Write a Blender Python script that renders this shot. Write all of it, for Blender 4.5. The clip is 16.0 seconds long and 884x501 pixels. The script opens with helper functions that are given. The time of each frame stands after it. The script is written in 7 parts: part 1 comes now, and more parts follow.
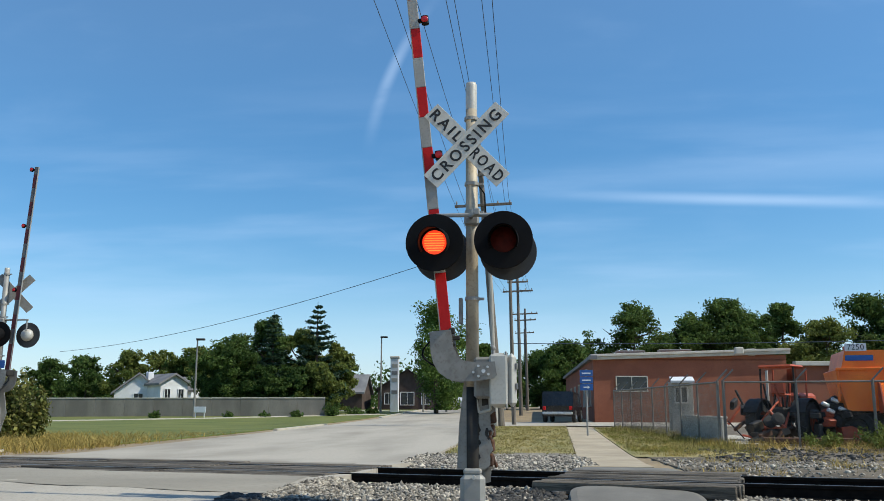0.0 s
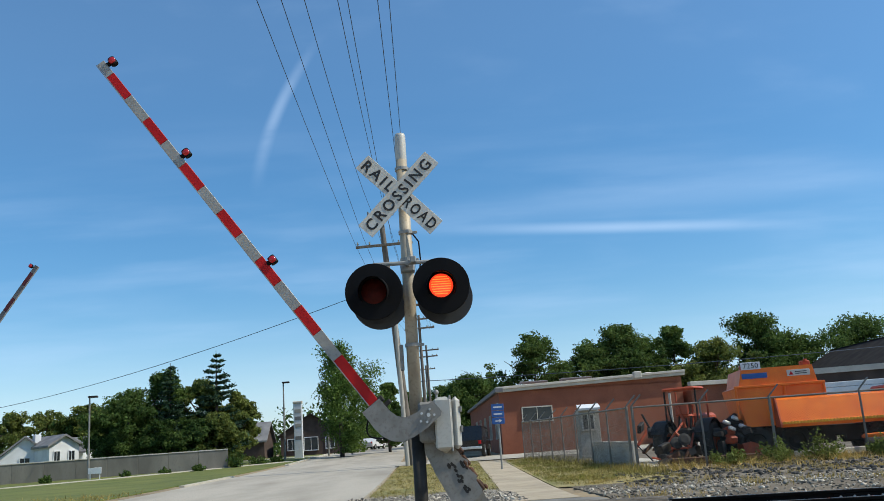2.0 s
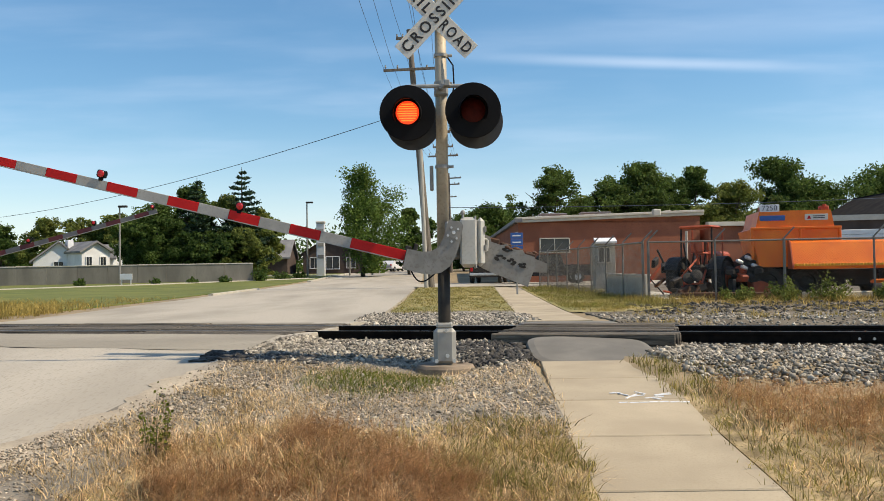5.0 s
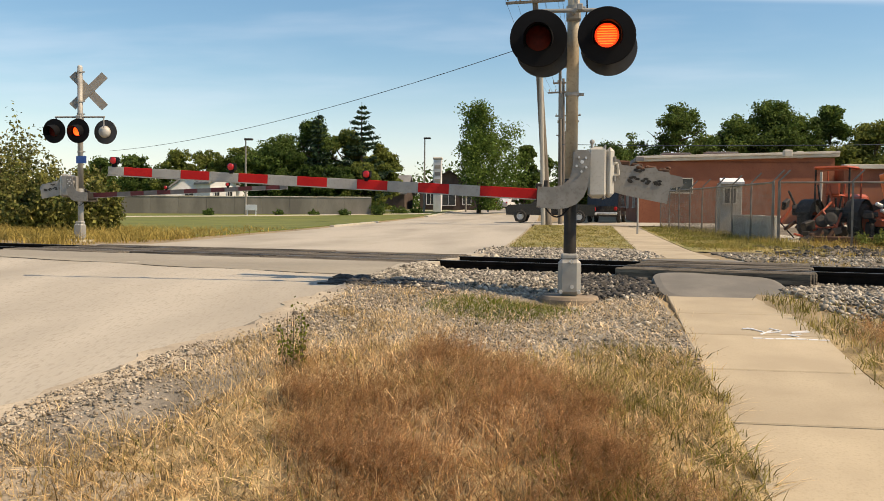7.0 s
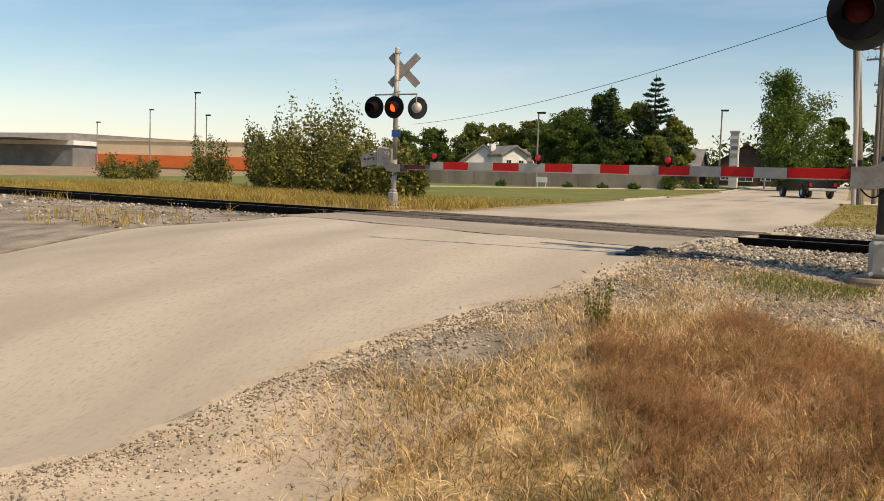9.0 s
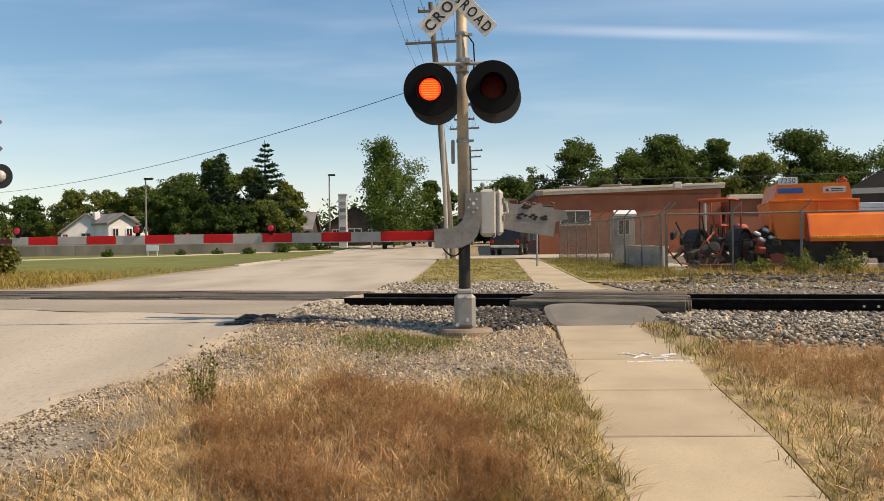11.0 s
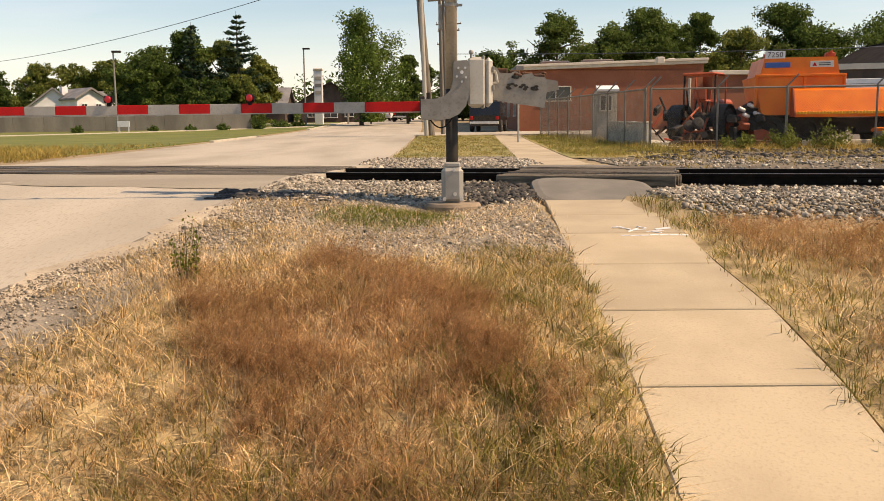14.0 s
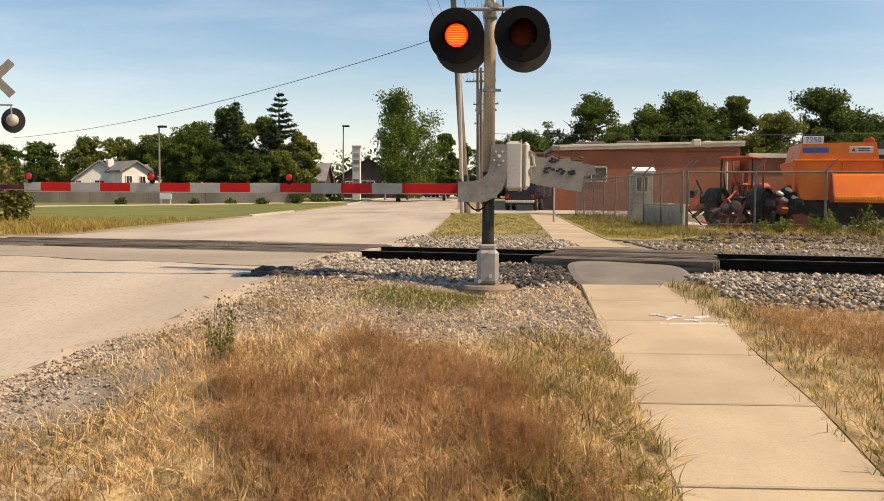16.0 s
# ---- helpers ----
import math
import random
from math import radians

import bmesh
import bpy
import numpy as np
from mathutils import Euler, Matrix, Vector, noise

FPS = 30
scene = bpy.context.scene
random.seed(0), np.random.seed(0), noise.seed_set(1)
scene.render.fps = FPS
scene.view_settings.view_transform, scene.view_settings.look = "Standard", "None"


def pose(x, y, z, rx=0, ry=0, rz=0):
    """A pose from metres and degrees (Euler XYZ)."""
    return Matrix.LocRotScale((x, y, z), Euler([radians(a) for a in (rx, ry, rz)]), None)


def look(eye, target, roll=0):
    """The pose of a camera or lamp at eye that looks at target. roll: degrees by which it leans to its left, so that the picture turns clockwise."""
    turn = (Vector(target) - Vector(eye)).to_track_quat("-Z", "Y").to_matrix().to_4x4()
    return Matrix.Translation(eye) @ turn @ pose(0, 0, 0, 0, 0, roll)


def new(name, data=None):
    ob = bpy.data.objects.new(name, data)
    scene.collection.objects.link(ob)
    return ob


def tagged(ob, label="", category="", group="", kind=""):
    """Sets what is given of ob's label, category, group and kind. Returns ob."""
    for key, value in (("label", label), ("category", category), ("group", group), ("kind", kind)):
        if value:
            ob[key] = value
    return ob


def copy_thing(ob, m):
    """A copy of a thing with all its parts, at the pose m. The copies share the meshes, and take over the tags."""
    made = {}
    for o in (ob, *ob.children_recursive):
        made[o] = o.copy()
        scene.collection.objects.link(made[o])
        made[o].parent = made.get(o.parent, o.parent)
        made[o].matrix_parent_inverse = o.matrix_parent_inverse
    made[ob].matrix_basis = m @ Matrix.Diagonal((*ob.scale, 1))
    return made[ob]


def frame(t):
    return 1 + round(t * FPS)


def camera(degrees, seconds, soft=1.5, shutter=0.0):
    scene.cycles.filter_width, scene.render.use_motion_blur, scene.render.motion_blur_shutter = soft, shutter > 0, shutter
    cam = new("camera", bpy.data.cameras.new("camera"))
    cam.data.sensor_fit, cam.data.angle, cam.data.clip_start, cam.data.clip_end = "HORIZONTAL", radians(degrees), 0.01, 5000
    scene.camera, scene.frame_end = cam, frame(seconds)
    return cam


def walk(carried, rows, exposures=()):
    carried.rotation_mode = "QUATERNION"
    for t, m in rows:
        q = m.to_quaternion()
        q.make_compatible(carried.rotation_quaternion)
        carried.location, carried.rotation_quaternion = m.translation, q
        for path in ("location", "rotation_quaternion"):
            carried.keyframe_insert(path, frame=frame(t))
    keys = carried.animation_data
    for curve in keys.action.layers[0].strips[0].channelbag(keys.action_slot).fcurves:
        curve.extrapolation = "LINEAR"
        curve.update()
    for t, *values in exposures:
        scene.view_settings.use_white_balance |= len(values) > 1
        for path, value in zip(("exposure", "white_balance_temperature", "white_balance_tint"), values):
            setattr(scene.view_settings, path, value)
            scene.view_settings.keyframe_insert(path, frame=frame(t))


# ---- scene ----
cam = camera(53.5, 16.0, soft=0.7)
PATH = [
    (0, (0.601, -10.007, 1.232), (0.415, -8.05, 1.598), 0.1),
    (0.5, (0.51, -10.278, 1.234), (0.504, -8.33, 1.688), -1.1),
    (1, (0.372, -10.432, 1.306), (0.445, -8.485, 1.757), -3.0),
    (1.5, (0.321, -10.346, 1.328), (0.325, -8.379, 1.69), -3.9),
    (2, (0.108, -10.268, 1.319), (0.168, -8.319, 1.76), -4.0),
    (2.5, (0.109, -10.22, 1.327), (0.153, -8.245, 1.642), -4.0),
    (3, (0.1, -10.334, 1.321), (0.116, -8.358, 1.628), -3.0),
    (3.5, (0.123, -10.55, 1.294), (0.112, -8.57, 1.579), -2.3),
    (4, (0.125, -10.654, 1.273), (0.1, -8.66, 1.437), -1.8),
    (4.2, (0.108, -10.662, 1.26), (0.085, -8.665, 1.355), -1.6),
    (6.3, (-0.091, -10.585, 1.111), (-0.113, -8.585, 1.132), 0.6),
    (6.5, (-0.101, -10.581, 1.102), (-0.174, -8.582, 1.094), 0.4),
    (7, (-0.124, -10.612, 1.083), (-0.389, -8.632, 1.002), 0.6),
    (7.5, (-0.111, -10.848, 1.044), (-0.584, -8.91, 0.898), 1.9),
    (8, (-0.142, -11.222, 1.023), (-0.862, -9.366, 0.833), 1.9),
    (8.2, (-0.14, -11.314, 1.026), (-0.998, -9.518, 0.826), 1.9),
    (10.3, (-0.104, -11.177, 1.175), (-0.945, -9.363, 1.1), 1.2),
    (10.5, (-0.105, -11.30, 1.17), (-0.616, -9.367, 1.122), 0.9),
    (11, (0.023, -11.226, 1.147), (-0.032, -9.226, 1.144), -0.7),
    (11.5, (-0.023, -11.171, 1.133), (-0.136, -9.18, 1.284), -1.6),
    (12, (-0.026, -11.331, 1.031), (-0.147, -9.345, 0.831), -0.9),
    (12.5, (-0.026, -11.367, 1.027), (-0.113, -9.393, 0.717), -0.6),
    (13, (-0.013, -11.335, 1.015), (-0.082, -9.377, 0.614), -1.0),
    (13.5, (-0.056, -11.13, 1.045), (-0.094, -9.16, 0.701), -0.6),
    (14, (-0.11, -10.937, 1.075), (-0.115, -8.956, 0.795), -0.6),
    (14.5, (-0.127, -10.87, 1.066), (-0.245, -8.89, 0.808), -0.6),
    (15, (-0.177, -10.777, 1.105), (-0.452, -8.814, 0.834), -2.1),
    (15.5, (-0.097, -10.909, 1.132), (-0.238, -8.921, 0.975), -1.4),
    (16, (-0.123, -10.889, 1.142), (-0.205, -8.893, 1.034), 0.4),
]
walk(cam, [(t, look(eye, target, roll)) for t, eye, target, roll in PATH], exposures=[(0, 0.14, 5900, 8), (1.2, 0.10, 5850, 7), (2.5, 0.12, 6000, 9), (3.5, 0.13, 6250, 10), (4.2, 0.28, 6550, 12), (6.3, 0.36, 7500, 15), (8.2, 0.42, 8300, 20), (10.3, -0.18, 7800, 19), (10.6, -0.08, 7800, 19), (11, 0.28, 7800, 19), (11.4, 0.26, 7500, 17), (12, 0.36, 8000, 18), (12.5, 0.40, 8900, 24), (13.5, 0.42, 9100, 26), (14, 0.48, 9000, 25), (16, 0.45, 8600, 24)])

# ---------------------------------------------------------------- light
SUN_DIR = Vector((0.66, -0.115, 0.74)).normalized()      # towards the sun
world = bpy.data.worlds.new("sky")
scene.world = world
world.use_nodes = True
wn, wl = world.node_tree.nodes, world.node_tree.links
wn.clear()
sky = wn.new("ShaderNodeTexSky")
sky.sky_type, sky.sun_disc = "NISHITA", False
sky.sun_elevation = math.asin(SUN_DIR.z)
sky.sun_rotation = math.atan2(SUN_DIR.x, SUN_DIR.y)
sky.air_density, sky.dust_density, sky.ozone_density = 1.0, 0.4, 1.9


def wmath(op, a, b=None, clamp=False):
    n = wn.new("ShaderNodeMath")
    n.operation, n.use_clamp = op, clamp
    for k, v in enumerate((a, b)):
        if v is None:
            continue
        if isinstance(v, (int, float)):
            n.inputs[k].default_value = v
        else:
            wl.new(v, n.inputs[k])
    return n.outputs[0]


tc = wn.new("ShaderNodeTexCoord")
sep = wn.new("ShaderNodeSeparateXYZ")
wl.new(tc.outputs["Generated"], sep.inputs[0])
ahead = wmath("MAXIMUM", sep.outputs["Y"], 0.05)
u, w = wmath("DIVIDE", sep.outputs["X"], ahead), wmath("DIVIDE", sep.outputs["Z"], ahead)
flat = wn.new("ShaderNodeCombineXYZ")
wl.new(u, flat.inputs[0])
wl.new(w, flat.inputs[1])


def wispy(sx, sy, scale, low, high, rot=0.0):
    mp = wn.new("ShaderNodeMapping")
    mp.inputs["Scale"].default_value = (sx, sy, 1)
    mp.inputs["Rotation"].default_value = (0, 0, rot)
    wl.new(flat.outputs[0], mp.inputs[0])
    nz = wn.new("ShaderNodeTexNoise")
    nz.inputs["Scale"].default_value, nz.inputs["Detail"].default_value = scale, 6
    wl.new(mp.outputs[0], nz.inputs["Vector"])
    mr = wn.new("ShaderNodeMapRange")
    mr.interpolation_type = "SMOOTHSTEP"
    mr.inputs["From Min"].default_value, mr.inputs["From Max"].default_value = low, high
    wl.new(nz.outputs[0], mr.inputs["Value"])
    return mr.outputs[0]


def band(value, centre, half):
    d = wmath("ABSOLUTE", wmath("SUBTRACT", value, centre))
    mr = wn.new("ShaderNodeMapRange")
    mr.interpolation_type = "SMOOTHSTEP"
    mr.inputs["From Min"].default_value, mr.inputs["From Max"].default_value = half, 0.0
    wl.new(d, mr.inputs["Value"])
    return mr.outputs[0]


ragged = wispy(9, 24, 1.0, 0.10, 0.60)
streak = wmath("MULTIPLY", band(wmath("ADD", w, wmath("MULTIPLY", u, 0.045)), 0.252, 0.010), band(u, 0.24, 0.27))
veil = wmath("MULTIPLY", band(wmath("ADD", w, wmath("MULTIPLY", u, -0.03)), 0.268, 0.032), band(u, 0.35, 0.45))
trail_x = wmath("SUBTRACT", u, wmath("ADD", wmath("MULTIPLY", w, 0.43), -0.333))
trail = wmath("MULTIPLY", band(wmath("SUBTRACT", trail_x, wmath("MULTIPLY", wmath("MULTIPLY", wmath("SUBTRACT", w, 0.41), wmath("SUBTRACT", w, 0.41)), 1.6)), 0.0, 0.012), band(w, 0.41, 0.11))
low_haze = wmath("MULTIPLY", wispy(1.2, 9, 2.0, 0.42, 0.75), band(w, 0.16, 0.30))
thin = wmath("MULTIPLY", wispy(2, 5, 2.5, 0.5, 0.85, 0.3), 0.08)
cloud = wmath("ADD", wmath("MULTIPLY", streak, 0.40), wmath("MULTIPLY", veil, 0.15))
cloud = wmath("ADD", cloud, wmath("MULTIPLY", wmath("MULTIPLY", trail, ragged), 0.27))
cloud = wmath("ADD", cloud, wmath("MULTIPLY", low_haze, 0.24))
cloud = wmath("ADD", cloud, wmath("MULTIPLY", band(w, 0.0, 0.18), 0.36))
high = wn.new("ShaderNodeMapRange")
high.interpolation_type = "SMOOTHSTEP"
high.inputs["From Min"].default_value, high.inputs["From Max"].default_value = 0.18, 0.55
high.inputs["To Max"].default_value = 0.10
wl.new(w, high.inputs["Value"])
cloud = wmath("ADD", cloud, high.outputs[0])
cloud = wmath("ADD", cloud, thin, True)
mix = wn.new("ShaderNodeMix")
mix.data_type = "RGBA"
wl.new(cloud, mix.inputs[0])
tone = wn.new("ShaderNodeHueSaturation")
tone.inputs["Saturation"].default_value = 1.30
tone.inputs["Hue"].default_value = 0.494
wl.new(sky.outputs[0], tone.inputs["Color"])
wl.new(tone.outputs[0], mix.inputs[6])
mix.inputs[7].default_value = (5.4, 6.6, 8.2, 1)
bg = wn.new("ShaderNodeBackground")
bg.inputs["Strength"].default_value = 0.118
wl.new(mix.outputs[2], bg.inputs[0])
wl.new(bg.outputs[0], wn.new("ShaderNodeOutputWorld").inputs[0])

sun = new("sun", bpy.data.lights.new("sun", "SUN"))
sun.data.energy, sun.data.angle, sun.data.color = 4.0, radians(0.53), (1.0, 0.885, 0.68)
sun.matrix_world = look(SUN_DIR * 60, (0, 0, 0))


# ---------------------------------------------------------------- materials
def material(name, a, b, scale=4.0, rough=0.8, metal=0.0, bump=0.15, fine=60.0, c=None, island=0.0, rand=0.0, spread=(0.35, 0.65), stretch=(1, 1, 1), emit=None, spec=0.5, trans=0.0):
    """Two colours mixed by noise at one scale, a third at a finer scale, with fine relief."""
    m = bpy.data.materials.new(name)
    m.use_nodes = True
    n, l = m.node_tree.nodes, m.node_tree.links
    bsdf = n["Principled BSDF"]
    bsdf.inputs["Roughness"].default_value, bsdf.inputs["Metallic"].default_value = rough, metal
    bsdf.inputs["Specular IOR Level"].default_value = spec
    co = n.new("ShaderNodeTexCoord")
    mp = n.new("ShaderNodeMapping")
    mp.inputs["Scale"].default_value = stretch
    l.new(co.outputs["Object"], mp.inputs[0])
    big = n.new("ShaderNodeTexNoise")
    big.inputs["Scale"].default_value, big.inputs["Detail"].default_value = scale, 5
    l.new(mp.outputs[0], big.inputs["Vector"])
    ramp = n.new("ShaderNodeValToRGB")
    ramp.color_ramp.elements[0].position, ramp.color_ramp.elements[1].position = spread
    ramp.color_ramp.elements[0].color, ramp.color_ramp.elements[1].color = (*a, 1), (*b, 1)
    l.new(big.outputs[0], ramp.inputs[0])
    small = n.new("ShaderNodeTexNoise")
    small.inputs["Scale"].default_value, small.inputs["Detail"].default_value = fine, 3
    l.new(mp.outputs[0], small.inputs["Vector"])
    mixer = n.new("ShaderNodeMix")
    mixer.data_type = "RGBA"
    fr = n.new("ShaderNodeMapRange")
    fr.inputs["From Min"].default_value, fr.inputs["From Max"].default_value = 0.52, 0.72
    fr.inputs["To Max"].default_value = 0.75
    l.new(small.outputs[0], fr.inputs["Value"])
    l.new(fr.outputs[0], mixer.inputs[0])
    l.new(ramp.outputs[0], mixer.inputs[6])
    mixer.inputs[7].default_value = (*(c or [v * 0.72 for v in b]), 1)
    out = mixer.outputs[2]
    if island or rand:
        src = n.new("ShaderNodeNewGeometry").outputs["Random Per Island"] if island else n.new("ShaderNodeObjectInfo").outputs["Random"]
        k = island or rand
        mr = n.new("ShaderNodeMapRange")
        mr.inputs["To Min"].default_value, mr.inputs["To Max"].default_value = 1 - k, 1 + k
        l.new(src, mr.inputs["Value"])
        hsv = n.new("ShaderNodeHueSaturation")
        l.new(mr.outputs[0], hsv.inputs["Value"])
        l.new(out, hsv.inputs["Color"])
        out = hsv.outputs[0]
    l.new(out, bsdf.inputs["Base Color"])
    if bump:
        bp = n.new("ShaderNodeBump")
        bp.inputs["Strength"].default_value, bp.inputs["Distance"].default_value = bump, 0.01
        l.new(small.outputs[0], bp.inputs["Height"])
        l.new(bp.outputs[0], bsdf.inputs["Normal"])
    if emit:
        bsdf.inputs["Emission Color"].default_value = (*emit[0], 1)
        bsdf.inputs["Emission Strength"].default_value = emit[1]
    if trans:
        bsdf.inputs["Subsurface Weight"].default_value = 0
        tr = n.new("ShaderNodeBsdfTranslucent")
        l.new(out, tr.inputs[0])
        ms = n.new("ShaderNodeMixShader")
        ms.inputs[0].default_value = trans
        l.new(bsdf.outputs[0], ms.inputs[1])
        l.new(tr.outputs[0], ms.inputs[2])
        l.new(ms.outputs[0], n["Material Output"].inputs[0])
    return m


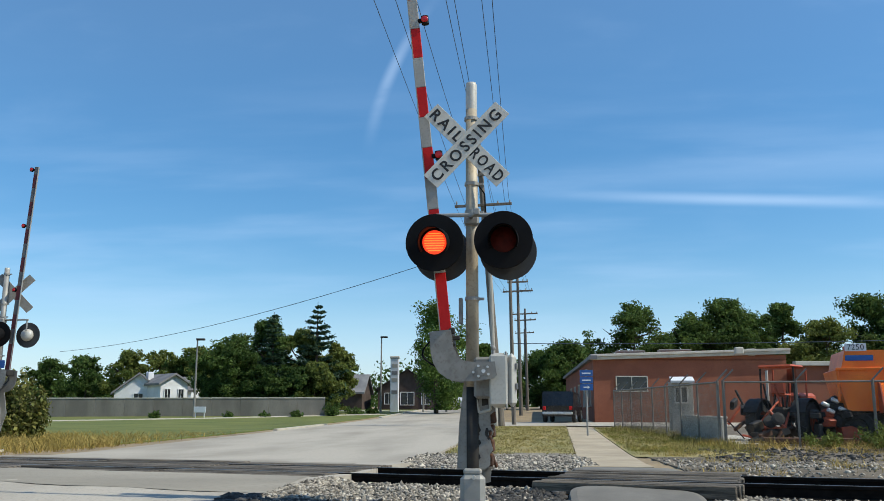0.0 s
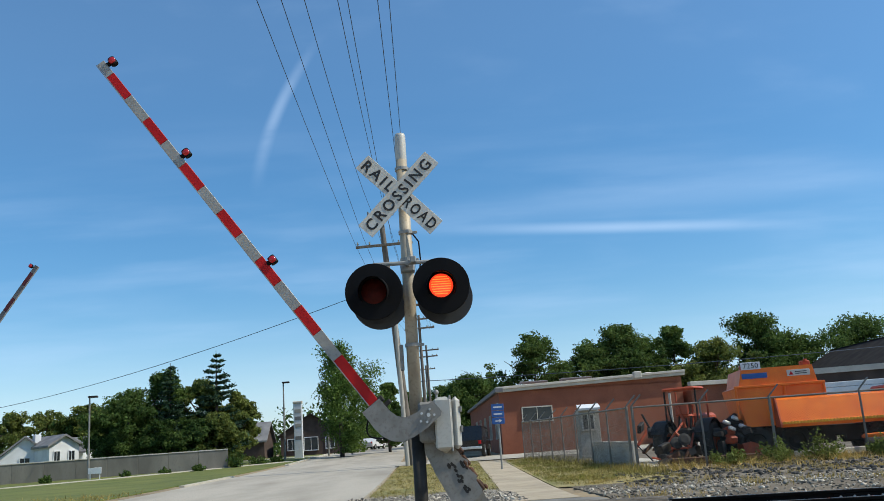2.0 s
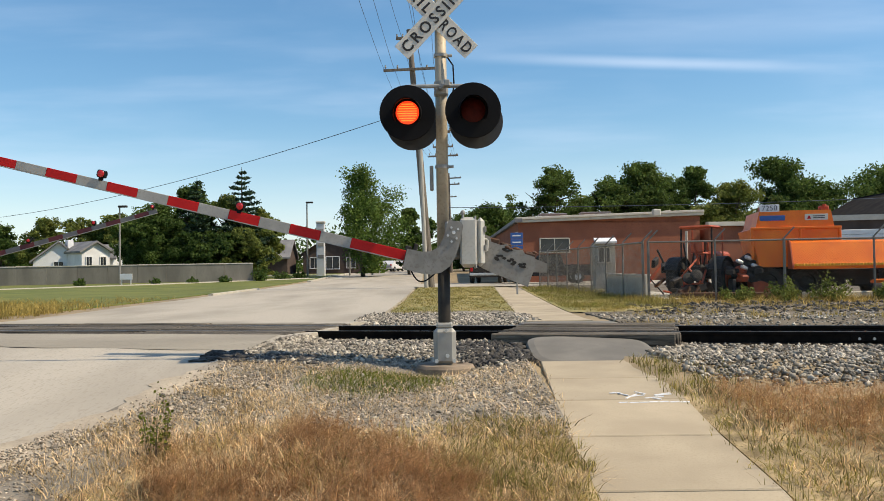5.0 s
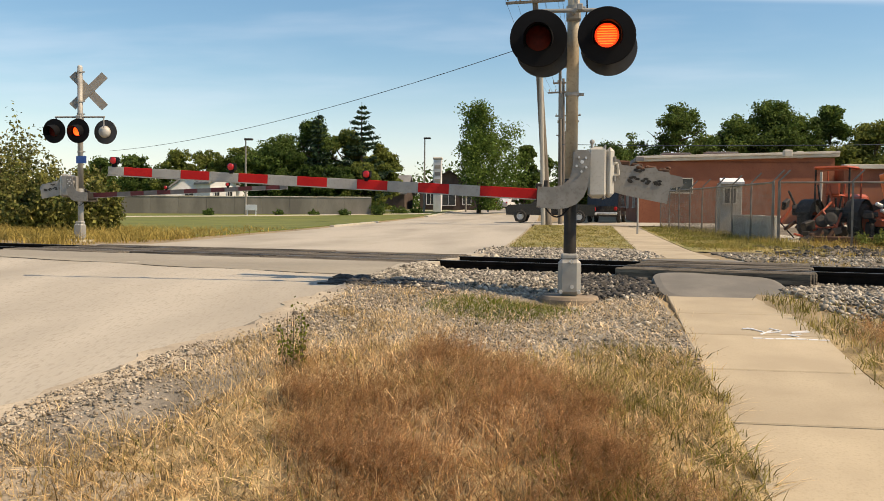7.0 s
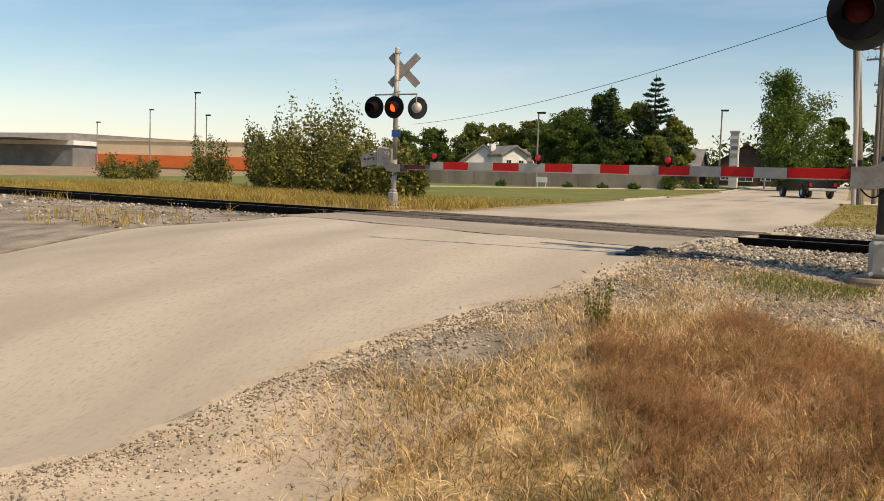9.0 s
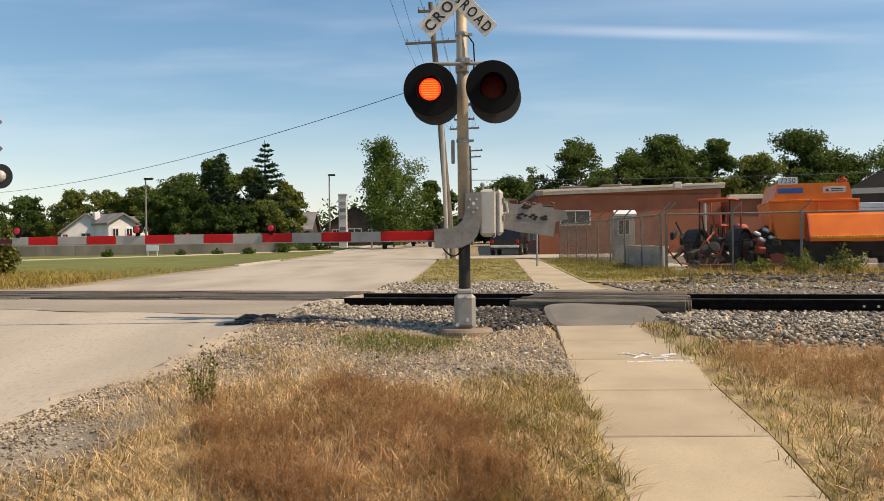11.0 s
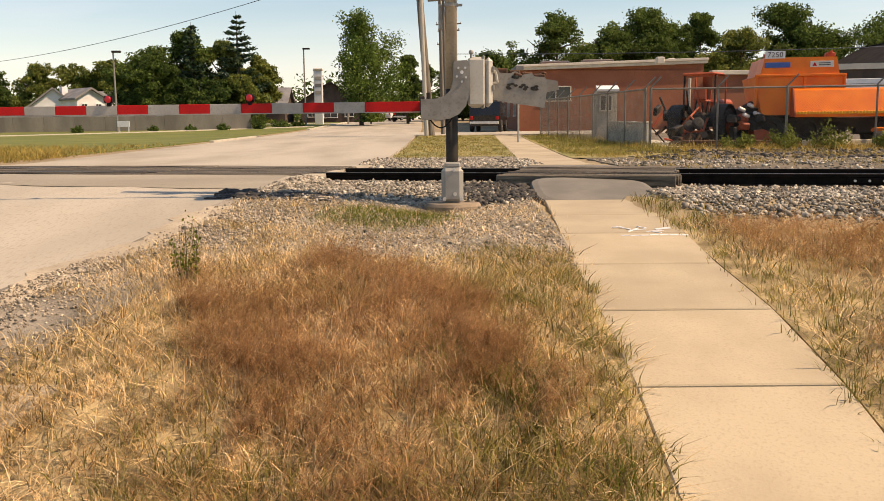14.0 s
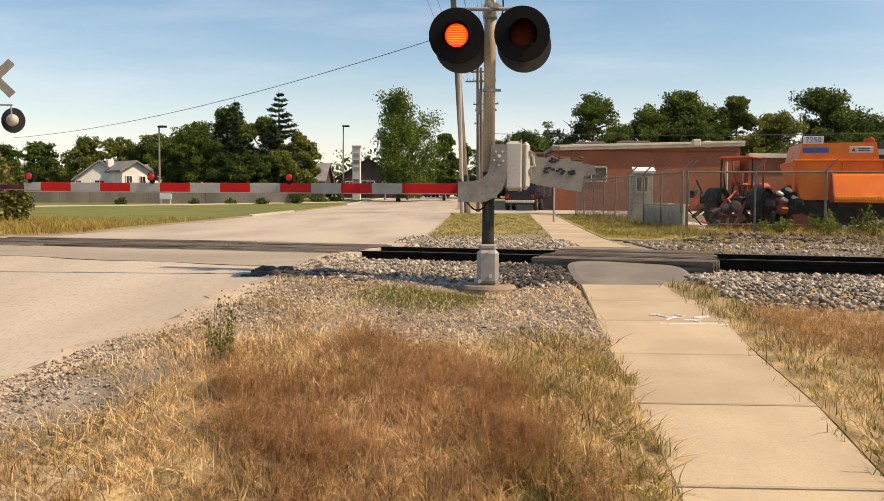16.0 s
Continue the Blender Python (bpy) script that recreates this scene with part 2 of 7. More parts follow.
M = dict(
    ground=material("dry_earth", (0.22, 0.165, 0.095), (0.36, 0.27, 0.15), 0.7, 0.95, bump=0.5, fine=18, c=(0.16, 0.13, 0.08)),
    lawn=material("lawn", (0.090, 0.118, 0.016), (0.155, 0.165, 0.028), 0.4, 0.95, bump=0.6, fine=12, c=(0.19, 0.18, 0.065)),
    verge=material("dry_verge", (0.19, 0.175, 0.050), (0.37, 0.29, 0.115), 0.6, 0.95, bump=0.6, fine=25, c=(0.11, 0.12, 0.04)),
    thatch=material("matted_straw", (0.20, 0.145, 0.068), (0.54, 0.41, 0.22), 5.0, 0.95, bump=1.0, fine=55, c=(0.09, 0.07, 0.03), stretch=(1, 0.6, 1)),
    gravel=material("gravel", (0.16, 0.138, 0.105), (0.34, 0.295, 0.23), 1.6, 0.95, bump=1.0, fine=45, c=(0.09, 0.082, 0.07)),
    yard=material("yard_gravel", (0.09, 0.072, 0.048), (0.21, 0.17, 0.115), 0.9, 0.95, bump=0.9, fine=22, c=(0.07, 0.06, 0.04)),
    dirt=material("pale_dirt", (0.36, 0.30, 0.22), (0.50, 0.42, 0.31), 1.5, 0.95, bump=0.6, fine=30, c=(0.25, 0.21, 0.15)),
    road=material("worn_asphalt", (0.29, 0.257, 0.204), (0.45, 0.403, 0.325), 0.55, 0.92, bump=0.3, fine=38, c=(0.30, 0.265, 0.205), spread=(0.28, 0.60), stretch=(1, 0.28, 1)),
    concrete=material("concrete", (0.37, 0.302, 0.206), (0.465, 0.386, 0.266), 1.3, 0.9, bump=0.2, fine=55, c=(0.37, 0.305, 0.205), rand=0.07),
    footing=material("stained_footing", (0.16, 0.12, 0.085), (0.30, 0.235, 0.165), 3, 0.9, bump=0.4, fine=40),
    kerb=material("kerb_concrete", (0.44, 0.40, 0.32), (0.56, 0.52, 0.42), 2, 0.9),
    stone=material("ballast_stone", (0.10, 0.088, 0.07), (0.43, 0.385, 0.31), 9, 0.9, bump=0.3, fine=70, island=0.7),
    pebble=material("shoulder_pebble", (0.22, 0.18, 0.13), (0.50, 0.42, 0.32), 9, 0.9, bump=0.3, fine=70, island=0.5),
    blackstone=material("near_black_stone", (0.025, 0.023, 0.02), (0.07, 0.065, 0.058), 9, 0.85, bump=0.3, fine=70, island=0.4),
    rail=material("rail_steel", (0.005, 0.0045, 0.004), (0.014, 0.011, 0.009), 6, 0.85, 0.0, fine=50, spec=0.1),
    railtop=material("polished_rail", (0.16, 0.15, 0.14), (0.25, 0.24, 0.22), 6, 0.35, 0.9, 0.05),
    tie=material("creosoted_tie", (0.035, 0.028, 0.022), (0.10, 0.08, 0.06), 5, 0.9, bump=0.5, fine=40, stretch=(1, 8, 1)),
    plank=material("crossing_plank", (0.030, 0.025, 0.019), (0.21, 0.175, 0.13), 3, 0.9, bump=1.0, fine=30, c=(0.015, 0.013, 0.011), stretch=(0.35, 6, 6), rand=0.35),
    greyroad=material("greyer_asphalt", (0.25, 0.222, 0.172), (0.36, 0.32, 0.25), 0.8, 0.92, bump=0.3, fine=40, c=(0.21, 0.19, 0.15), stretch=(0.3, 1, 1)),
    pad=material("asphalt_pad", (0.15, 0.14, 0.12), (0.21, 0.195, 0.165), 2, 0.9, bump=0.3, fine=60),
    galv=material("galvanised_steel", (0.27, 0.265, 0.245), (0.36, 0.355, 0.33), 4, 0.55, 0.2, 0.08, 30, c=(0.29, 0.28, 0.25)),
    mast=material("weathered_mast", (0.36, 0.31, 0.23), (0.47, 0.41, 0.31), 3, 0.6, 0.15, 0.1, 30, c=(0.27, 0.23, 0.17)),
    mastdark=material("near_black_steel", (0.010, 0.009, 0.008), (0.038, 0.033, 0.027), 5, 0.7, 0.1, 0.15, 30),
    silver=material("silver_paint", (0.44, 0.43, 0.385), (0.52, 0.505, 0.455), 2, 0.5, 0.1, 0.06, 30, c=(0.40, 0.385, 0.34)),
    plate=material("grey_plate", (0.215, 0.205, 0.185), (0.27, 0.26, 0.235), 7, 0.55, 0.2, 0.08, 30, c=(0.17, 0.15, 0.125)),
    rust=material("rusty_iron", (0.05, 0.028, 0.018), (0.13, 0.06, 0.032), 8, 0.85, 0.2, 0.4, 40),
    black=material("black_paint", (0.004, 0.004, 0.0045), (0.007, 0.007, 0.008), 4, 0.7, 0, 0.05, 40, spec=0.15),
    hood=material("hood_grey", (0.03, 0.03, 0.031), (0.055, 0.055, 0.056), 4, 0.45, 0.2, 0.05, 40),
    lens=material("dark_red_lens", (0.050, 0.005, 0.003), (0.085, 0.008, 0.005), 20, 0.55, 0, 0.1, 80, spec=0.15),
    glow=material("lit_lens", (0.8, 0.1, 0.03), (0.8, 0.12, 0.04), 20, 0.3, 0, 0, 80, emit=((1.0, 0.045, 0.012), 0.95)),
    glowbar=material("lens_rib", (0.8, 0.3, 0.05), (0.8, 0.3, 0.05), 20, 0.3, 0, 0, 80, emit=((1.0, 0.24, 0.03), 1.25)),
    armlamp=material("arm_lamp_red", (0.22, 0.008, 0.012), (0.32, 0.012, 0.016), 20, 0.2, 0, 0.05, 80, emit=((1.0, 0.03, 0.03), 0.10)),
    red=material("red_sheeting", (0.46, 0.008, 0.008), (0.54, 0.012, 0.011), 4, 0.5, 0, 0.05, 40, c=(0.40, 0.008, 0.008), spec=0.25),
    # Far arm's red and white sheeting, darkened: its shade is in the colour.
    redshade=material("shaded_red_sheeting", (0.07, 0.010, 0.014), (0.11, 0.014, 0.018), 4, 0.5, 0, 0.05, 40),
    whiteshade=material("shaded_white_sheeting", (0.09, 0.09, 0.095), (0.14, 0.14, 0.14), 4, 0.5, 0, 0.05, 40),
    white=material("grey_white_sheeting", (0.30, 0.29, 0.265), (0.37, 0.36, 0.33), 4, 0.5, 0, 0.05, 40, c=(0.26, 0.25, 0.23)),
    sign=material("sign_white", (0.56, 0.54, 0.48), (0.64, 0.62, 0.56), 3, 0.55, 0, 0.04, 30, c=(0.50, 0.48, 0.42)),
    letter=material("black_letter", (0.012, 0.012, 0.013), (0.02, 0.02, 0.02), 5, 0.6, 0, 0),
    blue=material("sign_blue", (0.020, 0.085, 0.30), (0.03, 0.11, 0.36), 5, 0.5, 0, 0.03),
    brick=material("red_brick", (0.235, 0.082, 0.044), (0.30, 0.108, 0.058), 0.8, 0.9, 0, 0.3, 20, c=(0.17, 0.055, 0.036)),
    wallbase=material("pale_wall_base", (0.34, 0.32, 0.27), (0.44, 0.41, 0.35), 1, 0.9, 0, 0.2, 20),
    fascia=material("roof_fascia", (0.46, 0.42, 0.35), (0.58, 0.54, 0.46), 1.2, 0.8, 0, 0.1, 20),
    roofgrey=material("grey_roof", (0.15, 0.15, 0.155), (0.23, 0.225, 0.22), 1.2, 0.85, 0, 0.3, 14),
    roofdark=material("dark_roof", (0.022, 0.019, 0.018), (0.04, 0.035, 0.03), 1, 0.95, 0, 0.3, 14, spec=0.1),
    siding=material("white_siding", (0.62, 0.63, 0.64), (0.74, 0.75, 0.76), 1, 0.7, 0, 0.1, 20, c=(0.55, 0.56, 0.57)),
    darkwall=material("dark_wall", (0.05, 0.035, 0.028), (0.085, 0.06, 0.048), 1.2, 0.9, 0, 0.2, 20),
    greywall=material("grey_wall", (0.14, 0.13, 0.11), (0.22, 0.205, 0.172), 0.8, 0.9, 0, 0.4, 12, stretch=(1, 1, 0.4)),
    metalwall=material("metal_wall", (0.16, 0.165, 0.175), (0.23, 0.235, 0.245), 0.6, 0.6, 0.1, 0.1, 14),
    cream=material("cream_wall", (0.58, 0.48, 0.32), (0.68, 0.57, 0.39), 0.3, 0.8, 0, 0.1, 14),
    orangewall=material("orange_band", (0.62, 0.13, 0.03), (0.72, 0.17, 0.04), 0.3, 0.7, 0, 0.1, 14),
    glass=material("dark_glass", (0.02, 0.024, 0.028), (0.035, 0.04, 0.045), 2, 0.12, 0, 0.02, 20),
    orange=material("orange_paint", (0.78, 0.135, 0.004), (0.90, 0.20, 0.008), 2, 0.4, 0, 0.08, 30, c=(0.72, 0.16, 0.008)),
    amber=material("amber_edge", (0.78, 0.36, 0.02), (0.85, 0.42, 0.03), 3, 0.45, 0, 0.1, 30),
    tractorred=material("faded_orange_red", (0.34, 0.055, 0.02), (0.48, 0.09, 0.03), 4, 0.6, 0, 0.15, 30, c=(0.2, 0.045, 0.02)),
    tyre=material("tyre_rubber", (0.014, 0.014, 0.013), (0.045, 0.042, 0.038), 8, 0.9, 0, 0.4, 30),
    machine=material("greasy_machinery", (0.010, 0.009, 0.008), (0.045, 0.038, 0.032), 7, 0.7, 0.3, 0.3, 40),
    bright=material("bright_metal", (0.5, 0.5, 0.5), (0.68, 0.68, 0.67), 6, 0.35, 0.6, 0.1),
    carblack=material("black_car_paint", (0.010, 0.010, 0.012), (0.016, 0.016, 0.018), 2, 0.2, 0, 0.02, 40),
    carwhite=material("white_car_paint", (0.65, 0.66, 0.67), (0.72, 0.73, 0.74), 2, 0.25, 0, 0.02, 40),
    pole=material("utility_pole_wood", (0.10, 0.085, 0.068), (0.19, 0.165, 0.135), 3, 0.9, 0, 0.5, 25, stretch=(5, 5, 0.4)),
    # Lit copy of the pole wood: sunlight is in the colour.
    polelit=material("sunlit_pole_wood", (0.30, 0.285, 0.25), (0.44, 0.42, 0.37), 3, 0.9, 0, 0.4, 25, stretch=(5, 5, 0.4)),
    wire=material("wire", (0.03, 0.045, 0.075), (0.05, 0.07, 0.10), 2, 0.6, 0.2, 0),
    chain=material("chain_link", (0.15, 0.135, 0.115), (0.24, 0.22, 0.19), 3, 0.6, 0.4, 0),
    bark=material("bark", (0.05, 0.038, 0.028), (0.11, 0.085, 0.06), 3, 0.95, 0, 0.8, 20, stretch=(3, 3, 0.6)),
    leaf=material("oak_leaf", (0.045, 0.085, 0.020), (0.120, 0.180, 0.042), 0.35, 0.75, 0, 0, 9, c=(0.075, 0.12, 0.03), island=0.5, trans=0.42, spec=0.2),
    leaf2=material("yellowing_leaf", (0.10, 0.14, 0.03), (0.21, 0.235, 0.06), 0.4, 0.75, 0, 0, 9, c=(0.12, 0.14, 0.035), island=0.45, trans=0.42, spec=0.2),
    leaf3=material("willow_leaf", (0.075, 0.135, 0.026), (0.15, 0.22, 0.046), 0.4, 0.75, 0, 0, 9, c=(0.07, 0.12, 0.02), island=0.5, trans=0.3, spec=0.2),
    needle=material("spruce_needle", (0.018, 0.042, 0.024), (0.045, 0.082, 0.040), 0.6, 0.8, 0, 0, 9, island=0.45, trans=0.1, spec=0.2),
    shrub=material("shrub_leaf", (0.05, 0.075, 0.018), (0.21, 0.20, 0.05), 1.2, 0.75, 0, 0, 12, c=(0.30, 0.24, 0.10), island=0.55, trans=0.25, spec=0.2),
    straw=material("straw_grass", (0.52, 0.37, 0.18), (0.84, 0.64, 0.39), 1.6, 0.85, 0, 0, 12, c=(0.33, 0.215, 0.09), island=0.7, trans=0.35, spec=0.15),
    olive=material("olive_grass", (0.16, 0.15, 0.038), (0.42, 0.335, 0.115), 1.8, 0.85, 0, 0, 12, c=(0.20, 0.17, 0.055), island=0.65, trans=0.35, spec=0.15),
    green=material("green_grass", (0.115, 0.148, 0.02), (0.20, 0.21, 0.038), 1.0, 0.85, 0, 0, 12, island=0.4, trans=0.35, spec=0.15),
    plume=material("brown_plume", (0.36, 0.205, 0.095), (0.56, 0.355, 0.19), 1.2, 0.9, 0, 0, 12, c=(0.24, 0.115, 0.048), island=0.6, trans=0.4, spec=0.1),
    weeds=material("tall_dry_weeds", (0.29, 0.215, 0.055), (0.50, 0.36, 0.115), 0.8, 0.85, 0, 0, 12, c=(0.18, 0.16, 0.045), island=0.45, trans=0.3, spec=0.15),
)
M["brick"].node_tree.nodes["Principled BSDF"].inputs["Roughness"].default_value = 0.92


# ---------------------------------------------------------------- mesh helpers
def part(name, bm, mat, parent=None, label="", smooth=False):
    me = bpy.data.meshes.new(name)
    bm.normal_update()
    bm.to_mesh(me)
    bm.free()
    for m in (mat if isinstance(mat, (list, tuple)) else [mat]):
        me.materials.append(m)
    if smooth:
        for p in me.polygons:
            p.use_smooth = True
    ob = new(name, me)
    ob.parent = parent
    return tagged(ob, label)


def empty(name, m, label, category, group="", kind=""):
    ob = new(name)
    ob.matrix_basis = m
    ob.empty_display_size = 0.2
    return tagged(ob, label, category, group, kind)


def box(bm, centre, size, rot=None, bevel=0.0):
    """A box, its edges bevelled."""
    r = bmesh.ops.create_cube(bm, size=1.0)
    vs = r["verts"]
    bmesh.ops.scale(bm, vec=size, verts=vs)
    if bevel:
        es = list({e for v in vs for e in v.link_edges})
        vs = list({v for f in bmesh.ops.bevel(bm, geom=es, offset=bevel, segments=1, affect="EDGES")["faces"] for v in f.verts} | {v for v in vs if v.is_valid})
    if rot is not None:
        bmesh.ops.transform(bm, matrix=rot, verts=vs)
    bmesh.ops.translate(bm, vec=centre, verts=vs)
    return vs


def rod(bm, p, q, r0, r1=None, n=10, caps=True):
    p, q = Vector(p), Vector(q)
    d = q - p
    m = Matrix.Translation((p + q) / 2) @ d.to_track_quat("Z", "Y").to_matrix().to_4x4()
    return bmesh.ops.create_cone(bm, cap_ends=caps, segments=n, radius1=r0, radius2=r0 if r1 is None else r1, depth=d.length, matrix=m)["verts"]


def ball(bm, centre, r, scale=(1, 1, 1), u=12, v=8):
    m = Matrix.Translation(centre) @ Matrix.Diagonal((*scale, 1))
    return bmesh.ops.create_uvsphere(bm, u_segments=u, v_segments=v, radius=r, matrix=m)["verts"]


def prism(bm, outline, lo, hi, axis="y"):
    """A flat outline given thickness along one axis; outline points are in the other two axes."""
    def at(p, d):
        return {"y": (p[0], d, p[1]), "z": (p[0], p[1], d), "x": (d, p[0], p[1])}[axis]
    a = [bm.verts.new(at(p, lo)) for p in outline]
    b = [bm.verts.new(at(p, hi)) for p in outline]
    bm.faces.new(a)
    bm.faces.new(list(reversed(b)))
    for i in range(len(a)):
        j = (i + 1) % len(a)
        bm.faces.new((a[j], a[i], b[i], b[j]))
    bmesh.ops.recalc_face_normals(bm, faces=bm.faces[:])


def lathe(bm, rings, n=24, m=Matrix.Identity(4)):
    """Rings of (radius, height) turned round z."""
    prev = None
    for r, z in rings:
        cur = [bm.verts.new(m @ Vector((r * math.cos(2 * math.pi * k / n), r * math.sin(2 * math.pi * k / n), z))) for k in range(n)]
        if prev:
            for k in range(n):
                bm.faces.new((prev[k], prev[(k + 1) % n], cur[(k + 1) % n], cur[k]))
        prev = cur
    return prev


def mesh_from(name, verts, faces, mat, parent=None, label="", smooth=False):
    me = bpy.data.meshes.new(name)
    me.from_pydata(verts, [], faces)
    for m in (mat if isinstance(mat, (list, tuple)) else [mat]):
        me.materials.append(m)
    ob = new(name, me)
    ob.parent = parent
    if smooth:
        me.polygons.foreach_set("use_smooth", [True] * len(me.polygons))
    return tagged(ob, label)


def arrays_mesh(name, V, F3=None, F4=None, mat=None, parent=None):
    """A mesh straight from arrays of vertices, triangles and quads."""
    me = bpy.data.meshes.new(name)
    parts3 = np.zeros((0, 3), int) if F3 is None else np.asarray(F3)
    parts4 = np.zeros((0, 4), int) if F4 is None else np.asarray(F4)
    loops = np.concatenate([parts4.ravel(), parts3.ravel()])
    starts = np.concatenate([np.arange(len(parts4)) * 4, len(parts4) * 4 + np.arange(len(parts3)) * 3])
    me.vertices.add(len(V))
    me.vertices.foreach_set("co", np.asarray(V, np.float32).ravel())
    me.loops.add(len(loops))
    me.loops.foreach_set("vertex_index", loops.astype(np.int32))
    me.polygons.add(len(starts))
    me.polygons.foreach_set("loop_start", starts.astype(np.int32))
    me.update(calc_edges=True)
    me.validate()
    me.materials.append(mat)
    ob = new(name, me)
    ob.parent = parent
    return ob


# ---------------------------------------------------------------- lie of the land
PROFILE_Y = (-60, -12, -8.5, -7.2, -6.1, -5.0, -3.8, -2.6, -0.5, 1.5, 2.3, 5.6, 7, 12, 25, 40, 55, 80, 120, 400)
PROFILE_Z = (-0.85, -0.82, -0.80, -0.72, -0.42, -0.20, -0.06, 0.04, 0.20, 0.27, 0.33, 0.33, 0.28, 0.27, 0.40, 0.60, 0.85, 1.45, 2.20, 2.20)
TRACK_Y, TRACK_SLOPE, GAUGE = 2.78, -0.25, 1.435
COS_T = 1 / math.hypot(1, TRACK_SLOPE)
TRACK = pose(0, TRACK_Y, 0, 0, 0, math.degrees(math.atan(TRACK_SLOPE)))     # x along the near rail, y across
RAIL_TOP = 0.36


def off_track(x, y):
    """Distance from the track's centre line."""
    return (y - (TRACK_Y + TRACK_SLOPE * x)) * COS_T - GAUGE / 2


def blend(v, a, b):
    f = np.clip((v - a) / (b - a), 0, 1)
    return f * f * (3 - 2 * f)


def road_z(x, y):
    base = np.interp(y, PROFILE_Y, PROFILE_Z)
    return base + (RAIL_TOP - 0.015 - base) * (1 - blend(np.abs(off_track(x, y)), 1.5, 4.2))


def ground_z(x, y):
    base = np.interp(y, PROFILE_Y, PROFILE_Z)
    z = base + (0.165 - base) * (1 - blend(np.abs(off_track(x, y)), 1.8, 4.0))
    return z - 0.19 * np.exp(-((x + 0.1) ** 2 + (y + 0.35) ** 2) / 0.9)


ROAD_Y = (-60, -13, -9, -6.8, -5, -2.9, -0.5, 1.5, 3.5, 7.7, 17, 42, 60, 90, 160)
ROAD_R = (-8.5, -6.5, -5.2, -4.3, -3.65, -3.0, -2.75, -2.4, -1.95, -1.6, -1.55, -1.65, -1.8, -2.5, -5)
ROAD_LY = (-60, -13, -9, -3.5, -1, 3, 8, 12, 20, 30, 60, 90, 160)
ROAD_L = (-22, -14, -11.5, -10.3, -10.8, -10.0, -10.3, -10.5, -10.6, -10.6, -10.4, -10.8, -13)


def road_right(y):
    return float(np.interp(y, ROAD_Y, ROAD_R))


def road_left(y):
    return float(np.interp(y, ROAD_LY, ROAD_L))


def strip(name, ys, left, right, height, lift, mat, n=6, skirt=0.12, label="", category="", kind="structure"):
    """A surface between two edges that follows the ground, with a skirt down its sides."""
    V, F = [], []
    for y in ys:
        a, b = left(y), right(y)
        row = [a] + [a + (b - a) * k / n for k in range(n + 1)] + [b]
        for k, x in enumerate(row):
            z = float(height(x, y)) + lift - (skirt if k in (0, n + 2) else 0)
            V.append((x, y, z))
    c = n + 3
    for i in range(len(ys) - 1):
        for k in range(c - 1):
            F.append((i * c + k, i * c + k + 1, (i + 1) * c + k + 1, (i + 1) * c + k))
    return tagged(mesh_from(name, V, F, mat, smooth=False), label, category, kind=kind)


# ---------------------------------------------------------------- the ground
def steps(*spans):
    out = []
    for a, b, d in spans:
        out += list(np.arange(a, b, d))
    return out + [spans[-1][1]]


def build_ground():
    xs = steps((-900, -60, 60), (-60, -16, 2), (-16, 14, 0.25), (14, 60, 2), (60, 900, 60))
    ys = steps((-300, -16, 12), (-16, 12, 0.25), (12, 60, 1.5), (60, 130, 5), (130, 1400, 80))
    X, Y = np.meshgrid(xs, ys)
    Z = ground_z(X, Y) - 0.02
    rng = np.random.default_rng(4)
    near = (np.abs(X) < 16) & (Y < 12) & (Y > -16)
    Z = Z + np.where(near, rng.normal(0, 0.012, X.shape), 0)
    on_road = (X < np.interp(Y, ROAD_Y, ROAD_R) + 0.1) & (X > np.interp(Y, ROAD_LY, ROAD_L) - 0.1)
    Z = np.where(on_road, Z - 0.10, Z)
    lane = 1.62 + (Y - 8) * 0.036
    walk_zone = (X > 1.05) & (X < 2.12) & (Y < 2.0) | (X > lane + 0.12) & (X < lane + 1.18) & (Y > 5.5) & (Y < 38)
    Z = np.where(walk_zone, Z - 0.06 - 0.09 * blend(Y, -2.6, -0.6) * (Y < 2.2), Z)
    V = np.stack([X.ravel(), Y.ravel(), Z.ravel()], 1)
    r, c = X.shape
    i = (np.arange(r - 1)[:, None] * c + np.arange(c - 1)[None, :]).ravel()
    ob = arrays_mesh("ground", V, F4=np.stack([i, i + 1, i + c + 1, i + c], 1), mat=M["ground"])
    tagged(ob, "dry bare earth with sparse grass", "ground", kind="structure")


build_ground()
ry = steps((-60, -14, 4), (-14, 14, 0.5), (14, 40, 2), (40, 160, 8))
strip("road", ry, road_left, road_right, road_z, 0.0, M["road"], 10, 0.15, "sun-bleached worn asphalt road over the tracks", "road")


def asphalt_strip(d0, d1):
    """Newer asphalt laid along the rails, d0 to d1 metres from the track's centre."""
    V, n = [], 17
    for d in np.linspace(d0, d1, 4):
        for k in range(n):
            x = -10.5 + 0.5 * k
            y = TRACK_Y + TRACK_SLOPE * x + (d + GAUGE / 2) / COS_T
            x = min(x, road_right(y) - 0.02)
            V.append((x, y + 0.06 * math.sin(3 * x + d), float(road_z(x, y)) + 0.006))
    F = [(i * n + k, i * n + k + 1, i * n + k + n + 1, i * n + k + n) for i in range(3) for k in range(n - 1)]
    tagged(mesh_from("asphalt_strip", V, F, M["greyroad"]), "darker grey asphalt strip beside the rails", "asphalt", kind="structure")


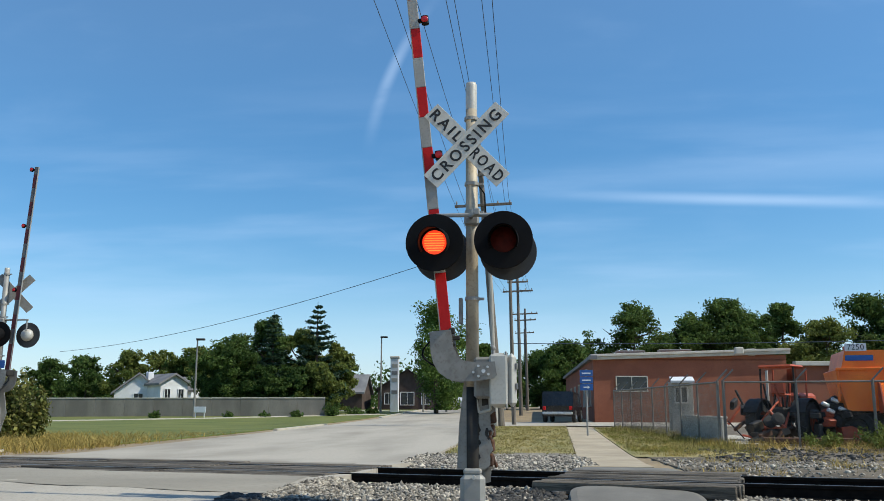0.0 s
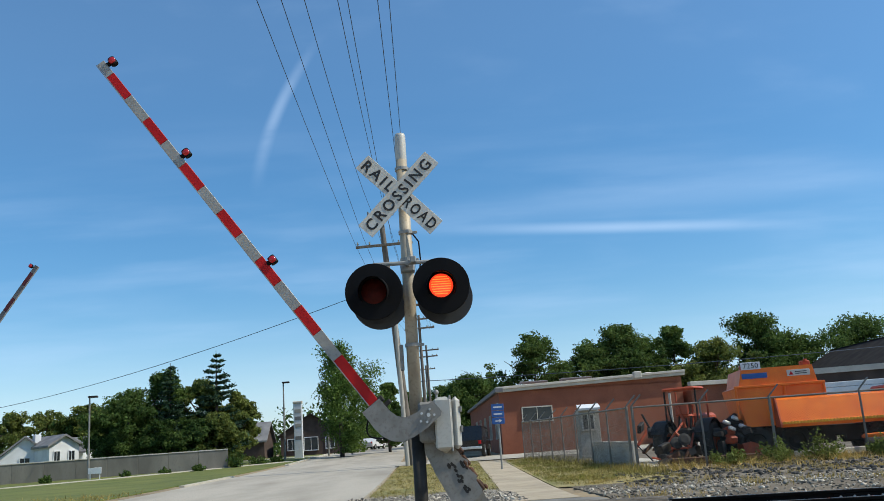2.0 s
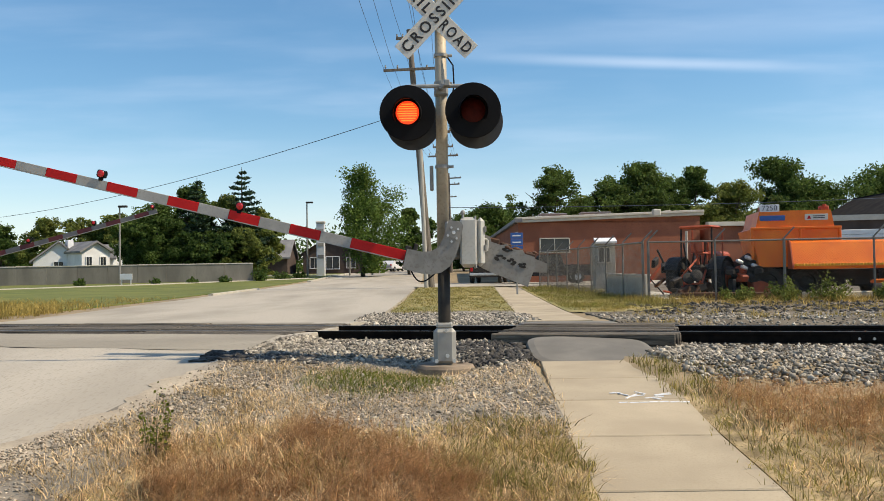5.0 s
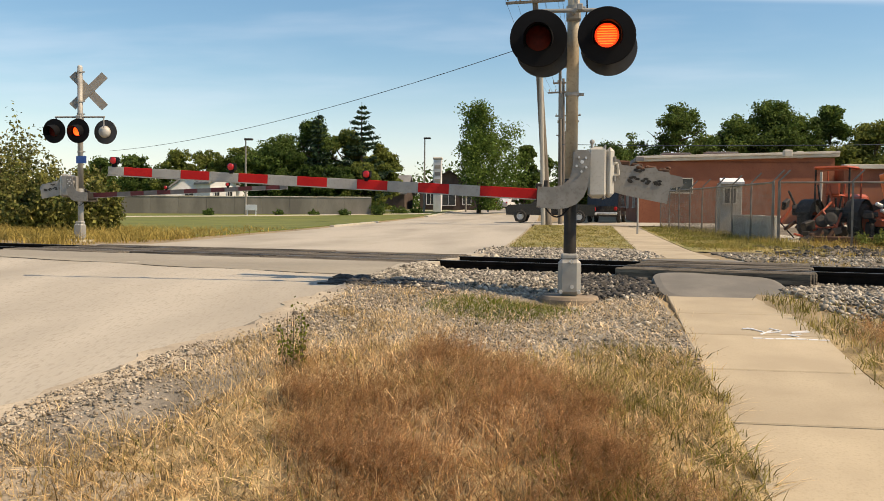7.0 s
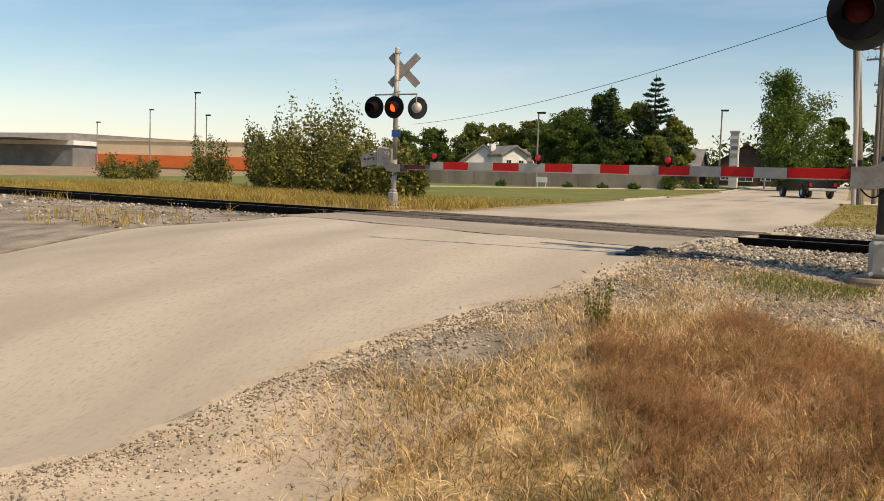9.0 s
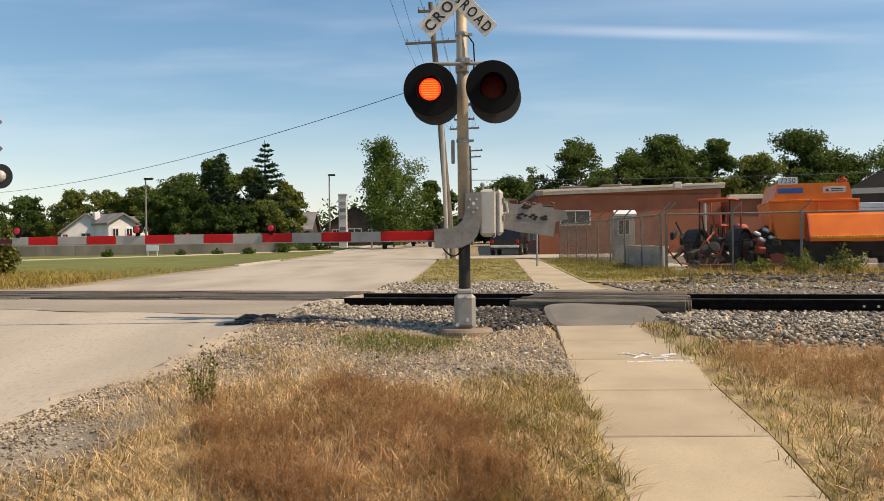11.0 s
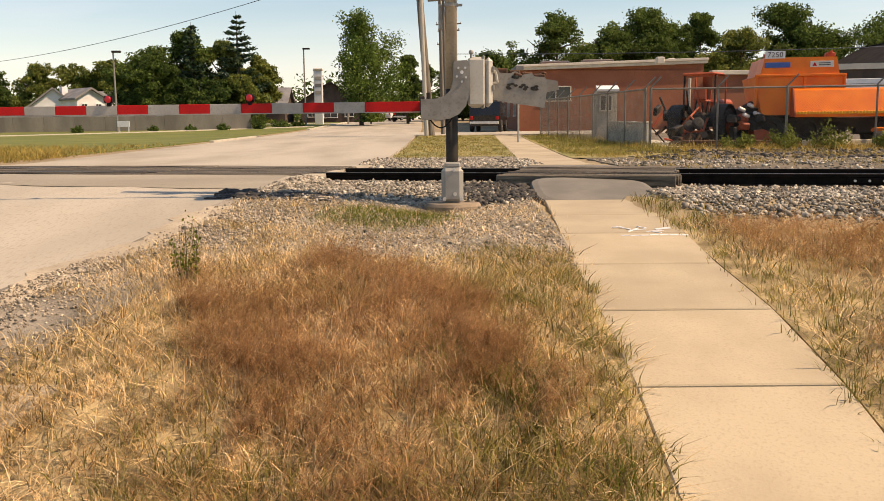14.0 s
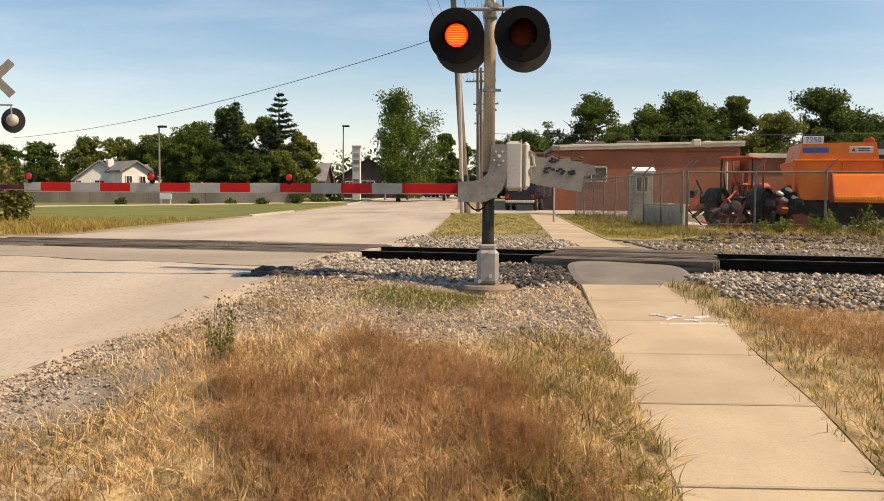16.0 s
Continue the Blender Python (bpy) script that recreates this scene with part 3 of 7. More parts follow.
asphalt_strip(-3.3, -1.36)
asphalt_strip(1.36, 2.0)
strip("side_street", steps((38, 46, 2)), lambda y: -1.7, lambda y: 60, ground_z, 0.03, M["road"], 12, 0.1, "pale asphalt side street beside the brick building", "road")
strip("lawn", steps((13, 60, 1.5), (60, 92, 4)), lambda y: -60, lambda y: road_left(y) - 0.9 - 0.9 * math.exp(-(y - 13) / 3), ground_z, 0.02, M["lawn"], 24, 0.1, "mown green lawn beside the road", "lawn")
strip("verge", steps((12.2, 38, 1)), lambda y: road_right(y) + 0.15, lambda y: 1.61 + (y - 8) * 0.036, ground_z, 0.02, M["verge"], 6, 0.1, "dry yellow-green grass verge between road and pavement", "grass verge")
strip("verge", steps((10.5, 34, 1)), lambda y: 2.93 + (y - 8) * 0.036, lambda y: 6.2 - 0.01 * y, ground_z, 0.015, M["verge"], 6, 0.1, "dry grass verge along the chain-link fence", "grass verge")
strip("gravel_shoulder", steps((-20, 2.2, 0.4)), lambda y: road_right(y) - 0.05, lambda y: road_right(y) + (1.15 if y < -2.5 else 2.3), ground_z, 0.006, M["gravel"], 6, 0.05, "grey gravel shoulder along the road", "gravel")
strip("road_edge_dirt", steps((-20, -0.8, 0.1)), lambda y: road_right(y) - 0.10 - 0.06 * math.sin(3.1 * y) - 0.05 * math.sin(7.7 * y) - 0.03 * math.sin(19 * y), lambda y: road_right(y) + 0.3, ground_z, 0.009, M["dirt"], 5, 0.004, "loose gravel and dirt spilling onto the road edge", "gravel")
strip("dirt_patch", steps((-14, -6.0, 0.4)), lambda y: road_right(y) + 0.25, lambda y: road_right(y) + 1.7, ground_z, 0.014, M["dirt"], 5, 0.05, "pale bare dirt beside the road", "dirt")
strip("gravel_bed", steps((-3.49, 2.6, 0.4)), lambda y: -1.6, lambda y: 1.0, ground_z, 0.012, M["gravel"], 6, 0.05, "loose grey gravel round the signal footing", "gravel")
strip("gravel_bed", steps((5.2, 12.6, 0.4)), lambda y: road_right(y) + 0.1, lambda y: 1.75, ground_z, 0.012, M["gravel"], 6, 0.05, "loose grey gravel beyond the tracks", "gravel")
strip("gravel_bed", steps((2.8, 14.0, 0.4)), lambda y: 3.3, lambda y: 24, ground_z, 0.010, M["yard"], 14, 0.05, "brown-grey gravel along the yard fence", "gravel")
strip("gravel_bed", steps((-6.0, 7.0, 0.5)), lambda y: -34, lambda y: road_left(y) - 0.05, ground_z, 0.010, M["gravel"], 14, 0.05, "gravel and dirt beside the road and rails", "gravel")
strip("yard", steps((17.6, 45, 2)), lambda y: 6.6, lambda y: 60, ground_z, 0.012, M["yard"], 14, 0.05, "gravel works yard behind the fence", "yard")


strip("yard_pad", steps((17.6, 25.6, 1)), lambda y: 6.45 - 0.06 * (y - 17.6), lambda y: 8.6, ground_z, 0.03, M["kerb"], 6, 0.06, "pale concrete pad inside the yard fence", "concrete pad")


# pavement slabs, near side and far side of the track
def slab_mesh(x0, x1, y0, y1, top, deep=0.12):
    bm = bmesh.new()
    g = 0.012
    pts = [(x0 + g, y0 + g), (x1 - g, y0 + g), (x1 - g, y1 - g), (x0 + g, y1 - g)]
    hi = [bm.verts.new((x, y, top(y))) for x, y in pts]
    lo = [bm.verts.new((x, y, top(y) - deep)) for x, y in pts]
    bm.faces.new(hi)
    for i in range(4):
        j = (i + 1) % 4
        bm.faces.new((hi[j], hi[i], lo[i], lo[j]))
    bmesh.ops.bevel(bm, geom=[e for e in bm.edges if all(v in hi for v in e.verts)], offset=0.008, segments=1, affect="EDGES")
    return bm


def pavement_z(y):
    """Top of the slabs: they flatten out before the ramp at the rails."""
    return float(np.interp(y, PROFILE_Y, PROFILE_Z)) + 0.01 - 0.09 * float(blend(y, -2.4, -0.3) * (1 - blend(y, 2.0, 5.0)))


def build_pavement(name, joints, left, width, label):
    root = empty(name, Matrix.Identity(4), label, "pavement", kind="structure")
    for a, b in zip(joints, joints[1:]):
        bm = slab_mesh(0, width, a, b, pavement_z)
        for v in bm.verts:
            v.co.x += left(v.co.y)
        part("slab", bm, M["concrete"], root)
    return root


near_joints = [0.12, -1.35, -2.6, -3.83, -5.0, -6.08, -7.2, -8.4, -9.6, -10.8, -12.0, -13.2]
build_pavement("pavement", near_joints[::-1], lambda y: float(np.interp(y, (-13, -6, -3.8, -0.5, 0.2), (0.98, 0.97, 0.92, 1.12, 1.16))), 1.22, "sunlit tan concrete pavement of jointed slabs")
build_pavement("pavement", [6.3 + 1.22 * k for k in range(26)], lambda y: 1.62 + (y - 8) * 0.036, 1.3, "tan concrete pavement continuing beyond the tracks")


def build_pavement_marks():
    root = empty("paint_marking", Matrix.Identity(4), "worn white paint marking on the pavement", "paint marking")
    rng = random.Random(8)

    def stroke(pts):
        bm = bmesh.new()
        hi = [bm.verts.new((x, y, pavement_z(y) + 0.004)) for x, y in pts]
        lo = [bm.verts.new((x, y, pavement_z(y) - 0.002)) for x, y in pts]
        bm.faces.new(hi)
        for i in range(len(pts)):
            j = (i + 1) % len(pts)
            bm.faces.new((hi[i], lo[i], lo[j], hi[j]))
        bmesh.ops.recalc_face_normals(bm, faces=bm.faces[:])
        part("stroke", bm, M["siding"], root)

    for k in range(7):
        a, y = 1.56 + 0.092 * k, -2.74 + 0.01 * math.sin(5 * k)
        stroke([(a, y), (a + 0.08, y + 0.004), (a + 0.08, y + 0.034), (a, y + 0.03)])
    for k in range(9):
        x, y = 1.62 + 0.055 * k + rng.uniform(-0.03, 0.03), rng.uniform(-2.6, -2.3)
        a, l = rng.choice((0.3, 0.9, 2.3)) + rng.uniform(-0.2, 0.2), rng.uniform(0.05, 0.12)
        c, q = math.cos(a), math.sin(a)
        stroke([(x - c * l - q * 0.01, y - q * l + c * 0.01), (x + c * l - q * 0.007, y + q * l + c * 0.007), (x + c * l + q * 0.007, y + q * l - c * 0.007), (x - c * l + q * 0.01, y - q * l - c * 0.01)])


build_pavement_marks()


# ---------------------------------------------------------------- the track
RAIL_SECTION = [(-0.07, 0), (0.07, 0), (0.07, 0.012), (0.012, 0.032), (0.012, 0.13), (0.036, 0.14), (0.036, 0.172), (0.028, 0.18), (-0.028, 0.18), (-0.036, 0.172), (-0.036, 0.14), (-0.012, 0.13), (-0.012, 0.032), (-0.07, 0.012)]


def build_rail(across, label):
    root = empty("rail", TRACK @ pose(0, across, RAIL_TOP - 0.18), label, "rail", "rails of the track", "structure")
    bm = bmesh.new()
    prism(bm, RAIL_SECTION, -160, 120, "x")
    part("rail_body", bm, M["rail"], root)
    bm = bmesh.new()
    box(bm, (-20, 0, 0.181), (280, 0.05, 0.004))
    part("running_surface", bm, M["railtop"], root)
    for x in (6.1, -17.5):
        bar = bmesh.new()
        box(bar, (x, -0.024, 0.085), (0.75, 0.022, 0.085), bevel=0.006)
        jb = part("joint_bar", bar, M["rail"], root)
        for k in range(4):
            bb = bmesh.new()
            rod(bb, (x - 0.28 + 0.187 * k, -0.03, 0.085), (x - 0.28 + 0.187 * k, -0.06, 0.085), 0.019, n=6)
            part("bolt", bb, M["bright"], jb)


build_rail(0.0, "near-black steel rail with polished head")
build_rail(GAUGE, "near-black steel rail with polished head")


def build_ties():
    bm = bmesh.new()
    box(bm, (0, 0, 0), (0.23, 2.6, 0.16), bevel=0.012)
    first = part("tie", bm, M["tie"])
    tagged(first, "creosoted timber tie under the rails", "railway tie", "ties of the track")
    spots = [-40 + 0.56 * k for k in range(110)]
    spots = [x for x in spots if not (-10.6 < x < -2.1) and not (0.65 < x < 3.55)]
    first.matrix_basis = TRACK @ pose(spots[0], GAUGE / 2, 0.105)
    for k, x in enumerate(spots[1:]):
        copy_thing(first, TRACK @ pose(x, GAUGE / 2 + 0.03 * math.sin(k * 2.1), 0.105, 0, 0, 0.8 * math.sin(k * 1.7)))


build_ties()


def build_crossing(name, x0, x1, label):
    root = empty(name, TRACK @ pose(0, 0, RAIL_TOP), label, "crossing planks", kind="structure")
    rng = random.Random(7)
    rows = [-0.60, -0.37, -0.145] + [0.165 + 0.2205 * k for k in range(6)] + [GAUGE + 0.145, GAUGE + 0.37, GAUGE + 0.60]
    for j, y in enumerate(rows):
        a, b = x0 + rng.uniform(-0.06, 0.06), x1 + rng.uniform(-0.06, 0.06)
        cuts = [a + (b - a) * k / max(1, round((b - a) / 2.7)) for k in range(max(1, round((b - a) / 2.7)) + 1)]
        for c, d in zip(cuts, cuts[1:]):
            bm = bmesh.new()
            box(bm, ((c + d) / 2, y, -0.077 + rng.uniform(-0.014, 0.006)), (d - c - 0.02, 0.200, 0.17), pose(0, 0, 0, rng.uniform(-2, 2), rng.uniform(-0.3, 0.3), rng.uniform(-0.25, 0.25)), 0.016)
            part("plank", bm, M["plank"], root)


build_crossing("road_crossing", -10.7, -2.25, "weathered timber crossing planks between the rails at the road")
build_crossing("pavement_crossing", 0.86, 3.45, "weathered timber crossing planks at the pavement")


def build_pad(name, cx, cy, half_x, half_y, z0, z1, label, mat):
    """A low rounded asphalt ramp from the pavement to the planks."""
    V, F, n = [], [], 40
    for ring, (k, lift) in enumerate(((1.06, -0.12), (1.0, 0.0), (0.9, 0.02), (0.0, 0.03))):
        for i in range(n):
            a = 2 * math.pi * i / n
            ca, sa = math.cos(a), math.sin(a)
            sx, sy = math.copysign(abs(ca) ** 0.45, ca), math.copysign(abs(sa) ** 0.45, sa)
            x, y = cx + half_x * k * sx, cy + half_y * k * sy + TRACK_SLOPE * (half_x * k * sx) * 0.5
            V.append((x, y, z0 + (z1 - z0) * (y - cy + half_y) / (2 * half_y) + lift))
    for r in range(3):
        for i in range(n):
            j = (i + 1) % n
            F.append((r * n + i, r * n + j, (r + 1) * n + j, (r + 1) * n + i))
    tagged(mesh_from(name, V, F, mat), label, "asphalt ramp", kind="structure")


build_pad("asphalt_ramp", 1.92, 0.86, 0.80, 0.84, 0.09, 0.32, "grey asphalt ramp up to the crossing planks", M["pad"])
build_pad("asphalt_ramp", 2.25, 5.55, 0.85, 0.75, 0.33, 0.28, "grey asphalt ramp beyond the crossing planks", M["pad"])
build_pad("asphalt_ramp", -2.35, 2.35, 0.42, 0.55, 0.20, 0.30, "broken asphalt corner beside the rails", M["pad"])


# ---------------------------------------------------------------- loose stones
def rocks(name, n, place, size, mat, label, seed, tall=0.75):
    """Many small rough stones in one object."""
    rng = np.random.default_rng(seed)
    bm = bmesh.new()
    bmesh.ops.create_icosphere(bm, subdivisions=1, radius=1.0)
    bm.verts.ensure_lookup_table()
    base = np.array([v.co for v in bm.verts])
    faces = np.array([[v.index for v in f.verts] for f in bm.faces])
    bm.free()
    P = place(rng, n)
    n = len(P)
    shape = base[None] * (1 + np.clip(rng.normal(0, 0.42, (n, len(base), 1)), -0.65, 0.8))
    shape = shape * rng.uniform(0.6, 1.25, (n, 1, 3)) * np.array([1, 1, tall])
    a = rng.uniform(0, 6.28, n)
    c, s = np.cos(a), np.sin(a)
    x = shape[..., 0] * c[:, None] - shape[..., 1] * s[:, None]
    y = shape[..., 0] * s[:, None] + shape[..., 1] * c[:, None]
    r = (size * np.clip(rng.lognormal(0, 0.35, n), 0.4, 1.7))[:, None]
    V = np.stack([P[:, 0:1] + x * r, P[:, 1:2] + y * r, P[:, 2:3] + shape[..., 2] * r], -1).reshape(-1, 3)
    F = (faces[None] + (np.arange(n) * len(base))[:, None, None]).reshape(-1, 3)
    ob = arrays_mesh(name, V, F3=F, mat=mat)
    tagged(ob, label, "stones", kind="stuff")


def scatter(x0, x1, y0, y1, keep=None, heap=0.0):
    def place(rng, n):
        x, y = rng.uniform(x0, x1, n), rng.uniform(y0, y1, n)
        ok = np.ones(n, bool) if keep is None else keep(x, y, rng)
        x, y = x[ok], y[ok]
        z = ground_z(x, y) + rng.uniform(0.004, 0.022, len(x))
        if heap:
            s = np.abs(off_track(x, y))
            z = z + heap * (1 - blend(s, 0.9, 2.6)) + rng.uniform(0, 0.02, len(x))
        return np.stack([x, y, z], 1)
    return place


def bed(a, b):
    """Within the ballast shoulder, a to b metres from the track's centre on the near side."""
    return lambda x, y, rng: (-off_track(x, y) > a) & (-off_track(x, y) < b + rng.uniform(-0.35, 0.35, len(x)))


rocks("ballast", 25000, scatter(2.6, 14, -4, 3, lambda x, y, r: bed(0.75, 4.3)(x, y, r) & (x > 2.6)), 0.0225, M["stone"], "pale grey crushed stone ballast along the rails", 1)
rocks("ballast", 1600, scatter(2.6, 3.5, -1.2, 3, bed(0.75, 2.7)), 0.028, M["stone"], "pale grey crushed stone ballast along the rails", 11)
rocks("ballast", 8500, scatter(-2.6, 1.0, -0.3, 3.2, bed(0.75, 3.3), 0.03), 0.022, M["stone"], "pale grey crushed stone ballast beside the signal", 2)
rocks("ballast", 1500, scatter(0.20, 1.05, 0.0, 1.9, None, 0.05), 0.032, M["blackstone"], "near-black ballast stones beside the asphalt ramp", 3)
rocks("ballast", 3200, scatter(-2.2, 14, -1, 5.5, lambda x, y, r: (np.abs(off_track(x, y)) < 0.7) & ((x < 0.65) | (x > 3.5))), 0.026, M["stone"], "crushed stone between the rails", 5)
rocks("ballast", 10000, scatter(-1.9, 1.9, 4.9, 12.6, lambda x, y, r: (off_track(x, y) > 0.8) & (off_track(x, y) < 7.5 - r.exponential(1.2, len(x)))), 0.028, M["stone"], "pale crushed stone beyond the rails", 6)
rocks("ballast", 12000, scatter(3.3, 16, 1, 13, lambda x, y, r: (off_track(x, y) > 0.8) & (off_track(x, y) < 7.5 - r.exponential(1.8, len(x)))), 0.026, M["stone"], "pale crushed stone beyond the rails", 7)
rocks("gravel", 44000, scatter(-3.6, 0.98, -3.9, 0.5, lambda x, y, r: (x > np.interp(y, ROAD_Y, ROAD_R) + r.uniform(0, 0.5, len(x))) & (r.uniform(size=len(x)) < 0.55 + 0.3 * np.sin(4 * x + 1) * np.sin(5 * y))), 0.0105, M["pebble"], "fine grey gravel round the signal footing", 8)
rocks("gravel", 500, scatter(-3.2, 0.9, -3.6, 0.0, lambda x, y, r: x > np.interp(y, ROAD_Y, ROAD_R) + 0.2), 0.022, M["stone"], "scattered larger pale stones in the gravel", 28)
rocks("gravel", 42000, scatter(-5.4, -2.2, -10, -3.4, lambda x, y, r: (x > np.interp(y, ROAD_Y, ROAD_R) + 0.02) & (x < np.interp(y, ROAD_Y, ROAD_R) + 0.35 + r.exponential(0.4, len(x)))), 0.0085, M["pebble"], "loose gravel along the road edge", 9)


def road_bank(rng, n):
    """Stones heaped against the road's edge beside the rails."""
    y = rng.uniform(-0.3, 2.75, n)
    x = np.interp(y, ROAD_Y, ROAD_R) + rng.exponential(0.28, n) - 0.10
    top = road_z(x, y) - 0.02
    f = np.clip((x - np.interp(y, ROAD_Y, ROAD_R)) / 0.7, 0, 1)
    return np.stack([x, y, top * (1 - f) + ground_z(x, y) * f], 1)


rocks("ballast", 3600, road_bank, 0.022, M["stone"], "grey stones heaped against the road edge", 21)


# Black chunks follow the line of the signal's shadow: part rubble, part painted shade.
def rubble(rng, n):
    x, y = rng.uniform(-3.0, -1.5, n), rng.uniform(-0.5, 1.0, n)
    ok = np.abs(y - (0.15 - 0.28 * (x + 2.4))) < 0.42
    x, y = x[ok], y[ok]
    on = x < np.interp(y, ROAD_Y, ROAD_R)
    return np.stack([x, y, np.where(on, road_z(x, y), ground_z(x, y)) + 0.01], 1)


rocks("asphalt_rubble", 620, rubble, 0.055, M["blackstone"], "black chunks for broken asphalt and the signal's shadow on stones", 22, 0.3)
rocks("gravel", 4500, scatter(-30, -9.8, -5, 7.5, lambda x, y, r: (x < np.interp(y, ROAD_LY, ROAD_L)) & (-off_track(x, y) > 0.8) & (-off_track(x, y) < 7)), 0.03, M["stone"], "stones between the road edge and the rails", 10)


# ---------------------------------------------------------------- crossing signal
ARM_KEYS = [(0, 84.2), (0.5, 80.3), (1, 69.6), (1.5, 62.3), (2, 54.2), (2.5, 47.4), (3, 40.0), (3.5, 32.6), (4, 24.8), (4.2, 22.0), (6.3, 6.4), (6.5, 5.2), (7, 2.8), (7.5, 1.1), (8, 0.2), (8.4, 0.0), (16, 0.0)]
MOVES = []


def text_part(name, words, size, mat, parent, m, spacing=1.0, label="", width=0.0, bold=0.0):
    cu = bpy.data.curves.new(name, "FONT")
    cu.body, cu.size, cu.extrude, cu.space_character = words, size, 0.002, spacing
    cu.align_x, cu.align_y = "CENTER", "CENTER"
    cu.offset = bold
    cu.resolution_u = 3
    tmp = bpy.data.objects.new(name, cu)
    scene.collection.objects.link(tmp)
    me = bpy.data.meshes.new_from_object(tmp.evaluated_get(bpy.context.evaluated_depsgraph_get()))
    bpy.data.objects.remove(tmp)
    if width:
        xs = [v.co.x for v in me.vertices]
        k, mid = width / (max(xs) - min(xs)), (max(xs) + min(xs)) / 2
        for v in me.vertices:
            v.co.x = (v.co.x - mid) * k
    me.materials.clear()
    me.materials.append(mat)
    ob = new(name, me)
    ob.parent = parent
    ob.matrix_basis = m
    return tagged(ob, label)


def build_flasher(parent, m, lit_first, facing=True):
    """One round flashing lamp on a black backing disc, its hood to the front (-y)."""
    bm = bmesh.new()
    to_front = m @ Matrix.Rotation(radians(90), 4, "X")      # z of the turned form points to -y
    R = 0.325
    lathe(bm, [(0.0, -0.012), (R, -0.012), (R + 0.006, -0.004), (R, 0.008), (0.15, 0.010), (0.148, 0.0)], 40, to_front)
    # The rear disc is black too; its grey holds the sun on its edge.
    disc = part("backing_disc", bm, M["black"] if facing else M["hood"], parent, "black round backing disc" if facing else "round backing disc, sunlit grey put into its colour")
    bm = bmesh.new()
    lathe(bm, [(0.155, -0.01), (0.165, -0.05), (0.14, -0.12), (0.07, -0.16), (0.0, -0.165)], 24, to_front)
    part("lamp_housing", bm, M["silver"] if not facing else M["hood"], parent, "rounded metal lamp housing", True)
    # hood: a sloping sleeve open below, cut away at the front
    bm = bmesh.new()
    n = 28
    for inner, r0, r1 in ((False, 0.172, 0.164), (True, 0.164, 0.156)):
        rows = []
        for k in range(n + 1):
            a = radians(-125 + 250 * k / n)
            depth = 0.33 * (0.42 + 0.58 * (0.5 + 0.5 * math.cos(a)))
            p = (r0 * math.sin(a), r0 * math.cos(a))
            q = (r1 * math.sin(a), r1 * math.cos(a) - 0.05)
            rows.append((bm.verts.new(m @ Vector((p[0], -0.01, p[1]))), bm.verts.new(m @ Vector((q[0], -0.01 - depth, q[1])))))
        for (a0, a1), (b0, b1) in zip(rows, rows[1:]):
            bm.faces.new((a0, b0, b1, a1) if not inner else (a0, a1, b1, b0))
    part("hood", bm, M["black"], parent, "black sun hood", True)
    bm = bmesh.new()
    lathe(bm, [(0.146, 0.004), (0.12, 0.012), (0.06, 0.02), (0.0, 0.022)], 28, to_front)
    lens = part("lens", bm, M["lens"], parent, "dark red glass lens", True)
    if lit_first is None:
        return
    bm = bmesh.new()
    lathe(bm, [(0.138, -0.004), (0.11, 0.008), (0.06, 0.014), (0.0, 0.016)], 28, Matrix.Rotation(radians(90), 4, "X"))
    glow = part("light", bm, M["glow"], parent, "lit red light with horizontal ribs", True)
    for k in range(8):
        z = -0.098 + 0.028 * k
        half = math.sqrt(max(0.0, 0.125 ** 2 - z * z)) * 0.93
        bm = bmesh.new()
        box(bm, (0, -0.0165 + 0.55 * z * z, z), (2 * half, 0.004, 0.010))
        part("rib", bm, M["glowbar"], glow)
    front, back = m @ Matrix.Translation((0, -0.014, 0)), m @ Matrix.Translation((0, 0.06, 0))
    rows = []
    switches = sorted([0.5 + 1.208 * k for k in range(14)] + [1.12 + 1.208 * k for k in range(14)])
    state = lit_first
    rows.append((0.0, front if state else back))
    for s in switches:
        if s > 15.9:
            break
        at = s + 0.06 if state else s        # a filament dies a little after the other one lights
        rows.append((at - 0.0334, front if state else back))
        state = not state
        rows.append((at, front if state else back))
    rows.append((16.0, front if state else back))
    MOVES.append((glow, rows))


def crossbuck_blade(parent, m, words, label):
    bm = bmesh.new()
    box(bm, (0, 0, 0), (1.22, 0.006, 0.225), bevel=0.002)
    for v in bm.verts:
        v.co = m @ v.co
    blade = part("sign_blade", bm, M["sign"] if words else M["plate"], parent, label)
    for txt, x, wide in words:
        text_part("lettering", txt, 0.19, M["letter"], blade, m @ pose(x, -0.006, -0.008, 90, 0, 0), 1.35, "black lettering " + txt, wide, 0.0035)


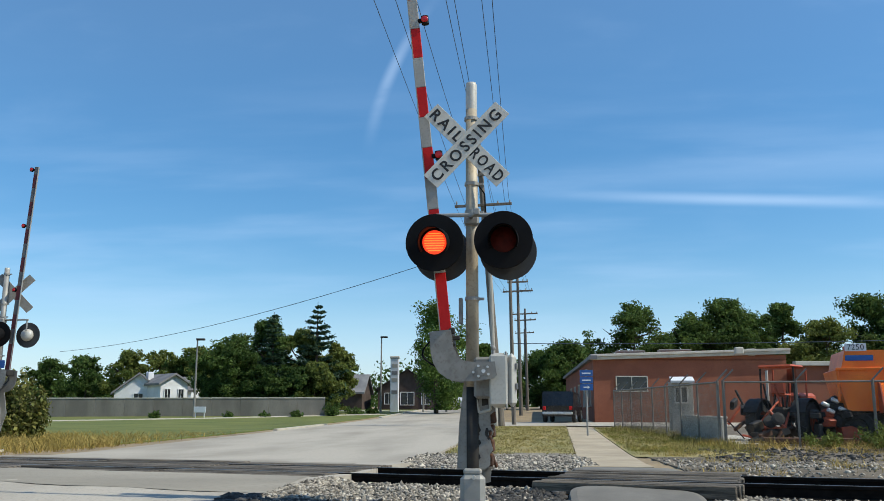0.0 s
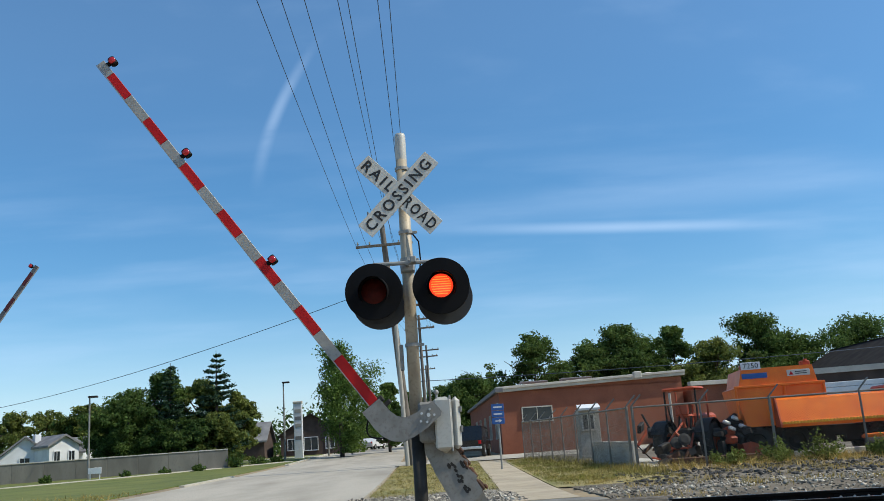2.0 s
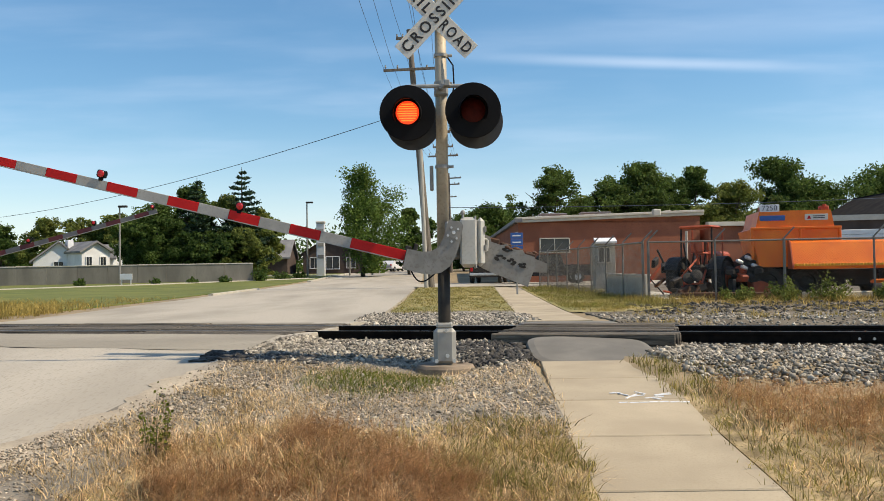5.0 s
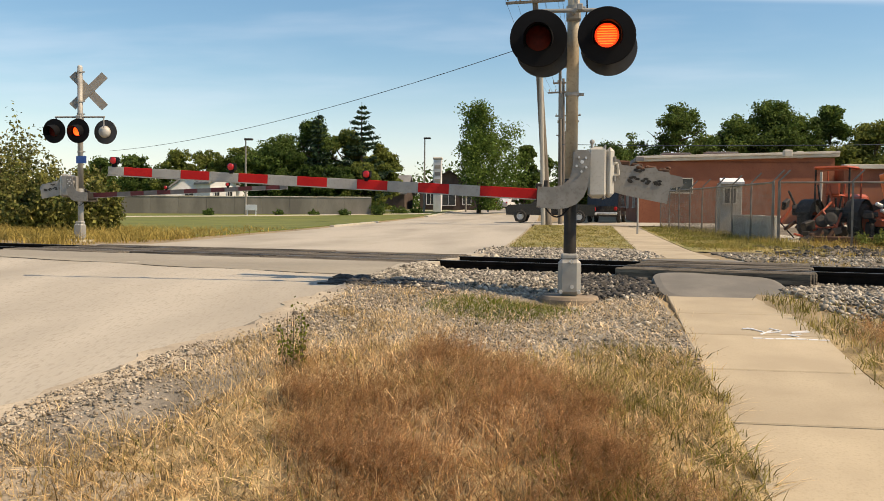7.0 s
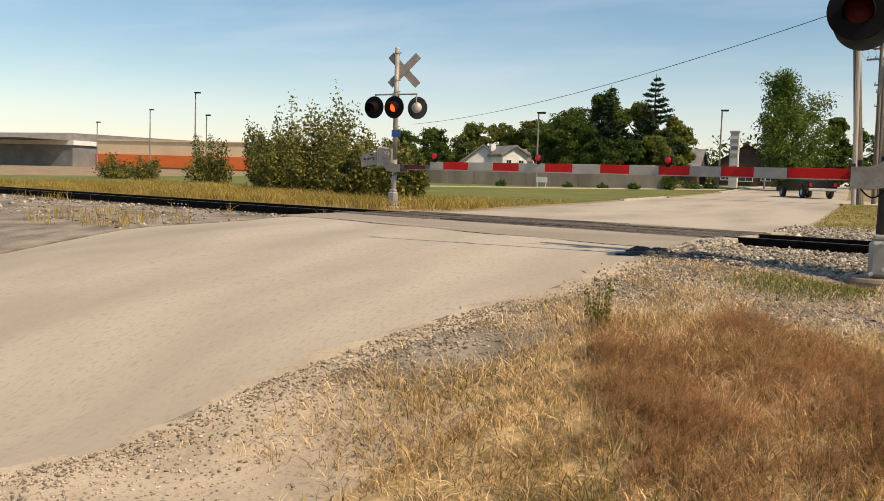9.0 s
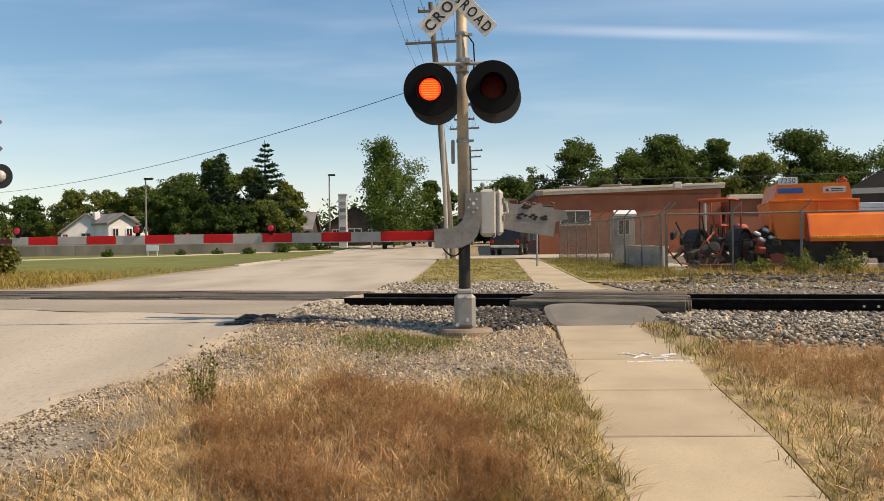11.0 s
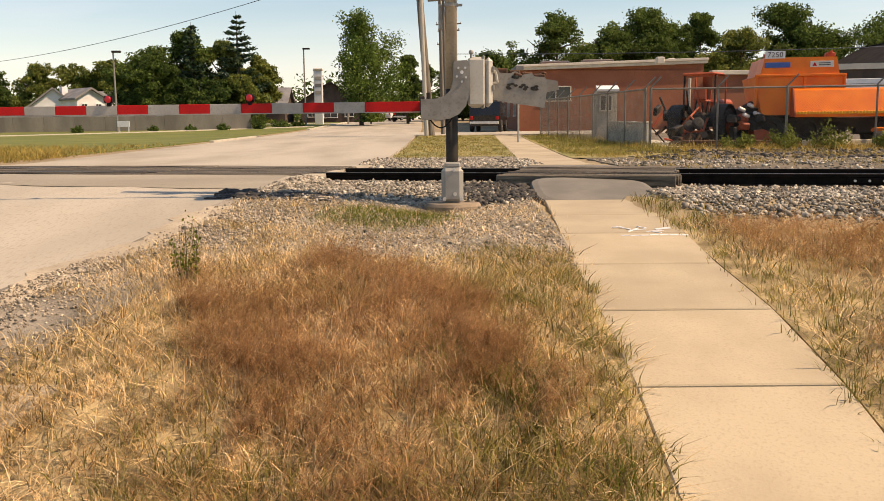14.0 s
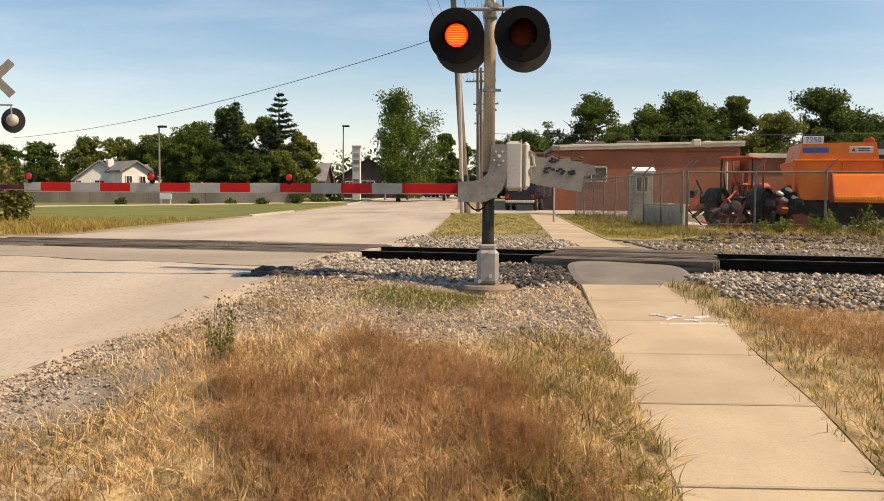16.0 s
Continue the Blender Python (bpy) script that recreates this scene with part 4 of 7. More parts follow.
def build_signal(m, mirror, label, front_lamps, near):
    root = empty("crossing_signal", m, label, "crossing signal", "signals of the crossing")
    f = -1 if mirror else 1
    bm = bmesh.new()
    lathe(bm, [(0.0, -0.25), (0.37, -0.25), (0.36, 0.07), (0.335, 0.105), (0.0, 0.11)], 56)
    part("footing", bm, M["footing"] if near else M["kerb"], root, "round stained concrete footing")
    bm = bmesh.new()
    rod(bm, (0, 0, 0.09), (0, 0, 1.5), 0.075, n=20)
    part("lower_mast", bm, M["mastdark"] if near else M["galv"], root, "near-black lower mast tube" if near else "grey lower mast tube", True)
    bm = bmesh.new()
    rod(bm, (0, 0, 1.5), (0, 0, 4.78), 0.075, 0.068, n=20)
    part("mast", bm, M["mast" if near else "galv"], root, "weathered tan steel mast" if near else "grey galvanised mast", True)
    bm = bmesh.new()
    mast_top = 5.125 if near else 4.84
    lathe(bm, [(0.068, 4.78), (0.068, mast_top - 0.045), (0.06, mast_top - 0.01), (0.0, mast_top)], 20)
    part("mast_cap", bm, M["silver"], root, "pale mast top", True)
    bm = bmesh.new()
    box(bm, (0, -0.04, 0.33), (0.27, 0.24, 0.44), bevel=0.05)
    box(bm, (0, -0.035, 0.575), (0.20, 0.18, 0.07), bevel=0.02)
    shroud = part("base_casting", bm, M["galv"], root, "grey cast mast base")
    for x, z in ((0.02, 0.52), (0.03, 0.22), (-0.1, 0.16), (0.11, 0.16)):
        bm = bmesh.new()
        rod(bm, (x, -0.155, z), (x, -0.185, z), 0.024, n=8)
        part("bolt", bm, M["bright"], shroud)
    for z in (2.5, 3.52, 3.86, 4.66):
        bm = bmesh.new()
        rod(bm, (0, 0, z - 0.02), (0, 0, z + 0.02), 0.085, n=20)
        box(bm, (0.11, 0, z), (0.06, 0.03, 0.03), bevel=0.004)
        part("clamp", bm, M["galv"], root)
    if near:
        bm = bmesh.new()
        box(bm, (-0.13, 0.0, 2.36), (0.045, 0.1, 0.30), bevel=0.01)
        part("side_plate", bm, M["plate"], root)
        bm = bmesh.new()
        pts = [(0.075, 0.03, 3.86), (0.15, 0.03, 3.75), (0.16, 0.03, 3.5), (0.10, 0.03, 3.2)]
        for a, b in zip(pts, pts[1:]):
            rod(bm, a, b, 0.009, n=6)
        part("cable", bm, M["black"], root)
    # lamp bracket
    bm = bmesh.new()
    half = 0.40 if near else 0.72
    by = -0.22 if near else -0.02
    rod(bm, (-half, by, 3.44), (half, by, 3.44), 0.024, n=10)
    for x in (-half + 0.03, half - 0.03):
        rod(bm, (x, by, 3.44), (x, by, 3.14), 0.02, n=8)
    box(bm, (0, -0.02, 3.42), (0.17, 0.18, 0.13), bevel=0.02)
    rod(bm, (0, -0.05, 3.44), (0, by - 0.02, 3.44), 0.03, n=8)
    box(bm, (0.07, by - 0.02, 3.47), (0.07, 0.08, 0.08), bevel=0.01)
    part("lamp_bracket", bm, M["galv"], root, "galvanised lamp bracket")
    for x, z, facing, first in front_lamps:
        lm = pose(x, (-0.36 if near else -0.17) if facing else (0.0 if near else 0.17), z, 0, 0, 0 if facing else 180)
        build_flasher(root, lm, first, facing)
    # crossbuck
    face = -0.12 if near else 0.085
    turn = pose(-0.05 if near else 0.20, face, 4.31 if near else 4.16, 0, 0, 0 if near else 196)
    crossbuck_blade(root, turn @ pose(0, 0.0, 0, 0, 46, 0), [("RAIL", -0.335, 0.47), ("ROAD", 0.345, 0.47)] if near else [], "grey-white sign blade" if near else "bare grey back of a sign blade")
    crossbuck_blade(root, turn @ pose(0, -0.014, 0, 0, -46, 0), [("CROSSING", -0.01, 1.10)] if near else [], "grey-white sign blade" if near else "bare grey back of a sign blade")
    # gate mechanism case on the mast
    bm = bmesh.new()
    box(bm, (f * 0.30, -0.02, 1.57), (0.20, 0.40, 0.60), bevel=0.05)
    box(bm, (f * 0.30, -0.235, 1.57), (0.20, 0.05, 0.56), bevel=0.02)
    case = part("gate_case", bm, M["silver"] if near else M["galv"], root, "silver painted gate mechanism case")
    bm = bmesh.new()
    box(bm, (f * 0.445, -0.03, 1.57), (0.10, 0.42, 0.585), bevel=0.045)
    part("case_cover", bm, M["silver"], case, "rounded case cover")
    bm = bmesh.new()
    box(bm, (f * 0.385, -0.03, 1.57), (0.022, 0.445, 0.625), bevel=0.008)
    part("case_flange", bm, M["galv"], case)
    bm = bmesh.new()
    rod(bm, (f * 0.24, -0.1, 1.86), (f * 0.24, -0.1, 1.92), 0.015, n=8)
    ball(bm, (f * 0.24, -0.1, 1.93), 0.03)
    part("lifting_eye", bm, M["galv"], case)
    for z in (1.72, 1.50):
        bm = bmesh.new()
        box(bm, (f * 0.5, -0.2, z), (0.03, 0.035, 0.07), bevel=0.005)
        part("latch", bm, M["plate"], case)
    bm = bmesh.new()
    box(bm, (f * 0.12, 0.0, 1.60), (0.20, 0.30, 0.46), bevel=0.03)
    part("case_bracket", bm, M["plate"], root)
    bm = bmesh.new()
    rod(bm, (f * 0.12, -0.36, 1.66), (f * 0.12, 0.26, 1.66), 0.05, n=14)
    part("pivot_shaft", bm, M["plate"], root)
    # the arm with its counterweight turns about the shaft
    pivot = new("gate_arm")
    pivot.parent = root
    pivot.matrix_basis = pose(f * 0.12, -0.30, 1.66)
    pivot["label"] = "red and white striped gate arm with counterweight"

    def flip(pts):
        return [(f * x, z) for x, z in pts]
    side = [(-0.09, 0.155), (0.06, 0.16), (0.092, 0.12), (0.10, -0.10), (0.085, -0.25), (0.045, -0.38), (-0.035, -0.47), (-0.14, -0.52), (-0.26, -0.537), (-0.49, -0.53), (-0.49, -0.29), (-0.31, -0.285), (-0.21, -0.255), (-0.14, -0.19), (-0.108, -0.08)]
    for y in ((-0.05, -0.038), (0.46, 0.472)):
        bm = bmesh.new()
        prism(bm, flip(side), y[0], y[1], "y")
        plate = part("arm_plate", bm, M["plate"], pivot, "bent grey steel arm plate")
        if y[0] < 0:
            for x, z in ((-0.04, 0.07), (0.04, 0.07), (-0.06, -0.03), (0.05, -0.04), (0.0, 0.02), (0.0, -0.09)):
                bm = bmesh.new()
                rod(bm, (f * x, -0.05, z), (f * x, -0.072, z), 0.022 if (x, z) == (0.0, 0.02) else 0.014, n=8)
                part("bolt", bm, M["bright"], plate)
    bm = bmesh.new()
    box(bm, (f * -0.42, 0.22, -0.385), (0.16, 0.44, 0.20), bevel=0.02)
    box(bm, (f * -0.48, 0.02, -0.28), (0.07, 0.08, 0.06), bevel=0.01)
    box(bm, (f * -0.40, 0.06, -0.25), (0.05, 0.06, 0.09), bevel=0.01)
    part("arm_socket", bm, M["mastdark"], pivot)
    x0, length, count = -0.50, 5.46, 14
    step = 0.380
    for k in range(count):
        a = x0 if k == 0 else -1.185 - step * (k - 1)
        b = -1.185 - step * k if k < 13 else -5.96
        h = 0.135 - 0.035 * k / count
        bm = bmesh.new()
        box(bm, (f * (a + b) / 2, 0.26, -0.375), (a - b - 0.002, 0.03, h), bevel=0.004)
        # The far arm's stripes take darker copies with the shade coloured in.
        part("red_stripe" if k % 2 == 0 else "white_stripe", bm, M["red" if near else "redshade"] if k % 2 == 0 else M["white" if near else "whiteshade"], pivot)
    bm = bmesh.new()
    box(bm, (f * (x0 - length / 2), 0.26, -0.435), (length, 0.045, 0.012))
    part("arm_rail", bm, M["galv"], pivot)
    for x in (-2.59, -4.32, -5.88):
        bm = bmesh.new()
        rod(bm, (f * x, 0.26, -0.33), (f * x, 0.26, -0.285), 0.03, n=10)
        rod(bm, (f * (x - 0.05), 0.26, -0.245), (f * (x + 0.05), 0.26, -0.245), 0.046, n=12)
        body = part("arm_lamp", bm, M["black"], pivot, "small warning lamp on the arm")
        for s in (-1, 1):
            bm = bmesh.new()
            ball(bm, (f * x, 0.26 + 0.04 * s, -0.245), 0.043, (1, 0.55, 1), 12, 8)
            part("lamp_lens", bm, M["armlamp"], body, "red lamp lens", True)
    bm = bmesh.new()
    last = Vector((f * -0.42, -0.04, -0.48))
    for k in range(1, 13):
        t = k / 12
        q = Vector((f * (-0.42 + 0.34 * t), -0.04, -0.48 - 0.16 * math.sin(math.pi * t) + 0.02 * t))
        rod(bm, last, q, 0.009, n=6)
        last = q
    part("arm_cable", bm, M["black"], pivot)
    # counterweight arms and weights on the other side
    for y in (0.27, 0.60):
        bm = bmesh.new()
        if y < 0.5:
            outline = [(0.0, 0.10), (0.30, 0.11), (0.44, 0.09), (0.47, 0.03), (0.60, 0.02), (0.66, 0.05), (0.74, 0.00), (0.86, 0.02), (0.90, -0.02), (1.02, -0.03), (1.06, -0.10), (1.02, -0.40), (0.55, -0.33), (0.42, -0.30), (0.05, -0.22)]
        else:
            outline = [(0.0, 0.08), (0.36, 0.08), (1.22, -0.06), (1.24, -0.17), (0.62, -0.30), (0.05, -0.16)]
        prism(bm, flip(outline), y, y + 0.02, "y")
        side_plate = part("counterweight_plate", bm, M["plate"] if near else M["galv"], pivot, "weathered grey counterweight side plate")
        if y < 0.5:
            # Dark pieces on the plate's face stand in for shade in its openings.
            bm = bmesh.new()
            prism(bm, flip([(0.12, 0.03), (0.36, 0.02), (0.37, -0.05), (0.13, -0.04)]), y - 0.004, y - 0.001, "y")
            part("slot", bm, M["mastdark"], side_plate, "dark piece for the shade in the slot")
            bm = bmesh.new()
            for p, q in (((0.10, 0.055), (0.42, 0.04)), ((0.42, 0.04), (0.44, -0.09)), ((0.44, -0.09), (0.08, -0.13))):
                rod(bm, (f * p[0], y - 0.012, p[1]), (f * q[0], y - 0.012, q[1]), 0.016, n=6)
            part("slot_rim", bm, M["silver"], side_plate)
            rng = random.Random(3)
            for cx, cz, wide, tall in ((0.62, -0.14, 0.07, 0.045), (0.76, -0.15, 0.05, 0.04), (0.90, -0.16, 0.04, 0.03), (0.68, -0.02, 0.06, 0.02)):
                bm = bmesh.new()
                for k in range(6):
                    a = rng.uniform(0, 6.28)
                    prism(bm, [(f * (cx + wide * 0.7 * math.cos(a) + 0.030 * math.cos(b)), cz + tall * 0.7 * math.sin(a) + 0.018 * math.sin(b)) for b in (0, 1.2, 2.5, 3.7, 5.0)], y - 0.006 - 0.0005 * k, y - 0.001, "y")
                part("rust_hole", bm, M["mastdark"], side_plate, "ragged dark piece for the shade in a hole")
    for k in range(4):
        bm = bmesh.new()
        box(bm, (f * (0.50 + 0.155 * k), 0.445, -0.01 - 0.025 * k), (0.14, 0.29, 0.19), bevel=0.015)
        part("weight", bm, M["rust"] if near else M["galv"], pivot, "rusty iron counterweight block")
    if near:
        for k in range(14):
            bm = bmesh.new()
            rng = random.Random(k)
            ball(bm, (0.55 + 0.50 * rng.random(), 0.26 + 0.2 * rng.random(), 0.03 - 0.05 * rng.random()), 0.035, (1, 1, 0.6), 8, 6)
            part("rust_lump", bm, M["rust"], pivot)
    MOVES.append((pivot, [(t, pose(f * 0.12, -0.30, 1.66, 0, f * a * (1.0 if near else 1.03), 0)) for t, a in ARM_KEYS]))
    return root


build_signal(pose(0, 0, 0.03), False, "tall tan mast with crossbuck, two flashers and striped gate arm", [(-0.40, 3.10, True, True), (0.375, 3.12, True, False), (-0.345, 3.035, False, None), (0.42, 3.045, False, None)], True)
far_sig = build_signal(pose(-13.1, 11.85, 0.20), True, "grey mast with flashers and striped gate arm beyond the tracks", [(-0.66, 3.05, True, True), (0.03, 3.05, True, False), (0.64, 3.05, False, None)], False)
bm = bmesh.new()
box(bm, (0.08, -0.10, 2.28), (0.30, 0.01, 0.20), bevel=0.003)
part("notice_plate", bm, M["blue"], far_sig, "small blue notice plate")


# ---------------------------------------------------------------- buildings
def gz(x, y):
    return float(ground_z(x, y))


def window_part(parent, m, w, h, name="window", frame_mat="fascia"):
    """A framed pane in a wall whose face is the xz plane of m, front at -y."""
    bm = bmesh.new()
    t = 0.07
    for c, s in (((0, -0.03, h / 2), (w, 0.08, t)), ((0, -0.03, -h / 2), (w + 0.1, 0.14, t)), ((-w / 2, -0.03, 0), (t, 0.08, h)), ((w / 2, -0.03, 0), (t, 0.08, h)), ((0, -0.02, 0), (0.04, 0.05, h))):
        box(bm, m @ Vector(c), s, m.to_3x3().to_4x4())
    win = part(name, bm, M[frame_mat], parent)
    bm = bmesh.new()
    box(bm, m @ Vector((0, 0.0, 0)), (w - t, 0.02, h - t), m.to_3x3().to_4x4())
    part("pane", bm, M["glass"], win)


def build_brick_building():
    root = empty("brick_building", Matrix.Identity(4), "low red brick industrial building with pale roof edge", "building")
    A, B, C, D = (4.96, 48.0), (17.4, 49.0), (17.6, 80.0), (4.6, 80.0)
    top = 4.75
    bm = bmesh.new()
    prism(bm, [A, B, C, D], 0.3, top, "z")
    wall = part("wall", bm, M["brick"], root, "red brick wall")
    ang = math.degrees(math.atan2(B[1] - A[1], B[0] - A[0]))
    front = pose(A[0], A[1], 0, 0, 0, ang)
    L = math.hypot(B[0] - A[0], B[1] - A[1])
    rise = math.degrees(math.atan2(0.40, L))
    for z, deep, tall, mat, words in ((0.20, 0.62, 0.16, "fascia", "pale metal roof edge"), (0.02, 0.46, 0.20, "kerb", "weathered tan fascia board")):
        bm = bmesh.new()
        box(bm, front @ Vector((L / 2, -0.05, top + z + 0.21)), (L + 0.4, deep, tall), front.to_3x3().to_4x4() @ pose(0, 0, 0, 0, -rise, 0), 0.015)
        part("fascia", bm, M[mat], root, words)
    bm = bmesh.new()
    box(bm, front @ Vector((L / 2, 0.12, top + 0.10)), (L, 0.24, 0.36), front.to_3x3().to_4x4())
    part("parapet", bm, M["brick"], root)
    bm = bmesh.new()
    box(bm, ((A[0] + D[0]) / 2, 64, top + 0.08), (0.5, 33, 0.24), pose(0, 0, 0, 0, 0, 0.6))
    part("fascia", bm, M["roofgrey"], root, "grey side roof edge")
    window_part(root, front @ pose(2.45, -0.02, 3.15), 2.0, 0.95)
    for k in range(5):
        window_part(root, pose(4.93 - 0.012 * 5 * k, 51 + 5 * k, 2.6, 0, 0, -90), 1.5, 1.7)
    for x, y, w in ((8.2, 55, 2.0), (11.2, 54, 2.2)):
        bm = bmesh.new()
        for dx in (-w / 2, w / 2):
            rod(bm, (x + dx, y, 4.7), (x + dx, y, 5.75), 0.05, n=6)
        rod(bm, (x - w / 2, y, 5.72), (x + w / 2, y, 5.72), 0.06, n=6)
        rod(bm, (x - w / 2, y + 1, 5.72), (x + w / 2, y + 1, 5.72), 0.06, n=6)
        part("roof_frame", bm, M["plate"], root, "metal frame on the roof")
    for x, y in ((14.1, 47.5), (15.2, 49)):
        bm = bmesh.new()
        box(bm, (x, y, 5.2), (0.5, 0.5, 0.45), bevel=0.05)
        part("roof_vent", bm, M["fascia"], root, "pale roof vent")
    # lower wing
    root2 = empty("brick_wing", Matrix.Identity(4), "lower brick wing with dark doorway and metal roof edge", "building")
    bm = bmesh.new()
    prism(bm, [(17.75, 48.2), (24.2, 48.9), (25, 66), (17.9, 66)], 0.3, 4.3, "z")
    part("wall", bm, M["brick"], root2)
    bm = bmesh.new()
    box(bm, (21.0, 48.5, 4.42), (6.8, 0.5, 0.28), pose(0, 0, 0, 0, 0, 6.2), 0.02)
    part("fascia", bm, M["fascia"], root2)
    # A dark box on the wall stands in for shade inside the doorway.
    bm = bmesh.new()
    box(bm, (21.8, 48.58, 2.3), (1.7, 0.12, 2.8), pose(0, 0, 0, 0, 0, 6.2))
    part("doorway", bm, M["darkwall"], root2, "dark panel for the shade in an open doorway")


build_brick_building()


def build_block(name, pts, lo, hi, wall, roof_mat, label, fascia=0.3):
    root = empty(name, Matrix.Identity(4), label, "building")
    bm = bmesh.new()
    prism(bm, pts, lo, hi, "z")
    part("wall", bm, M[wall], root)
    cx, cy = sum(p[0] for p in pts) / len(pts), sum(p[1] for p in pts) / len(pts)
    bm = bmesh.new()
    prism(bm, [(cx + (x - cx) * 1.012, cy + (y - cy) * 1.012) for x, y in pts], hi - 0.02, hi + fascia, "z")
    part("roof", bm, M[roof_mat], root)
    return root


shed = build_block("metal_shed", [(22.7, 40.5), (34, 37.8), (36, 60), (24, 60)], 0.3, 4.1, "darkwall", "fascia", "long metal shed with white roller door")
bm = bmesh.new()
for k in range(9):
    box(bm, (24.6, 39.85, 1.0 + 0.30 * k), (4.2, 0.16, 0.285), pose(0, 0, 0, 0, 0, -13.4), 0.02)
part("roller_door", bm, M["siding"], shed, "white slatted roller door")
gable = empty("gabled_barn", Matrix.Identity(4), "large dark gabled barn behind the yard", "building")
bm = bmesh.new()
prism(bm, [(34.5, 0.5), (52, 0.5), (52, 5.4), (39.8, 7.8), (34.5, 5.0)], 52, 74, "y")
part("wall", bm, M["darkwall"], gable)
for s in ((34.1, 4.85, 39.9, 7.95), (39.7, 7.95, 52.4, 5.3)):
    bm = bmesh.new()
    prism(bm, [(s[0], s[1]), (s[2], s[3]), (s[2], s[3] + 0.18), (s[0], s[1] + 0.18)], 51.6, 74.4, "y")
    part("roof", bm, M["roofdark"], gable)

# small gate house behind the fence
hut = empty("gate_hut", pose(7.45, 30.0, 0.45), "small brick hut with pale awning and window", "hut")
bm = bmesh.new()
box(bm, (0.0, 0.4, 1.1), (0.95, 0.8, 2.2), bevel=0.02)
part("wall", bm, M["wallbase"], hut, "pale grey hut wall")
bm = bmesh.new()
box(bm, (0, -0.1, 2.28), (1.0, 0.5, 0.10), pose(0, 0, 0, 22, 0, 0))
part("awning", bm, M["siding"], hut, "slanting white awning")
window_part(hut, pose(-0.05, -0.02, 1.62), 0.55, 0.7)


def build_gabled(name, m, w, d, h, ridge, wall, roof, label, windows):
    root = empty(name, m, label, "house")
    bm = bmesh.new()
    prism(bm, [(-w / 2, 0), (w / 2, 0), (w / 2, h), (0, ridge), (-w / 2, h)], 0, d, "y")
    part("wall", bm, M[wall], root)
    for s in (-1, 1):
        bm = bmesh.new()
        prism(bm, [(s * (w / 2 + 0.3), h - 0.2), (0, ridge + 0.03), (0, ridge + 0.22), (s * (w / 2 + 0.3), h)], -0.35, d + 0.35, "y")
        part("roof", bm, M[roof], root)
    for x, z, ww, hh in windows:
        window_part(root, pose(x, -0.02, z), ww, hh, frame_mat="siding")
    return root


hb = gz(-38, 76)
build_gabled("white_house", pose(-38.2, 76, hb, 0, 0, 20), 4.6, 6, 1.9, 3.7, "siding", "roofgrey", "white gabled house behind the long wall", [(0, 1.3, 0.9, 1.1)])
build_gabled("white_house", pose(-33.6, 79.5, hb, 0, 0, 96), 3.6, 6.0, 2.2, 3.4, "siding", "roofgrey", "white house wing with grey roof", [])
wh = build_gabled("white_house", pose(-34.1, 75, hb, 0, 0, 46), 2.8, 6, 2.8, 3.6, "siding", "roofgrey", "white house front with tall windows", [(-0.7, 1.5, 0.6, 1.5), (0.7, 1.5, 0.6, 1.5)])
bm = bmesh.new()
box(bm, (-0.9, 4, 3.5), (0.6, 0.6, 1.0), bevel=0.03)
part("chimney", bm, M["siding"], wh)
build_gabled("brown_house", pose(-18.6, 96, 1.7, 0, 0, 90), 6.0, 6.5, 2.0, 4.0, "darkwall", "roofgrey", "dark brown house with grey shingle roof", [])
bh = build_gabled("brown_house", pose(-13.5, 95, 1.7, 0, 0, 5), 7.0, 8, 2.4, 4.6, "darkwall", "roofdark", "dark house with white framed windows", [(-2.2, 1.3, 1.0, 1.3), (0.0, 1.3, 1.6, 1.5), (2.2, 1.3, 1.0, 1.3)])

store = build_block("store_building", [(-113, 92), (-84, 97), (-84, 125), (-113, 125)], 1.5, 6.0, "cream", "cream", "cream store building with wide orange band", 0.2)
bm = bmesh.new()
box(bm, (-98.55, 94.2, 2.9), (29.5, 0.5, 1.9), pose(0, 0, 0, 0, 0, 9.8))
part("orange_band", bm, M["orangewall"], store, "orange painted lower band")
gs = build_block("warehouse", [(-190, 84), (-121, 94), (-121, 130), (-190, 125)], 1.5, 5.3, "metalwall", "siding", "long grey warehouse with white roof edge", 0.75)
bm = bmesh.new()
prism(bm, [(84, 6.0), (94, 7.3), (124, 7.6), (124, 6.0)], -188, -121.5, "x")
part("roof_slope", bm, M["roofgrey"], gs, "low grey roof")

# long grey wall by the lawn
wall_root = empty("boundary_wall", Matrix.Identity(4), "long grey weathered boundary wall with shrubs before it", "wall")
wa, wb = Vector((-52, 55.2, 0)), Vector((-16, 62.5, 0))
n = 16
for k in range(n):
    a, b = wa.lerp(wb, k / n), wa.lerp(wb, (k + 1) / n)
    mid, d = (a + b) / 2, b - a
    bm = bmesh.new()
    box(bm, (mid.x, mid.y, gz(mid.x, mid.y) + 0.62), (d.length - 0.005, 0.2, 1.64), pose(0, 0, 0, 0, 0, math.degrees(math.atan2(d.y, d.x))), 0.02)
    part("wall_panel", bm, M["greywall"], wall_root)
    bm = bmesh.new()
    box(bm, (mid.x, mid.y, gz(mid.x, mid.y) + 1.48), (d.length - 0.02, 0.28, 0.08), pose(0, 0, 0, 0, 0, math.degrees(math.atan2(d.y, d.x))), 0.01)
    part("coping", bm, M["fascia"], wall_root)

